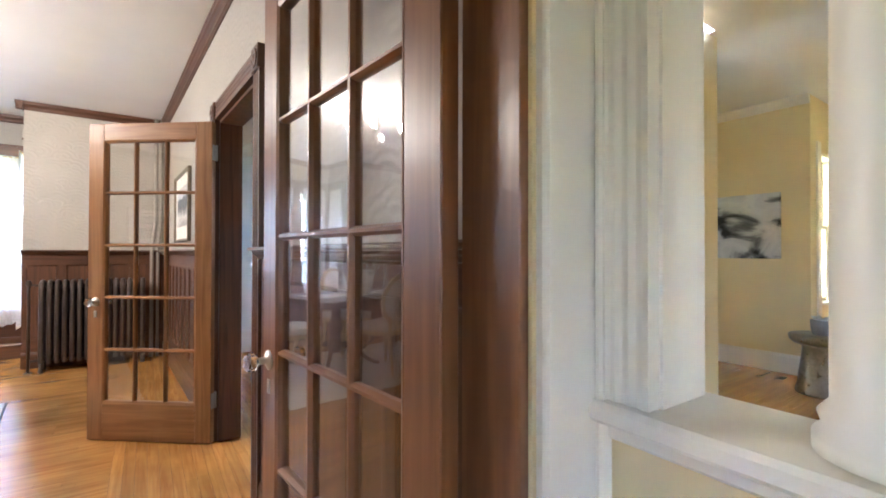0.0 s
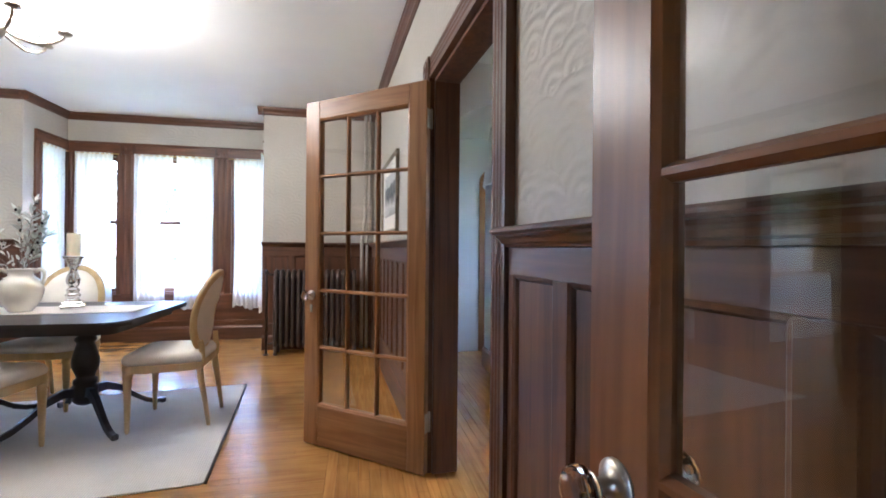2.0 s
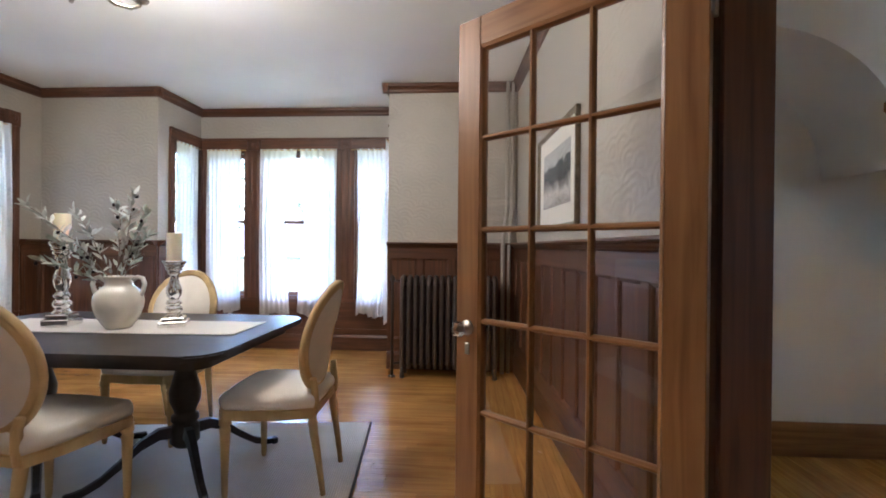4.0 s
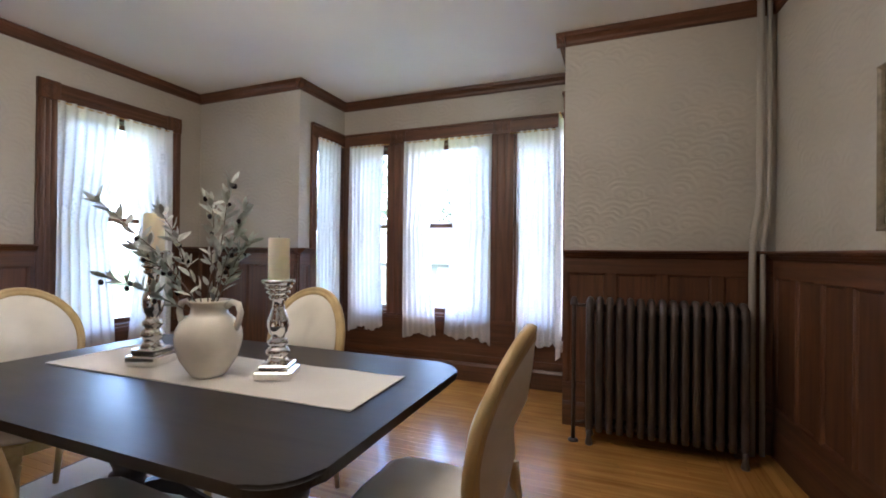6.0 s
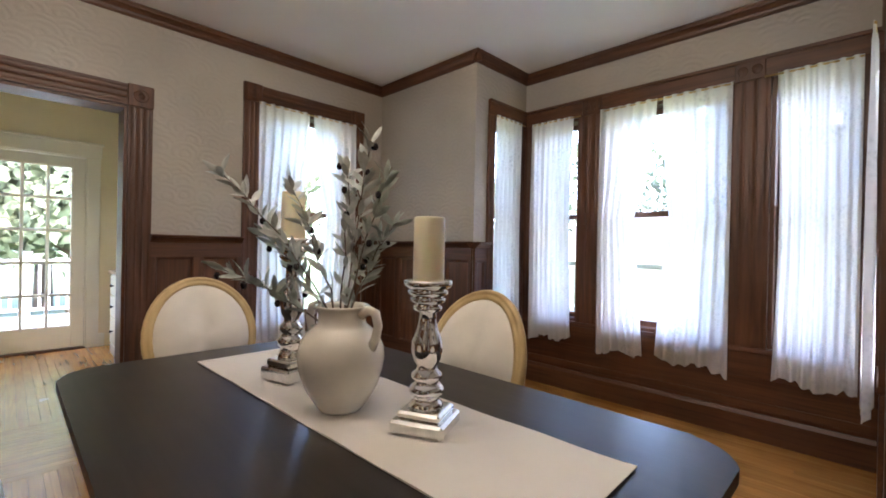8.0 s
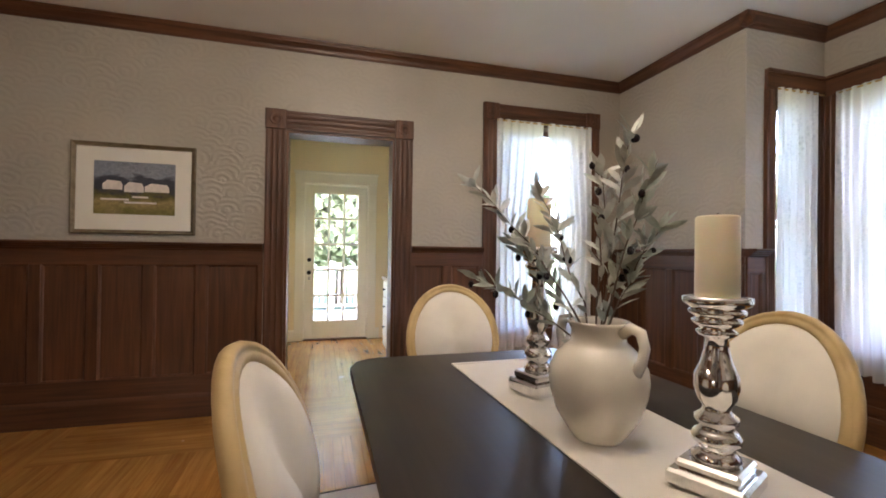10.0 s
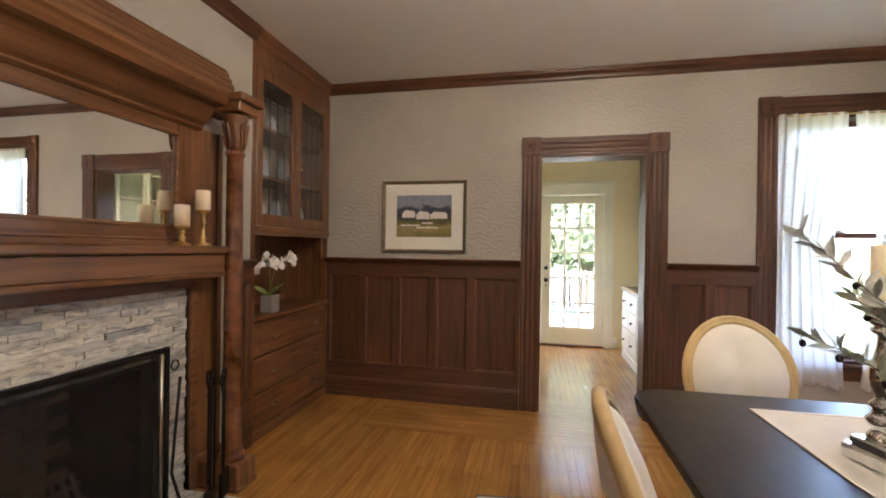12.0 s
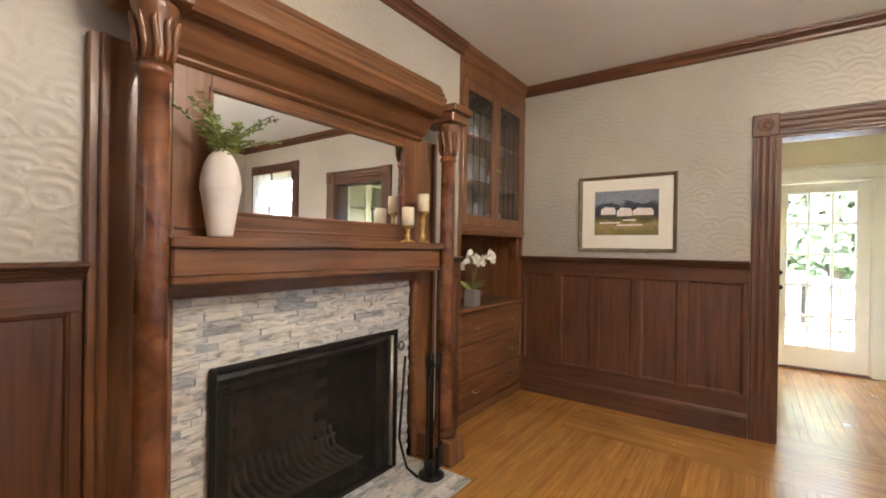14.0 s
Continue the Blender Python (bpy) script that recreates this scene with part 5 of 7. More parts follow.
# ---------------------------------------------------------------- pictures
def landscape_mat(name, sky_c, hill, field, accent, seed):
    """Loose painting: sky, hills, field, with a few strokes; a plain flat picture."""
    m, n, l, b = node_mat(name, field, 0.8)
    tc = n.new("ShaderNodeTexCoord")
    mp = n.new("ShaderNodeMapping")
    mp.inputs["Location"].default_value = (seed, 0, 0)
    l.new(tc.outputs["Generated"], mp.inputs["Vector"])
    sep = n.new("ShaderNodeSeparateXYZ")
    l.new(tc.outputs["Generated"], sep.inputs[0])
    ns = noise_tex(n, l, mp, 4.0, 5, 0.6)
    ad = n.new("ShaderNodeMath")
    ad.operation = 'MULTIPLY_ADD'
    l.new(ns.outputs["Fac"], ad.inputs[0])
    ad.inputs[1].default_value = 0.45
    l.new(sep.outputs["Z"], ad.inputs[2])
    r = ramp(n, [(0.25, field), (0.45, accent), (0.60, tuple(c * 0.7 for c in field)), (0.70, hill), (0.92, tuple(c * 1.3 for c in hill)), (0.98, sky_c)])
    l.new(ad.outputs[0], r.inputs[0])
    n2 = noise_tex(n, l, mp, 22, 3, 1.0)
    r2 = ramp(n, [(0.35, (0.7, 0.7, 0.7)), (0.65, (1.15, 1.15, 1.1))])
    l.new(n2.outputs["Fac"], r2.inputs[0])
    l.new(mix_rgb(n, l, 0.8, r.outputs[0], r2.outputs[0], 'MULTIPLY'), b.inputs["Base Color"])
    return m


M_FRAME = wood("bronze_frame", (0.10, 0.075, 0.04), (0.22, 0.17, 0.10), 0.4, grain=(20, 20, 20), rand=0)
M_MAT = plain("mat_board", (0.84, 0.81, 0.73), 0.9, var=0.02)


def framed_picture(m, w, h, img, border, label, extra=None):
    p = thing("framed_picture", m, label, "picture")
    f = 0.028
    bm = bmesh.new()
    prof = [(0, 0), (0.026, 0), (0.03, 0.006), (0.022, 0.016), (0.018, f), (0, f)]
    prism(bm, prof, 0, w)
    prism(bm, [(y, h - z) for y, z in prof], 0, w)
    for u, s in ((0, 1), (w, -1)):
        join(bm, prism(bmesh.new(), [(y, z * s) for y, z in prof], 0, h), pose(u, 0, 0) @ stand)
    part("frame", bm, M_FRAME, p)
    part("mat_board", boxes((f - 0.004, 0.002, f - 0.004, w - f + 0.004, 0.010, h - f + 0.004)), M_MAT, p)
    part("painting", boxes((f + border, 0.010, f + border * 1.05, w - f - border, 0.0125, h - f - border * 0.95)), img, p)
    if extra:
        extra(p, w, h, f + border)
    return p


M_BARN = plain("pink_white_paint", (0.80, 0.74, 0.70), 0.8, var=0.10, scale=40)


def barns(p, w, h, b):
    for u, z, bw, bh in ((0.17, 0.30, 0.155, 0.062), (0.33, 0.295, 0.12, 0.072), (0.46, 0.31, 0.12, 0.066)):
        bm = bmesh.new()
        q = [bm.verts.new((u, 0.0132, z)), bm.verts.new((u + bw, 0.0132, z)), bm.verts.new((u + bw, 0.0132, z + bh * 0.6)), bm.verts.new((u + bw * 0.75, 0.0132, z + bh)), bm.verts.new((u + bw * 0.1, 0.0132, z + bh * 0.9)), bm.verts.new((u, 0.0132, z + bh * 0.55))]
        bm.faces.new(q)
        part("painted_barn", bm, M_BARN, p)
    for u, z, bw in ((0.25, 0.215, 0.20), (0.42, 0.235, 0.17), (0.30, 0.255, 0.10)):
        part("painted_track", boxes((u, 0.0122, z, u + bw, 0.0132, z + 0.013)), M_BARN, p)


pic_img = landscape_mat("farm_painting", (0.26, 0.29, 0.36), (0.045, 0.048, 0.07), (0.19, 0.17, 0.05), (0.36, 0.28, 0.12), 3.1)
framed_picture(on_wall("W", WX + 0.002, 4.585, 1.32), 0.765, 0.635, pic_img, 0.105, "bronze-framed watercolour of farm buildings below hills on the papered wall", barns)
pic2 = landscape_mat("road_painting", (0.56, 0.56, 0.55), (0.09, 0.095, 0.10), (0.40, 0.38, 0.35), (0.66, 0.64, 0.60), 7.7)
framed_picture(on_wall("E", EX, 6.27, 1.345) @ pose(0, 0.002, 0), 0.92, 0.66, pic2, 0.115, "framed landscape of a winding track on the papered wall")

# ---------------------------------------------------------------- radiator and riser pipe
rad = thing("radiator", pose(-0.93, 7.99, 0), "dark brown cast-iron column radiator below the panelled wall", "radiator")
for i in range(15):
    x = 0.045 + i * 0.0615
    bm = bmesh.new()
    for y in (-0.075, 0.075):
        tube(bm, [(x, y, 0.09), (x, y * 1.0, 0.15), (x, y, 0.86), (x, y * 0.8, 0.915), (x, y * 0.35, 0.935), (x, 0, 0.938)], [0.020, 0.023, 0.023, 0.024, 0.022, 0.02], 8)
        tube(bm, [(x, y, 0.13), (x, y * 0.4, 0.105), (x, 0, 0.10)], [0.022, 0.02, 0.02], 8)
    tube(bm, [(x, 0, 0.12), (x, 0, 0.91)], 0.017, 8)
    if i in (0, 14):
        for y in (-0.08, 0.08):
            lathe(bm, [(0.018, 0.0), (0.024, 0.01), (0.016, 0.05), (0.02, 0.10), (0, 0.10)], 10, pose(x, y, 0))
    part("section", bm, M_IRON, rad)
for hz in (0.13, 0.88):
    part("header", tube(bmesh.new(), [(0.03, 0, hz), (0.925, 0, hz)], 0.028, 10), M_IRON, rad)
bm = tube(bmesh.new(), [(-0.055, -0.05, 0.0), (-0.055, -0.05, 0.90), (-0.055, -0.05, 0.93)], 0.013, 10)
tube(bm, [(-0.055, -0.05, 0.905), (0.04, -0.02, 0.895)], 0.012, 10)
tube(bm, [(-0.055, -0.05, 0.12), (0.04, -0.02, 0.13)], 0.011, 10)
lathe(bm, [(0.022, 0.90), (0.026, 0.915), (0.02, 0.94), (0.012, 0.955), (0, 0.957)], 12, pose(-0.055, -0.05, 0))
lathe(bm, [(0.035, 0.0), (0.03, 0.012), (0.014, 0.016), (0, 0.016)], 14, pose(-0.055, -0.05, 0))
part("valve_pipe", bm, M_IRON, rad)
M_PIPE = plain("painted_pipe", (0.40, 0.37, 0.32), 0.45, var=0.06)
pipe = thing("riser_pipe", pose(0.09, 8.14, 0), "painted heating riser pipe with an offset in the room corner", "pipe")
part("pipe", tube(bmesh.new(), [(-0.03, 0, 0), (-0.03, 0, 1.26), (-0.028, 0, 1.34), (0.0, 0, 1.52), (0.008, 0, 1.62), (0.008, 0, 2.84)], 0.020, 12), M_PIPE, pipe)
part("pipe", tube(bmesh.new(), [(0.03, 0.02, 0), (0.03, 0.02, 1.26), (0.032, 0.02, 1.34), (0.055, 0.02, 1.52), (0.06, 0.02, 1.62), (0.06, 0.02, 2.84)], 0.016, 12), M_PIPE, pipe)

# ---------------------------------------------------------------- rug
def rug_mat():
    m, n, l, b = node_mat("flatweave_rug", (0.6, 0.58, 0.53), 0.95)
    mp = tex_coord(n, l)
    wv = n.new("ShaderNodeTexWave")
    wv.inputs["Scale"].default_value = 26
    wv.inputs["Distortion"].default_value = 1.2
    wv.inputs["Detail"].default_value = 2
    l.new(mp.outputs[0], wv.inputs["Vector"])
    nz = noise_tex(n, l, mp, 2.2, 5)
    r = ramp(n, [(0.3, (0.66, 0.64, 0.59)), (0.5, (0.75, 0.73, 0.68)), (0.7, (0.81, 0.785, 0.735))])
    l.new(nz.outputs["Fac"], r.inputs[0])
    r2 = ramp(n, [(0.2, (0.86, 0.86, 0.86)), (0.8, (1.04, 1.04, 1.04))])
    l.new(wv.outputs["Fac"], r2.inputs[0])
    l.new(mix_rgb(n, l, 0.8, r.outputs[0], r2.outputs[0], 'MULTIPLY'), b.inputs["Base Color"])
    add_bump(n, l, b, wv.outputs["Fac"], 0.5, 0.006)
    return m


rug = thing("area_rug", pose(-2.165, 5.865, 0, 0, 0, 6.5), "pale grey flat-woven rug with a dark bound edge under the table", "rug")
part("weave", slab(bmesh.new(), rounded(-1.36, -0.84, 1.33, 0.84, 0.02, 2), 0.0005, 0.010, 0.003, 1), rug_mat(), rug)
M_BIND = plain("dark_binding", (0.09, 0.075, 0.06), 0.9, var=0.2)
part("binding", boxes((1.330, -0.84, 0.0005, 1.342, 0.84, 0.011), bevel=0.002), M_BIND, rug)
part("binding", boxes((-1.372, -0.84, 0.0005, -1.360, 0.84, 0.011), bevel=0.002), M_BIND, rug)


# ---------------------------------------------------------------- curtains
def curtain(m, u0, u1, zt, zb, label, left=1.0, right=1.0, waves=7, seed=1, tie=1.45):
    """Two sheer panels hung from a rod, drawn apart below; left and right: how far each reaches over the window when drawn in."""
    c = thing("lace_curtain", m, label, "curtain", "lace curtains")
    part("rod", tube(bmesh.new(), [(u0 - 0.03, 0.062, zt), (u1 + 0.03, 0.062, zt)], 0.006, 8), M_BRASS, c)
    rg = random.Random(seed)
    w = u1 - u0
    for side, reach in ((0, left), (1, right)):
        if reach <= 0:
            continue
        bm = bmesh.new()
        nu, nz = 40, 34
        ph = rg.uniform(0, 6)
        grid = []
        for j in range(nz + 1):
            f = j / nz
            z = zt + 0.012 - (zt + 0.012 - zb) * f
            if reach >= 0.9:
                cover = w * (0.99 - 0.10 * (1 - reach) - 0.06 * math.sin(f * math.pi))
            else:
                zk = max(0.0, (zt - z) / (zt - tie))
                cover = w * (0.51 * (1 - min(1, zk) ** 1.6) + reach * min(1, zk) ** 1.6) if z > tie else w * (reach + 0.10 * ((tie - z) / (tie - zb)) ** 0.8)
            row = []
            for i in range(nu + 1):
                g = i / nu
                x = g * cover - 0.030
                u = u0 + x if side == 0 else u1 - x
                amp = 0.010 + 0.012 * f
                y = 0.064 + amp * math.sin(g * waves * 2 * math.pi * (0.51 * w / max(cover, 0.1)) ** 0.1 + ph + 0.6 * math.sin(f * 3 + ph)) + 0.006 * math.sin(g * 31 + f * 4)
                zz = z - (0.020 * math.sin(g * 9 + ph) + 0.022 * abs(math.sin(g * 17 + ph)) + 0.03 * (1 - g)) * f ** 3
                row.append(bm.verts.new((u, y, zz)))
            grid.append(row)
        for j in range(nz):
            for i in range(nu):
                q = bm.faces.new((grid[j][i], grid[j][i + 1], grid[j + 1][i + 1], grid[j + 1][i]))
                q.smooth = True
        part("panel", bm, M_LACE, c)
    return c


LACE = "white sheer lace curtain panels hanging over the window"
curtain(on_wall("W", WX, 7.84), 0.0, 0.88, 2.375, 0.42, LACE, 0.36, 0.40, 6, 2, 1.45)
curtain(bayN, BAY_R + 2.95, BAY_R + 3.36, 2.35, 0.46, LACE, 0.0, 0.97, 8, 3)
curtain(bayN, BAY_R + 1.85, BAY_R + 2.71, 2.35, 0.44, LACE, 0.44, 0.33, 6, 4, 1.46)
curtain(bayN, BAY_R + 1.22, BAY_R + 1.62, 2.35, 0.44, LACE, 0.97, 0.0, 8, 5)
curtain(on_wall("W", BAY_L, 8.82), 0.0, 0.36, 2.35, 0.46, LACE, 0.0, 0.97, 6, 6)
curtain(on_wall("E", BAY_R, 8.46), 0.0, 0.36, 2.35, 0.46, LACE, 0.97, 0.0, 6, 7)

# ---------------------------------------------------------------- chandelier
M_NICKEL = plain("antique_nickel", (0.36, 0.32, 0.27), 0.3, 1.0, var=0.15)
M_BULB = emitter("frosted_bulb", (1.0, 0.85, 0.64), 7.5)
ch = thing("chandelier", pose(-2.05, 5.74, CEIL) @ Matrix.Diagonal((1.35, 1.35, 1.3, 1)), "antique nickel chandelier with six lit frosted bulbs", "chandelier")
part("stem", lathe(bmesh.new(), [(0, -0.36), (0.014, -0.355), (0.03, -0.33), (0.045, -0.30), (0.03, -0.27), (0.014, -0.25), (0.012, -0.18), (0.022, -0.16), (0.012, -0.14), (0.012, -0.045), (0.03, -0.04), (0.062, -0.025), (0.068, -0.004), (0.06, 0)], 24), M_NICKEL, ch)
for i in range(6):
    a = math.pi / 3 * i + 0.3
    c, s = math.cos(a), math.sin(a)
    arm = part("arm", tube(bmesh.new(), [(r * c, r * s, z) for r, z in ((0.02, -0.30), (0.07, -0.33), (0.13, -0.345), (0.19, -0.33), (0.225, -0.30), (0.23, -0.275))], 0.007, 8), M_NICKEL, ch)
    cup = lathe(bmesh.new(), [(0.008, -0.285), (0.026, -0.28), (0.03, -0.272), (0.012, -0.268), (0.012, -0.245), (0, -0.245)], 16, pose(0.23 * c, 0.23 * s, 0))
    part("cup", cup, M_NICKEL, arm)
    part("bulb", lathe(bmesh.new(), [(0, -0.246), (0.009, -0.246), (0.013, -0.235), (0.019, -0.215), (0.020, -0.200), (0.015, -0.183), (0.007, -0.173), (0, -0.171)], 16, pose(0.23 * c, 0.23 * s, 0)), M_BULB, arm, "lit frosted bulb")

# ---------------------------------------------------------------- kitchen passage beyond the west doorway
KX, KY0, KY1, KC = -7.45, 5.02, 7.0, 2.75
wall_grid("wall_kitchen_west", KX - 0.15, KY0 - 0.15, KX, KY1 + 0.15, 0, KC, [(5.25, 6.11, 0, 2.15)], M_KWALL, "y")
wall_grid("wall_kitchen_south", KX, KY0 - 0.15, WX - 0.2, KY0, 0, KC, [(-6.6, -6.05, 1.2, 2.1)], M_KWALL, "x")
wall_grid("wall_kitchen_north", KX, KY1, WX - 0.2, KY1 + 0.15, 0, KC, [], M_KWALL, "x")
tagged(part("wall_kitchen_lining", boxes((WX - 0.206, KY0, 0, WX - 0.2, 5.19, KC), (WX - 0.206, 6.06, 0, WX - 0.2, KY1, KC), (WX - 0.206, 5.19, 2.16, WX - 0.2, 6.06, KC)), M_KWALL), kind="structure")
tagged(part("ceiling_kitchen", boxes((KX - 0.15, KY0 - 0.15, KC, WX - 0.2, KY1 + 0.15, KC + 0.15)), M_CEIL), kind="structure")
kc = thing("trim_back_door", on_wall("W", KX, 6.11), "cream painted flat casing round the back door", "trim", kind="structure")
part("side_casing", boxes((-0.115, 0, 0, 0, 0.022, 2.15), bevel=0.003), M_CREAM, kc)
part("side_casing", boxes((0.86, 0, 0, 0.975, 0.022, 2.15), bevel=0.003), M_CREAM, kc)
part("head_casing", boxes((-0.125, 0, 2.15, 0.985, 0.026, 2.29), (-0.14, 0, 2.285, 1.00, 0.045, 2.315), bevel=0.003), M_CREAM, kc)
part("jamb", boxes((0, -0.15, 0, 0.012, 0.002, 2.15), (0.848, -0.15, 0, 0.86, 0.002, 2.15), (0.012, -0.15, 2.138, 0.848, 0.002, 2.15)), M_CREAM, kc)
part("threshold", boxes((0.0, -0.15, 0.0, 0.86, 0.03, 0.018), bevel=0.004), M_TRIM_H, kc)
for u0, u1, m2 in ((0, KY1 - 6.225 - 0.72, on_wall("W", KX, KY1 - 0.72)), (0, 0.11, on_wall("W", KX, 5.135))):
    bb = tagged(part("baseboard", prism(bmesh.new(), [(0, 0), (0.02, 0), (0.02, 0.13), (0.012, 0.15), (0, 0.15)], u0, max(u1, 0.02)), M_CREAM), kind="structure")
    bb.matrix_world = m2
glazed_door("back_door", pose(KX - 0.045, 6.096, 0.02, 0, 0, -90), 0.832, 2.112, "cream painted back door with fifteen panes, shut", 3, 5, M_CREAM, M_CREAM, 0.775, 0.110, 0.105, 0.235, knob_mat=M_BLACK, cross=0.030)
bolt = thing("dead_bolt", pose(KX - 0.022, 6.096 - 0.775, 1.10), "dark round dead bolt on the back door", "lock")
part("rose", lathe(bmesh.new(), [(0.028, 0), (0.028, 0.01), (0.018, 0.018), (0, 0.02)], 16, pose(0, 0, 0, 0, 90, 0)), M_BLACK, bolt)

M_COUNTER = wood("butcher_block", (0.36, 0.22, 0.10), (0.52, 0.35, 0.18), 0.4, grain=(2, 30, 30), rand=0)
for i in range(2):
    kx = -7.04 + i * 0.86
    kcab = thing("kitchen_base_cabinet", pose(kx, 6.28, 0), "cream painted base cabinet with dark knobs", "cabinet", "kitchen base cabinets")
    part("body", boxes((0, 0.012, 0.09, 0.855, 0.60, 0.86), (0, 0.03, 0, 0.855, 0.6, 0.09)), M_CREAM, kcab)
    part("plinth", boxes((0, 0.0, 0, 0.855, 0.03, 0.10), bevel=0.004), M_CREAM, kcab)
    for c in range(2):
        for z0, z1 in ((0.12, 0.40), (0.41, 0.63), (0.64, 0.84)):
            d = part("drawer_front", boxes((0.02 + c * 0.415, -0.006, z0, 0.42 + c * 0.415, 0.012, z1), bevel=0.003), M_CREAM, kcab)
            part("knob", lathe(bmesh.new(), [(0.006, 0), (0.006, 0.014), (0.014, 0.02), (0.012, 0.03), (0, 0.032)], 12, pose(0.22 + c * 0.415, -0.006, (z0 + z1) / 2, 90, 0, 0)), M_BLACK, d)
ct = thing("kitchen_worktop", pose(-7.05, 6.26, 0.862), "wooden worktop on the cream base cabinets", "worktop")
part("board", boxes((0, 0, 0, 1.75, 0.73, 0.035), bevel=0.004), M_COUNTER, ct)
for i in range(2):
    u = thing("kitchen_wall_cabinet", pose(-7.12 + i * 0.86, 6.48, 1.44), "cream wall cabinet with glazed doors above the worktop", "cabinet", "kitchen wall cabinets")
    part("body", boxes((0, 0.02, 0, 0.855, 0.34, 0.02), (0, 0.02, 1.1, 0.855, 0.34, 1.38), (0, 0.02, 0.02, 0.02, 0.34, 1.1), (0.835, 0.02, 0.02, 0.855, 0.34, 1.1), (0.02, 0.32, 0.02, 0.835, 0.34, 1.1), (0.02, 0.02, 0.5, 0.835, 0.32, 0.515)), M_CREAM, u)
    for c in range(2):
        a = 0.005 + c * 0.425
        d = part("cabinet_door", boxes((a, 0, 0.01, a + 0.05, 0.02, 1.18), (a + 0.37, 0, 0.01, a + 0.42, 0.02, 1.18), (a + 0.05, 0, 0.01, a + 0.37, 0.02, 0.07), (a + 0.05, 0, 1.11, a + 0.37, 0.02, 1.18), (a + 0.05, 0, 0.82, a + 0.37, 0.02, 0.85), bevel=0.003), M_CREAM, u)
        p = part("pane", boxes((a + 0.045, 0.008, 0.065, a + 0.375, 0.011, 1.115)), M_GLASS, d)
        p.visible_shadow = False
        part("knob", lathe(bmesh.new(), [(0.005, 0), (0.005, 0.012), (0.011, 0.017), (0.01, 0.025), (0, 0.027)], 12, pose(a + 0.03 + (0.36 if c == 0 else 0), 0, 0.15, 90, 0, 0)), M_BLACK, d)
    sp = thing("spice_drawer_unit", pose(-7.12 + i * 0.86, 6.55, 0.899), "small cream drawer unit between worktop and wall cabinet", "cabinet", "spice drawers")
    part("body", boxes((0, 0.01, 0, 0.855, 0.40, 0.538)), M_CREAM, sp)
    for c in range(3):
        for r in range(2):
            d = part("drawer_front", boxes((0.01 + c * 0.28, 0, 0.02 + r * 0.22, 0.28 + c * 0.28, 0.012, 0.225 + r * 0.22), bevel=0.003), M_CREAM, sp)
            part("knob", lathe(bmesh.new(), [(0.005, 0), (0.005, 0.01), (0.010, 0.015), (0, 0.022)], 10, pose(0.145 + c * 0.28, 0, 0.12 + r * 0.22, 90, 0, 0)), M_BLACK, d)

# ---------------------------------------------------------------- stair hall beyond the east doorway
def moved(before, dx, dy):
    """Moves all that was built since before."""
    for ob in scene.objects:
        if ob not in before and ob.parent is None:
            ob.matrix_world = pose(dx, dy, 0) @ ob.matrix_world


before_hall = set(scene.objects)
HX0, HX1, HY0, HY1 = EX - 0.08, 3.3, 3.58 - 0.18, 7.6
wall_grid("wall_hall_north", HX0 - 0.15, HY1, HX1, HY1 + 0.15, 0, 2.9, [(1.42, 2.22, 0, 2.0)], M_HALL, "x")
wall_grid("wall_hall_south", HX0 + 0.12, HY0 - 0.12, HX1 + 0.12, HY0, 0, 2.9, [], M_HALL, "x")
wall_grid("wall_hall_east", HX1, HY0, HX1 + 0.12, HY1 + 0.15, 0, 2.9, [(4.85, 5.2, 1.6, 2.15)], M_HALL, "y")
tagged(part("ceiling_hall", boxes((HX0, HY0 - 0.12, 2.85, HX1 + 0.12, HY1 + 0.15, 3.0)), M_HALL), kind="structure")
# arched header, barrel vault behind it, and the sloping stair enclosure
bm = bmesh.new()
n_arc = 20
AX, AR, AS = 1.30, 0.84, 1.72
arc = [(AX + AR * math.cos(math.pi * i / n_arc), AS + 0.80 * math.sin(math.pi * i / n_arc)) for i in range(n_arc + 1)]
out = [(HX1, AS)] + arc + [(HX0 - 0.05, AS), (HX0 - 0.05, 2.85), (HX1, 2.85)]
b2 = bmesh.new()
for y in (6.32, 6.40):
    b2.faces.new([b2.verts.new((x, y, z)) for x, z in out])
a = [b2.verts.new((x, 6.32, z)) for x, z in out]
b = [b2.verts.new((x, 6.40, z)) for x, z in out]
for i in range(len(out)):
    b2.faces.new((a[i], a[(i + 1) % len(out)], b[(i + 1) % len(out)], b[i]))
join(bm, b2)
bmesh.ops.remove_doubles(bm, verts=bm.verts, dist=1e-4)
bmesh.ops.triangulate(bm, faces=[f for f in bm.faces if len(f.verts) > 4])
tagged(part("wall_hall_arch", bm, M_HALL), kind="structure")
bm = bmesh.new()
v0 = [bm.verts.new((x, 6.40, z)) for x, z in arc]
v1 = [bm.verts.new((x, HY1, z)) for x, z in arc]
v2 = [bm.verts.new((AX + (AR + 0.05) * math.cos(math.pi * i / n_arc), 6.40, AS + 0.85 * math.sin(math.pi * i / n_arc))) for i in range(n_arc + 1)]
v3 = [bm.verts.new((AX + (AR + 0.05) * math.cos(math.pi * i / n_arc), HY1, AS + 0.85 * math.sin(math.pi * i / n_arc))) for i in range(n_arc + 1)]
for i in range(n_arc):
    for p, q in ((v0, v1), (v2, v3)):
        f = bm.faces.new((p[i], p[i + 1], q[i + 1], q[i]))
        f.smooth = True
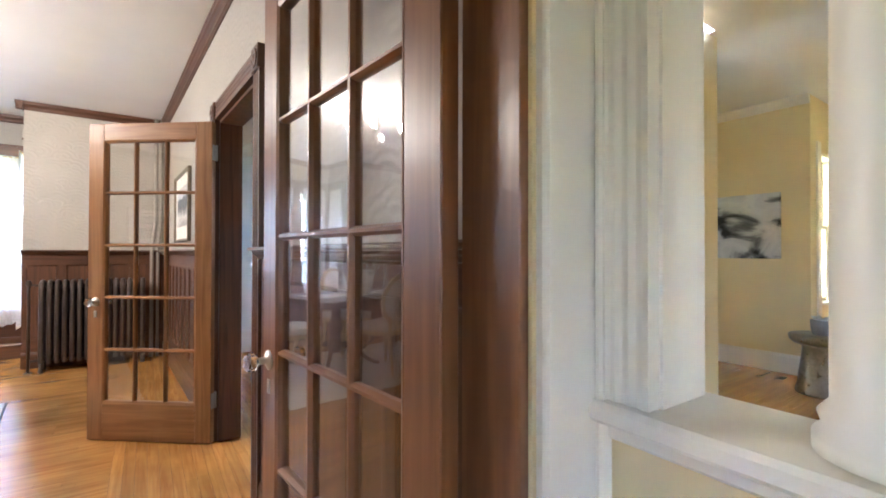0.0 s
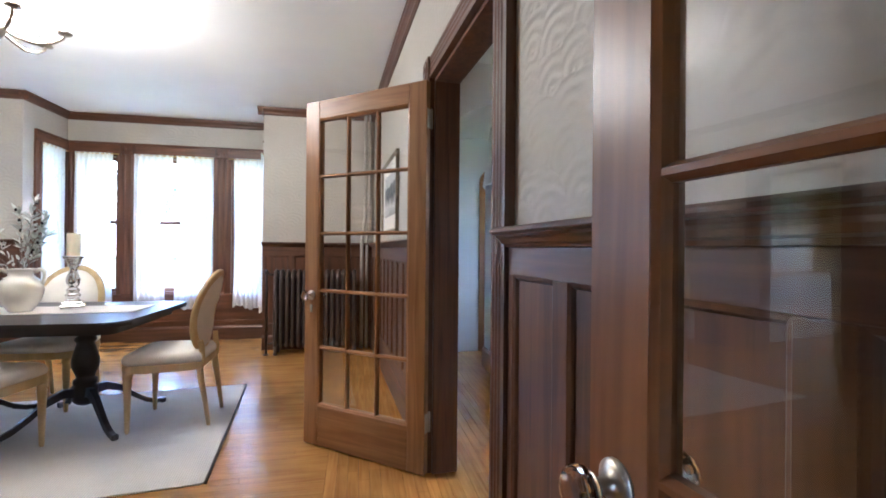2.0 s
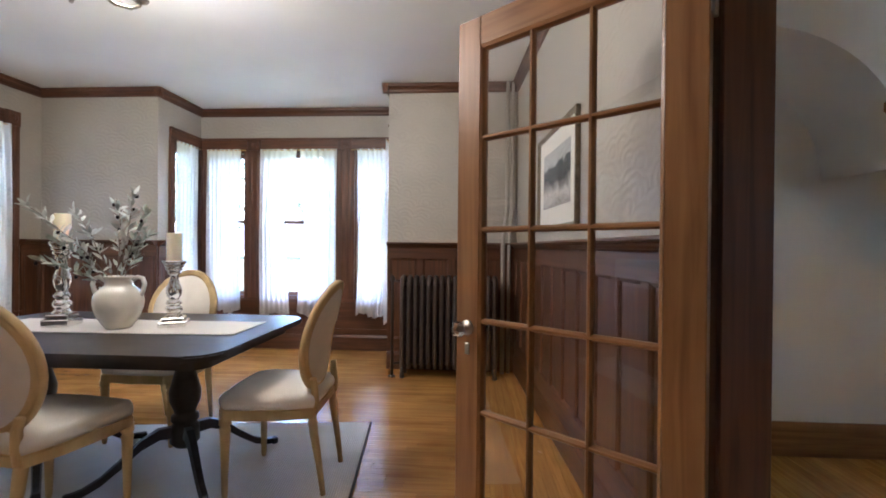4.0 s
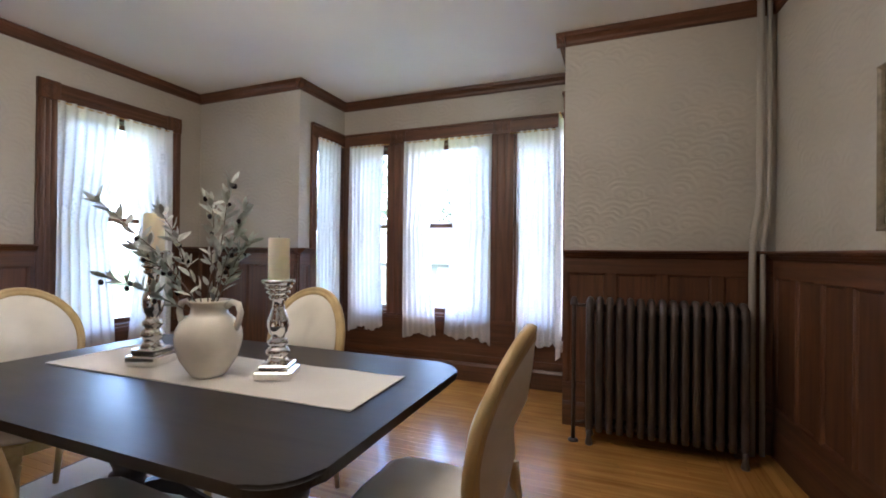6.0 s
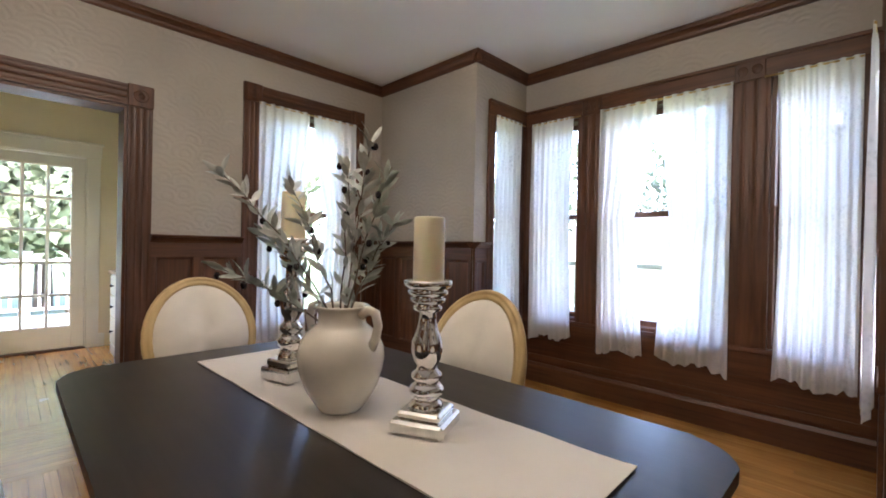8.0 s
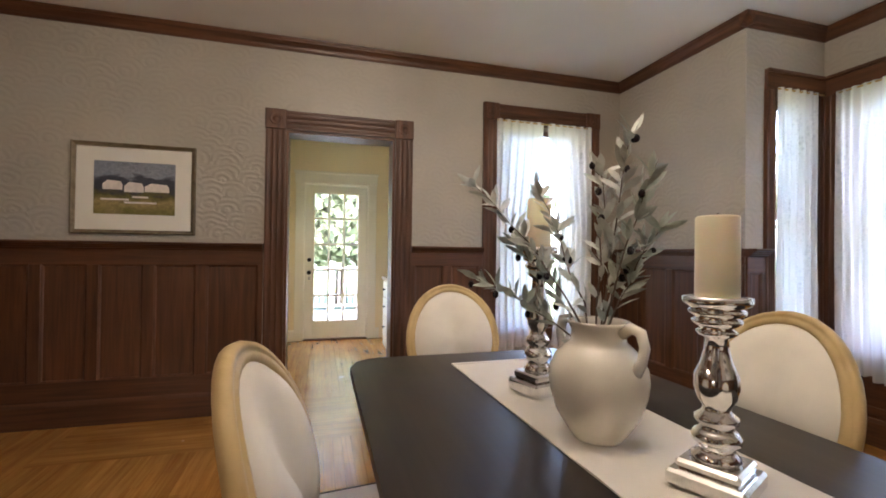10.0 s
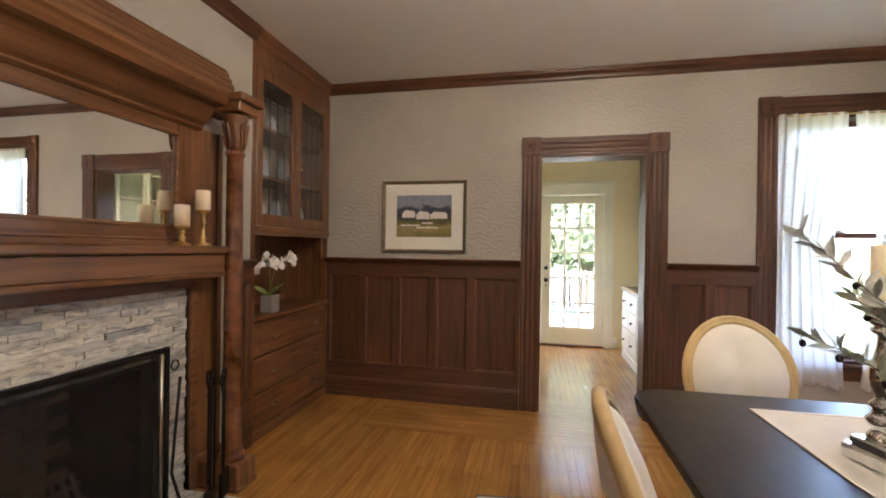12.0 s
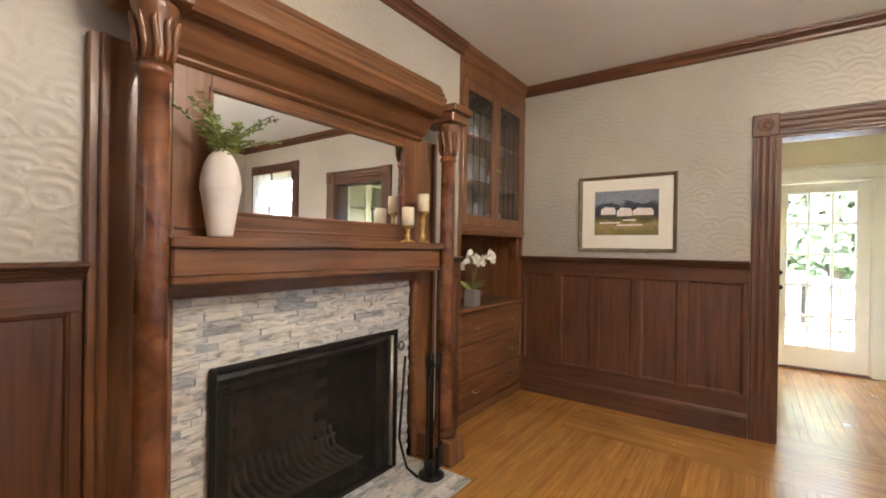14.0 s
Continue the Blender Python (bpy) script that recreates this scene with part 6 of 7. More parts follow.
tagged(part("ceiling_vault", bm, M_HALL), kind="structure")
bm = bmesh.new()
pts = [(1.225, 0), (3.29, 0), (3.29, 0.05), (1.225, 1.86)]
lo = [bm.verts.new((x, 6.42, z)) for x, z in pts]
hi = [bm.verts.new((x, 6.95, z)) for x, z in pts]
for i in range(4):
    bm.faces.new((lo[i], lo[(i + 1) % 4], hi[(i + 1) % 4], hi[i]))
bm.faces.new(lo)
bm.faces.new(hi)
tagged(part("wall_stair_side", bm, M_HALL), kind="structure")
bm = bmesh.new()
pts = [(1.225, 1.86), (3.29, 0.05), (3.29, 2.8), (1.3, 2.5)]
bm.faces.new([bm.verts.new((x, 6.95 + 0.0, z)) for x, z in pts])
bm.faces.new([bm.verts.new((x, 7.05, z)) for x, z in pts])
tagged(part("wall_stair_upper", bm, M_HALL), kind="structure")
hb = tagged(part("baseboard", prism(bmesh.new(), [(0, 0), (0.022, 0), (0.022, 0.17), (0.012, 0.20), (0, 0.20)], 0, 2.07), M_DOOR_H), kind="structure")
hb.matrix_world = pose(3.29, 6.418, 0, 0, 0, 180)
hb2 = tagged(part("baseboard", prism(bmesh.new(), [(0, 0), (0.022, 0), (0.022, 0.17), (0.012, 0.20), (0, 0.20)], 0, 0.55), M_DOOR_H), kind="structure")
hb2.matrix_world = pose(1.223, 6.40, 0, 0, 0, 90)
fd = thing("front_door", pose(1.42, HY1 + 0.03, 0.01), "brown panelled wooden front door with an arched head and glazed light", "door")
part("leaf", boxes((0, 0, 0, 0.17, 0.045, 1.98), (0.63, 0, 0, 0.80, 0.045, 1.98), (0.17, 0, 1.72, 0.63, 0.045, 1.98), (0.17, 0, 1.0, 0.63, 0.045, 1.12), (0.17, 0, 0, 0.63, 0.045, 0.2), (0.17, 0.012, 0.2, 0.63, 0.03, 1.0), (0.25, -0.002, 0.3, 0.55, 0.03, 0.55), (0.25, -0.002, 0.65, 0.55, 0.03, 0.9), bevel=0.004), M_DOOR, fd)
gp = part("pane", boxes((0.165, 0.02, 1.115, 0.635, 0.024, 1.725)), M_GLASS, fd)
gp.visible_shadow = False
hc = thing("trim_front_door", on_wall("N", 2.30, HY1), "brown wooden casing of the front door with a rounded head", "trim", kind="structure")
part("side_casing", boxes((0, 0, 0, 0.08, 0.03, 2.0), (0.88, 0, 0, 0.96, 0.03, 2.0), bevel=0.004), M_DOOR, hc)
bm = bmesh.new()
for i in range(14):
    a0, a1 = math.pi * i / 14, math.pi * (i + 1) / 14
    q = []
    for r, y in ((0.40, 0), (0.48, 0), (0.48, 0.03), (0.40, 0.03)):
        q.append((r, y))
    va = [bm.verts.new((0.48 + r * math.cos(a0), y, 2.0 + 0.55 * r * math.sin(a0))) for r, y in q]
    vb = [bm.verts.new((0.48 + r * math.cos(a1), y, 2.0 + 0.55 * r * math.sin(a1))) for r, y in q]
    for k in range(4):
        bm.faces.new((va[k], va[(k + 1) % 4], vb[(k + 1) % 4], vb[k]))
part("head_casing", bm, M_DOOR_H, hc)

drop = thing("stair_newel_drop", pose(1.36, 5.43, 1.73), "brown wooden stair newel ending in a moulded drop", "newel")
part("post", boxes((-0.06, -0.06, 0.11, 0.06, 0.06, 1.118), bevel=0.006), M_DOOR, drop)
part("moulded_drop", boxes((-0.066, -0.066, 0.0, 0.066, 0.066, 0.03), (-0.088, -0.088, 0.03, 0.088, 0.088, 0.085), (-0.073, -0.073, 0.085, 0.073, 0.073, 0.11), bevel=0.012), M_DOOR_H, drop)
moved(before_hall, 0.08, 0.18)
HX0, HX1, HY0, HY1 = HX0 + 0.08, HX1 + 0.08, HY0 + 0.18, HY1 + 0.18
tagged(part("wall_hall_lining", boxes((EX + 0.13, 3.5, 0, EX + 0.136, 4.16, 2.85), (EX + 0.13, 5.10, 0, EX + 0.136, 7.9, 2.85), (EX + 0.13, 4.16, 2.125, EX + 0.136, 5.10, 2.85)), M_HALL), kind="structure").matrix_world = SKEW
before_parlour = set(scene.objects)

# ---------------------------------------------------------------- front parlour behind the camera, with its pillared sill
PX0, PY0 = -2.6, -1.6
wall_grid("wall_parlour_west", PX0 - 0.15, PY0, PX0, 2.305, 0, CEIL, [(-0.2, 0.2, 0.9, 1.9)], M_YELLOW, "y")
wall_grid("wall_parlour_south", PX0 - 0.15, PY0 - 0.15, 6.5, PY0, 0, CEIL, [(-1.3, -0.9, 0.9, 1.9), (1.85, 2.25, 0.9, 1.9)], M_YELLOW, "x")
wall_grid("wall_parlour_east", 0.545, PY0, 0.675, 2.305, 0, CEIL, [(-1.0, 2.185, 0.968, 2.5)], M_YELLOW, "y")
wall_grid("wall_doorway_lining", PX0, 2.295, 0.545, 2.305, 0, CEIL, [(-0.655, 0.385, 0, 2.12)], M_YELLOW, "x")
tagged(part("ceiling_parlour", boxes((PX0 - 0.15, PY0 - 0.15, CEIL, 6.6, 3.3, CEIL + 0.15), (HX1 - 0.1, 3.3, CEIL, 6.6, 4.9, CEIL + 0.15)), M_CEIL), kind="structure")
dc = thing("trim_doorway_cream", pose(0.39, 2.295, 0, 0, 0, 180), "cream painted casing round the french door opening", "trim", kind="structure")
part("side_casing", boxes((-0.150, 0, 0, 0, 0.02, 2.12), (-0.150, 0.02, 0, -0.118, 0.034, 2.12), (-0.03, 0.02, 0, 0.0, 0.028, 2.12), bevel=0.004), M_WHITE, dc)
part("side_casing", boxes((1.04, 0, 0, 1.16, 0.02, 2.12), bevel=0.004), M_WHITE, dc)
part("head_casing", boxes((-0.150, 0, 2.12, 1.16, 0.02, 2.24), bevel=0.004), M_WHITE, dc)
pil = thing("trim_pillared_opening", on_wall("E", 0.545, 2.185, -0.017), "cream painted fluted pilaster and deep sill of the opening between rooms", "trim", kind="structure")
prof = [(0, 0.0), (0.03, 0.0)]
for i in range(4):
    s = 0.010 + i * 0.024
    prof += [(0.03, s), (0.027, s + 0.007), (0.0255, s + 0.012), (0.027, s + 0.017), (0.03, s + 0.022)]
prof += [(0.03, 0.115), (0, 0.115)]
bm = prism(bmesh.new(), prof, 0, 1.40)
bm.transform(pose(0, 0, 1.022) @ stand)
part("pilaster", bm, M_WHITE, pil)
part("pilaster_back", boxes((0.115, 0, 1.022, 0.118, 0.018, 2.6)), M_WHITE, pil)
part("reveal", boxes((-0.006, -0.13, 1.022, 0.0, 0.0, 2.5)), M_WHITE, pil)
part("sill", boxes((-3.1, -0.16, 0.985, 0.105, 0.05, 1.02), bevel=0.008), M_WHITE, pil)
part("apron", boxes((-3.1, 0.0, 0.955, 0.105, 0.02, 0.985), bevel=0.006), M_WHITE, pil)
colm = thing("round_column", pose(0.61, 1.932, 1.004), "cream painted round column standing on the deep sill", "column")
part("shaft", lathe(bmesh.new(), [(0.085, 0), (0.085, 0.02), (0.075, 0.03), (0.08, 0.045), (0.068, 0.06), (0.066, 0.5), (0.062, 1.30), (0.075, 1.32), (0.085, 1.36), (0.085, 1.44), (0, 1.44)], 32), M_WHITE, colm)
# yellow room further on
wall_grid("wall_yellow_north", HX1 + 0.12, 4.75, 5.55, 4.9, 0, CEIL, [], M_YELLOW, "x")
wall_grid("wall_yellow_west", HX1 - 0.1, 3.345, HX1 + 0.02, 4.75, 0, CEIL, [], M_YELLOW, "y")
wall_grid("wall_yellow_east", 5.40, 3.355, 5.55, 4.75, 0, CEIL, [], M_YELLOW, "y")
wall_grid("wall_yellow_south", 0.545, 3.345, HX1 - 0.1, 3.395, 0, CEIL, [], M_YELLOW, "x")
wall_grid("wall_yellow_return", 5.55, 3.355, 6.5, 3.475, 0, CEIL, [(5.66, 6.25, 0.7, 2.3)], M_YELLOW, "x")
wall_grid("wall_yellow_bay", 6.35, PY0, 6.5, 3.355, 0, CEIL, [], M_YELLOW, "y")
window("window_7", on_wall("N", 6.25, 3.355), 0, 0.59, 0.7, 2.3, False, M_CREAM)
part("side_casing", boxes((5.56, 3.335, 0.6, 5.66, 3.355, 2.4), bevel=0.004), M_WHITE, thing("trim_parlour_window", Matrix(), "white painted casing of the parlour window", "trim", kind="structure"))
yb = tagged(part("baseboard", prism(bmesh.new(), [(0, 0), (0.02, 0), (0.02, 0.17), (0.01, 0.20), (0, 0.20)], 0, 1.395), M_WHITE), kind="structure")
yb.matrix_world = on_wall("E", 5.40, 3.355)
yc = tagged(part("trim_crown", prism(bmesh.new(), CROWN, 0, 1.395), M_WHITE), kind="structure")
yc.matrix_world = on_wall("E", 5.40, 3.355, CEIL - 0.003)
M_ABS = plain("abstract_canvas", (0.55, 0.55, 0.55), 0.7, var=0.02)
nn, ll = M_ABS.node_tree.nodes, M_ABS.node_tree.links
_t = noise_tex(nn, ll, tex_coord(nn, ll, (2.2, 2.2, 3.4)), 1.2, 7, 0.6)
_r = ramp(nn, [(0.36, (0.03, 0.03, 0.035)), (0.42, (0.22, 0.22, 0.23)), (0.48, (0.60, 0.60, 0.59)), (0.6, (0.72, 0.71, 0.69)), (0.7, (0.55, 0.55, 0.55))])
ll.new(_t.outputs["Fac"], _r.inputs[0])
ll.new(_r.outputs[0], nn["Principled BSDF"].inputs["Base Color"])
cv = thing("abstract_canvas", on_wall("E", 5.40, 3.60, 1.19), "grey and black abstract canvas on the yellow wall", "picture")
part("canvas", boxes((0, 0, 0, 0.92, 0.035, 0.70), bevel=0.004), M_ABS, cv)
M_DRUM = plain("hammered_pewter", (0.30, 0.27, 0.22), 0.3, 1.0, var=0.2, scale=30, bump=0.4, fine=30)
st = thing("drum_side_table", pose(4.865, 3.13, 0), "hammered metal drum side table with a round top", "side table")
part("base", lathe(bmesh.new(), [(0.19, 0), (0.19, 0.02), (0.175, 0.1), (0.15, 0.30), (0.14, 0.40), (0.16, 0.44), (0, 0.44)], 28), M_DRUM, st)
part("top", lathe(bmesh.new(), [(0, 0.44), (0.20, 0.44), (0.235, 0.47), (0.24, 0.51), (0.23, 0.52), (0, 0.52)], 32), M_DRUM, st)
pp = thing("potted_plant", pose(4.865, 3.13, 0.521), "small plant in a glass pot on the side table", "plant")
part("pot", lathe(bmesh.new(), [(0, 0), (0.065, 0), (0.08, 0.06), (0.085, 0.13), (0.078, 0.13), (0, 0.12)], 20), M_ZINC, pp)
bm = bmesh.new()
rg = random.Random(4)
for i in range(26):
    a = rg.uniform(0, 6.3)
    leaf_blade(bm, (0, 0, 0.12), (math.cos(a), math.sin(a), rg.uniform(0.2, 0.8)), rg.uniform(0.06, 0.11), 0.03, rg)
part("foliage", bm, M_LEAF2, pp)

moved(before_parlour, 0.115, 0.055)

# ---------------------------------------------------------------- outdoors
M_GRASS = plain("lawn", (0.07, 0.10, 0.035), 0.95, var=0.35, scale=1.5, bump=0.5, fine=20)
M_SIDING = plain("grey_siding", (0.34, 0.36, 0.37), 0.7, var=0.05)
M_SHINGLE = plain("roof_shingle", (0.10, 0.10, 0.105), 0.9, var=0.2, scale=12)
M_DECK = plain("white_deck", (0.25, 0.255, 0.26), 0.6, var=0.04)
M_BARK = plain("bark", (0.11, 0.08, 0.055), 0.9, var=0.3, scale=15, bump=0.8, fine=18)
M_TREE = plain("tree_leaf", (0.12, 0.15, 0.085), 0.7, var=0.5, scale=3)
tagged(part("ground", boxes((-400, -400, -1.0, 400, 400, -0.7)), M_GRASS), kind="structure")
deck = thing("back_deck", pose(-9.6, 5.7, -0.1), "pale grey painted deck with a balustrade outside the back door", "deck")
part("post_base", boxes((-1.9, -2.4, -0.6, 1.9, 2.4, -0.05)), M_DECK, deck)
for i in range(26):
    part("board", boxes((-1.9 + i * 0.146, -2.4, -0.05, -1.9 + i * 0.146 + 0.138, 2.4, -0.01), bevel=0.003), M_DECK, deck)
rl = thing("deck_railing", pose(-11.3, 5.7, -0.11), "white deck railing with square balusters", "railing")
part("top_rail", boxes((-0.05, -2.4, 0.92, 0.05, 2.4, 0.98), bevel=0.006), M_DECK, rl)
part("bottom_rail", boxes((-0.03, -2.4, 0.10, 0.03, 2.4, 0.15), bevel=0.004), M_DECK, rl)
for i in range(5):
    y = -2.4 + i * 1.2
    part("post", boxes((-0.065, y - 0.065, 0, 0.065, y + 0.065, 1.08), (-0.085, y - 0.085, 1.08, 0.085, y + 0.085, 1.11), bevel=0.005), M_DECK, rl)
for i in range(40):
    y = -2.34 + i * 0.12
    part("baluster", boxes((-0.018, y - 0.018, 0.15, 0.018, y + 0.018, 0.92)), M_DECK, rl)


def tree(at, height, spread, seed, leaves=2600):
    rg = random.Random(seed)
    t = thing("garden_tree", pose(*at), "leafy garden tree with a tapered trunk", "tree", "garden trees")
    tr = tube(bmesh.new(), [(0, 0, -0.1), (0.05, 0, height * 0.2), (-0.05, 0.08, height * 0.45), (0.05, 0, height * 0.8)], [height * 0.03, height * 0.024, height * 0.016, height * 0.005], 10)
    tips = []
    for i in range(12):
        a, z0 = rg.uniform(0, 6.28), rg.uniform(0.28, 0.75) * height
        r = spread * rg.uniform(0.5, 1.0) * (1.15 - z0 / height)
        p1 = (r * 0.5 * math.cos(a), r * 0.5 * math.sin(a), z0 + r * 0.35)
        p2 = (r * math.cos(a), r * math.sin(a), z0 + r * 0.5)
        tube(tr, [(0, 0, z0), p1, p2], [height * 0.010, height * 0.006, height * 0.002], 6)
        tips += [Vector(p1), Vector(p2), Vector(p1).lerp(Vector(p2), 0.5)]
    tips += [Vector((0, 0, height * 0.85)), Vector((0, 0, height * 0.95))]
    part("trunk", tr, M_BARK, t)
    verts, faces = [], []
    for i in range(leaves):
        c = rg.choice(tips) + Vector((rg.gauss(0, 1), rg.gauss(0, 1), rg.gauss(0, 0.8))) * spread * 0.16
        u = Vector((rg.uniform(-1, 1), rg.uniform(-1, 1), rg.uniform(-1, 1))).normalized()
        v = u.cross(Vector((rg.uniform(-1, 1), rg.uniform(-1, 1), 0.3))).normalized()
        s = rg.uniform(0.06, 0.13) * (spread / 2.5) ** 0.5 * (1.5 if leaves > 5000 else 1.0)
        k = len(verts)
        verts += [c + u * s, c + v * s * 0.6, c - u * s, c - v * s * 0.6]
        faces.append((k, k + 1, k + 2, k + 3))
    me = bpy.data.meshes.new("crown")
    me.from_pydata([tuple(q) for q in verts], [], faces)
    me.materials.append(M_TREE)
    cr = new("crown", me)
    cr.parent = t
    tagged(cr, kind="stuff")


for i, (at, h, s) in enumerate((((-15.5, 5.0, -0.7), 6.0, 2.6), ((-16.5, 8.0, -0.7), 7.0, 3.0), ((-14.5, 10.8, -0.7), 5.0, 2.4), ((-4.4, 19.5, -0.7), 6.5, 2.6), ((-13.5, 2.0, -0.7), 5.5, 2.5), ((-14.6, 6.6, -0.7), 5.2, 2.4), ((-17.5, 6.2, -0.7), 7.5, 3.0), ((-0.6, 22.0, -0.7), 9.0, 3.0), ((-9.0, 17.0, -0.7), 7.0, 3.0))):
    tree(at, h, s, 40 + i, 9000 if at[0] < -13 else 2600)

house = thing("neighbour_house", pose(-2.0, 15.0, -0.7), "grey clapboard neighbouring house with white trim", "house")
part("wall", boxes((-5.0, 0.1, 0, 2.6, 6.0, 1.75), (-0.3, 0.1, 1.75, 2.6, 6.0, 4.1)), M_SIDING, house)
for i in range(14):
    part("clapboard", prism(bmesh.new(), [(0.1, i * 0.125), (0.072, i * 0.125), (0.09, i * 0.125 + 0.125), (0.1, i * 0.125 + 0.125)], -5.0, 2.6), M_SIDING, house)
part("roof", prism(prism(bmesh.new(), [(-0.3, 1.75), (3.0, 2.9), (6.3, 1.75)], -5.3, -0.35), [(-0.3, 4.1), (3.0, 5.9), (6.3, 4.1)], -0.6, 2.9), M_SHINGLE, house)
part("eave_trim", boxes((-5.3, -0.32, 1.66, -0.35, -0.28, 1.80), (-0.6, -0.32, 3.98, 2.9, -0.28, 4.14)), M_WHITE, house)
for x in (-4.1, -2.4, -0.9, 1.2):
    w = part("window", boxes((x - 0.5, 0.04, 0.55, x + 0.5, 0.09, 1.55), bevel=0.01), M_WHITE, house)
    part("pane", boxes((x - 0.4, 0.032, 0.63, x + 0.4, 0.045, 1.47)), M_STEEL, w)

# ---------------------------------------------------------------- floors: strip boards
def strip_floor(parent, x0, y0, x1, y1, along, width, rng, picked=None, offset=0.0):
    """Rows of boards; those in the picked stretch are pieces of their own, the rest one part."""
    lengths = (0.62, 0.84, 1.06, 1.30)
    shared = {}
    verts, faces = [], []
    a0, a1, b0, b1 = (x0, x1, y0, y1) if along == "x" else (y0, y1, x0, x1)
    r = 0
    b = b0
    while b < b1 - 0.004:
        w = min(width, b1 - b)
        a = a0 - rng.random() * 0.5 * 0
        first = True
        while a < a1 - 0.01:
            ln = rng.choice(lengths)
            if first:
                ln *= rng.choice((0.4, 0.6, 0.8, 1.0))
                first = False
            e = min(a + ln, a1)
            if a1 - e < 0.12:
                e = a1
            g = 0.0006
            ctr = ((a + e) / 2, b + w / 2) if along == "x" else (b + w / 2, (a + e) / 2)
            if picked and picked(*ctr):
                bx = boxes((a + g - (a + e) / 2, -w / 2 + g, -0.012, e - g - (a + e) / 2, w / 2 - g, 0.0))
                ob = part("floor_board", bx, M_FLOOR, parent)
                ob.matrix_local = pose(ctr[0], ctr[1], 0, 0, 0, 0 if along == "x" else 90)
            else:
                k = len(verts)
                if along == "x":
                    q = (a + g, b + g, e - g, b + w - g)
                else:
                    q = (b + g, a + g, b + w - g, e - g)
                verts.extend([(q[0], q[1], 0), (q[2], q[1], 0), (q[2], q[3], 0), (q[0], q[3], 0), (q[0], q[1], -0.012), (q[2], q[1], -0.012), (q[2], q[3], -0.012), (q[0], q[3], -0.012)])
                faces.extend([(k, k + 1, k + 2, k + 3), (k, k + 4, k + 5, k + 1), (k + 1, k + 5, k + 6, k + 2), (k + 2, k + 6, k + 7, k + 3), (k + 3, k + 7, k + 4, k)])
            a = e
        b += width
    return verts, faces


def island_floor_mat(name, along):
    m = wood(name, (0.36, 0.155, 0.034), (0.55, 0.285, 0.072), 0.22, grain=(2.2, 40, 40) if along == "x" else (40, 2.2, 40), rand=0.0, bump=0.04, coat=0.35)
    n, l = m.node_tree.nodes, m.node_tree.links
    geo = n.new("ShaderNodeNewGeometry")
    for nd in n:
        if nd.type == 'MAP_RANGE' and nd.inputs["Value"].links and nd.inputs["Value"].links[0].from_node.type == 'OBJECT_INFO':
            l.new(geo.outputs["Random Per Island"], nd.inputs["Value"])
            nd.inputs["To Min"].default_value, nd.inputs["To Max"].default_value = 0.87, 1.13
    return m


M_FLOOR_X = island_floor_mat("oak_floor_rows_x", "x")
M_FLOOR_Y = island_floor_mat("oak_floor_rows_y", "y")
floor_ob = bpy.data.objects["floor"]
rng = random.Random(2)
BW = 0.057
sets = {"x": ([], []), "y": ([], [])}


def add_rows(x0, y0, x1, y1, along, picked=None):
    v, f = strip_floor(floor_ob, x0, y0, x1, y1, along, BW, rng, picked)
    vs, fs = sets[along]
    k = len(vs)
    vs.extend(v)
    fs.extend([tuple(i + k for i in q) for q in f])


# dining room: border of boards along the walls round an inner field
BR = 0.057 * 11
near = lambda x, y: y < 4.6 and -4.3 < x < -0.4
add_rows(WX + BR, SY + BR, EX - BR, NY - BR, "x", near)
add_rows(WX, SY, EX - BR, SY + BR, "x", None)
add_rows(EX - BR, SY, EX, NY, "y", None)
add_rows(WX, SY + BR, WX + BR, NY, "y", None)
add_rows(WX + BR, NY - BR, EX - BR, NY, "x", None)
add_rows(BAY_L, NY, BAY_R, BAY_N, "x", None)
add_rows(-0.95, 2.36, EX + 0.12, SY, "y", None)
add_rows(WX - 0.2, 5.20, WX, 6.05, "y", None)
add_rows(KX - 0.1, KY0, WX - 0.2, KY1, "x", None)
add_rows(HX0, HY0, HX1, HY1, "y", None)
add_rows(PX0, PY0, 0.66, 2.36, "y", None)
add_rows(0.66, PY0, 6.45, 3.26, "x", None)
add_rows(HX1, 3.26, 5.5, 4.8, "x", None)
for along, mt in (("x", M_FLOOR_X), ("y", M_FLOOR_Y)):
    me = bpy.data.meshes.new("floor_boards")
    me.from_pydata(sets[along][0], [], sets[along][1])
    me.materials.append(mt)
    ob = new("floor_boards", me)
    ob.parent = floor_ob
    tagged(ob, kind="stuff")
tagged(part("floor_base", boxes((KX - 0.15, KY0 - 0.15, -0.15, WX - 0.2, KY1 + 0.15, -0.012), (HX0, HY0 - 0.12, -0.15, HX1 + 0.12, HY1 + 0.15, -0.012), (PX0 - 0.15, PY0 - 0.15, -0.15, 6.5, 2.0, -0.013), (0.5, 2.0, -0.15, 6.6, 3.3, -0.013), (HX1 + 0.12, 3.3, -0.15, 5.55, 4.9, -0.013)), M_GAP), kind="structure")

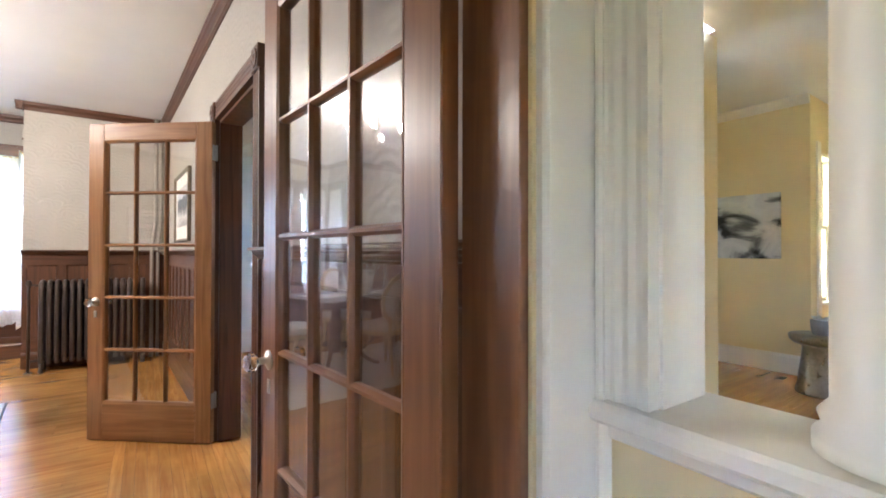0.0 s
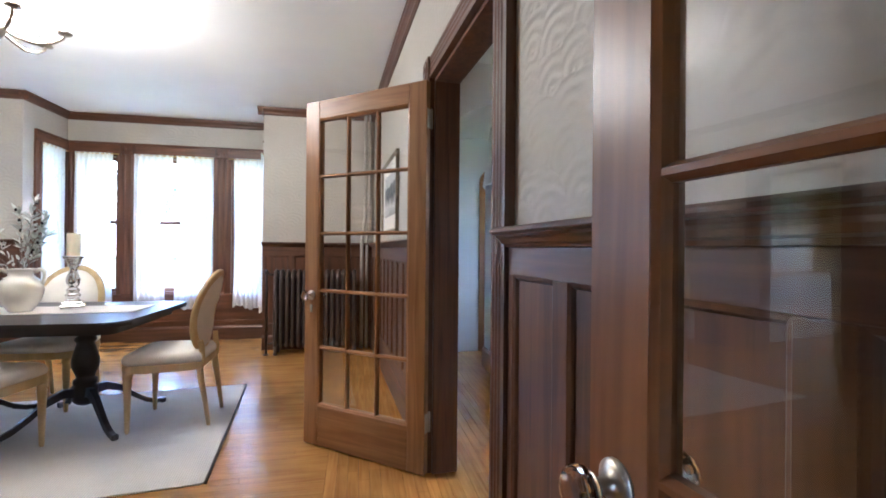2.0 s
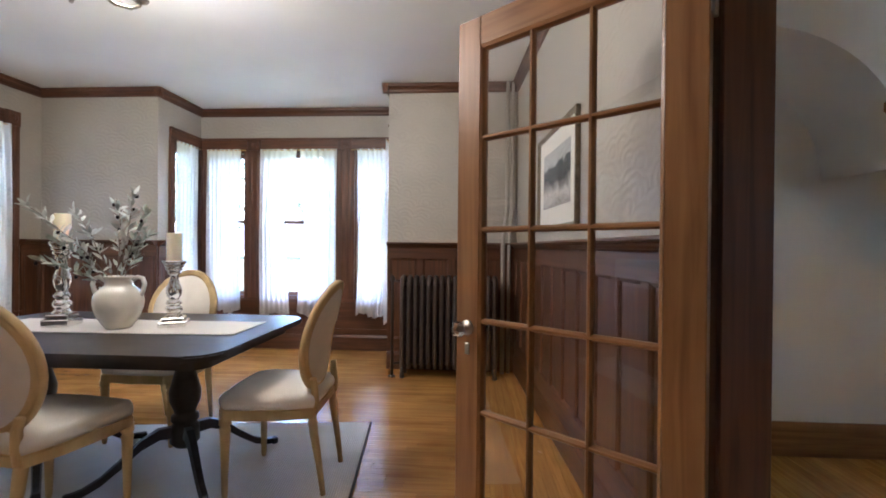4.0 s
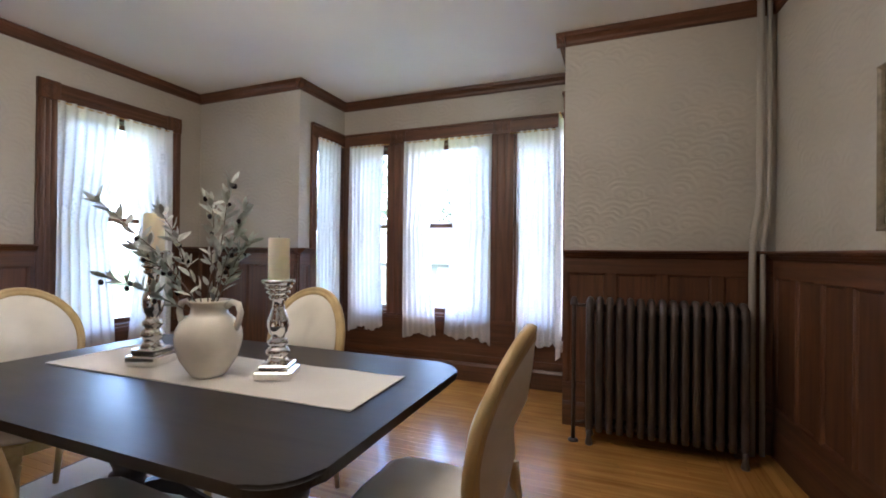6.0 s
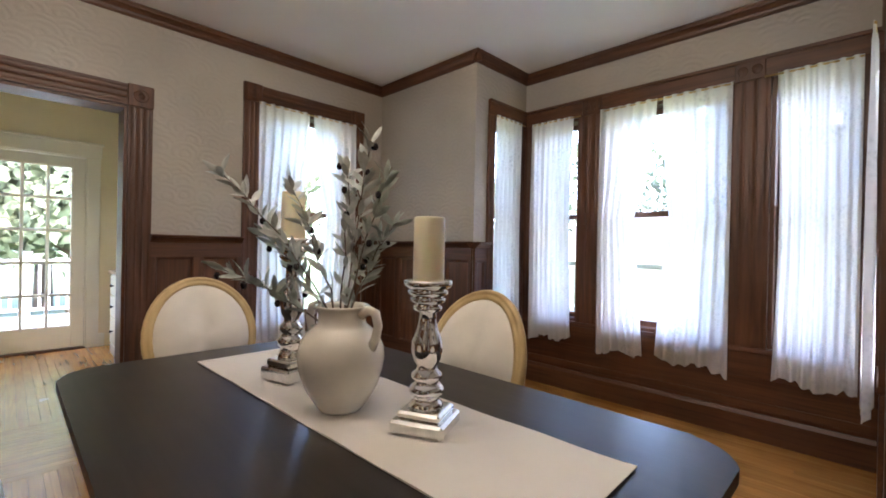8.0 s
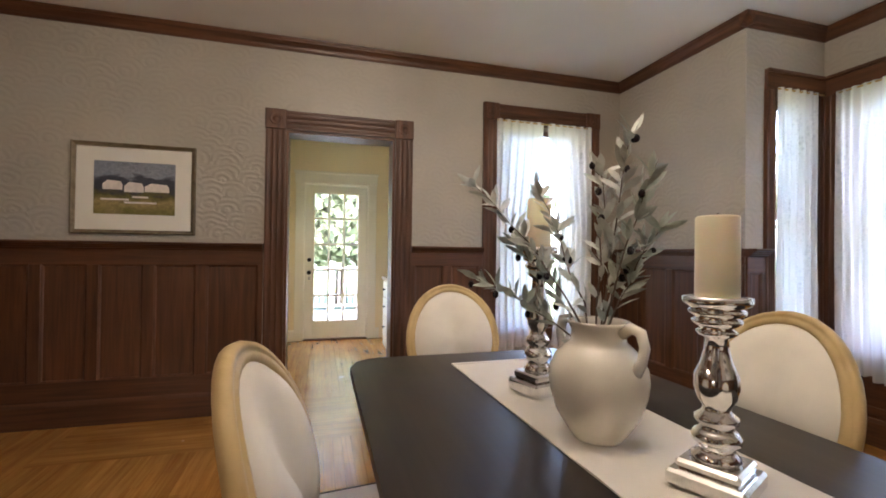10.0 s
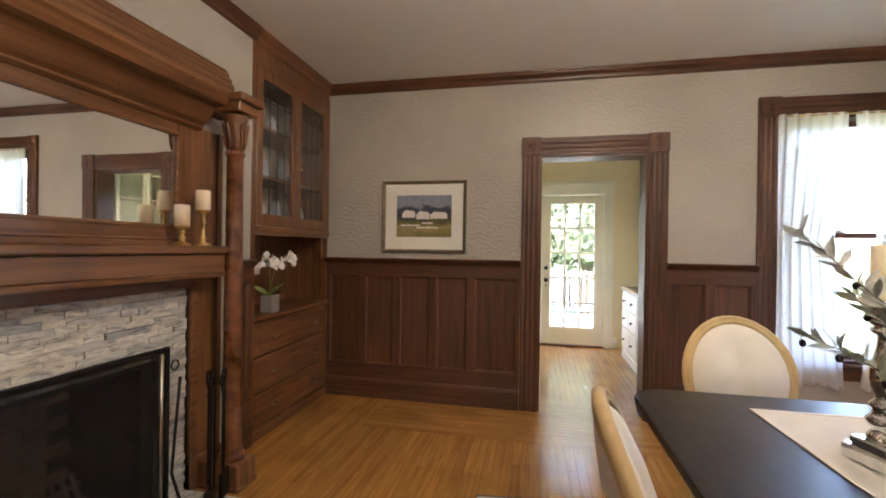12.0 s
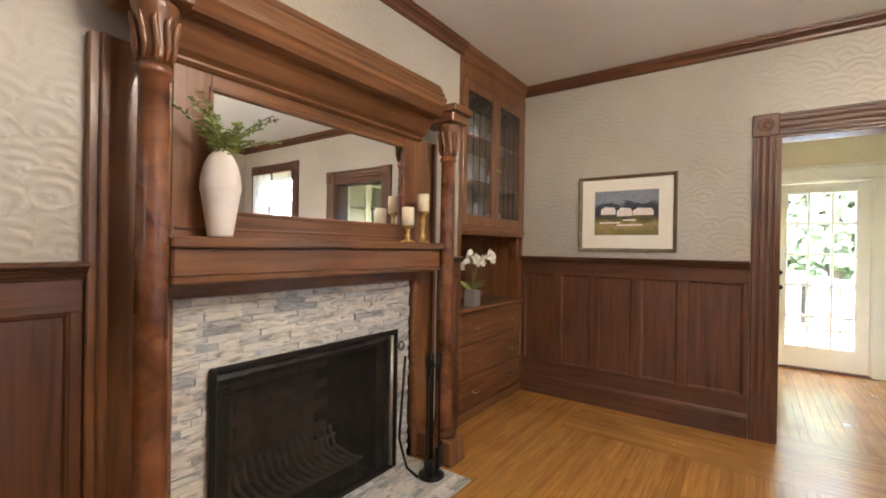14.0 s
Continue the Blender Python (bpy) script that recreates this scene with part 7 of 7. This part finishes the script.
# ---------------------------------------------------------------- split-stone tiles of the fireplace and hearth
sur = thing("fireplace_tile_surround", pose(FX, SY, 0), "grey and cream split-marble tile surround of the fireplace", "tile", kind="structure")
part("grout_bed", boxes((-0.695, 0.0, 0.0, -0.53, 0.020, 1.125), (0.52, 0.0, 0.0, 0.695, 0.020, 1.125), (-0.53, 0.0, 0.80, 0.52, 0.020, 1.125)), M_GROUT, sur)
tile_meshes = {}


def tile_piece(parent, w, h, d, m, key):
    if key not in tile_meshes:
        bm = boxes((0.0002, 0, 0.0002, w - 0.0002, d, h - 0.0002), bevel=0.0015)
        me = bpy.data.meshes.new("tile")
        bm.to_mesh(me)
        bm.free()
        me.materials.append(M_TILE)
        tile_meshes[key] = me
    ob = new("tile", tile_meshes[key])
    ob.parent = parent
    ob.matrix_local = m


rng = random.Random(9)
TH = 0.031
row = 0
z = 0.0
while z < 1.11:
    x = -0.694
    spans = [(-0.694, -0.53), (0.52, 0.694)] if z + TH < 0.80 else [(-0.694, 0.694)]
    for s0, s1 in spans:
        x = s0
        first = True
        while x < s1 - 0.012:
            k = rng.choice((0, 1, 2))
            w = (0.09, 0.155, 0.23)[k]
            if first and row % 2:
                w *= 0.55
            first = False
            if x + w > s1 - 0.03:
                w = s1 - x
            d = rng.choice((0.023, 0.025, 0.029, 0.033))
            tile_piece(sur, w, TH, d, pose(x, 0, z), (round(w, 3), d))
            x += w
    z += TH
    row += 1
hearth = thing("hearth", pose(FX, SY + 0.03, 0), "split-marble tiled hearth set before the fireplace", "hearth", kind="structure")
part("hearth_bed", boxes((-0.70, 0.0, 0.0006, 0.70, 0.47, 0.010)), M_GROUT, hearth)
for r in range(14):
    x = -0.70
    while x < 0.69:
        w = rng.choice((0.09, 0.155, 0.23))
        if x + w > 0.67:
            w = 0.70 - x
        tile_piece(hearth, w, TH, 0.006, Matrix.Translation((x, 0.002 + r * 0.033 + TH, 0.0095)) @ pose(0, 0, 0, 90, 0, 0), (round(w, 3), 0.006))
        x += w
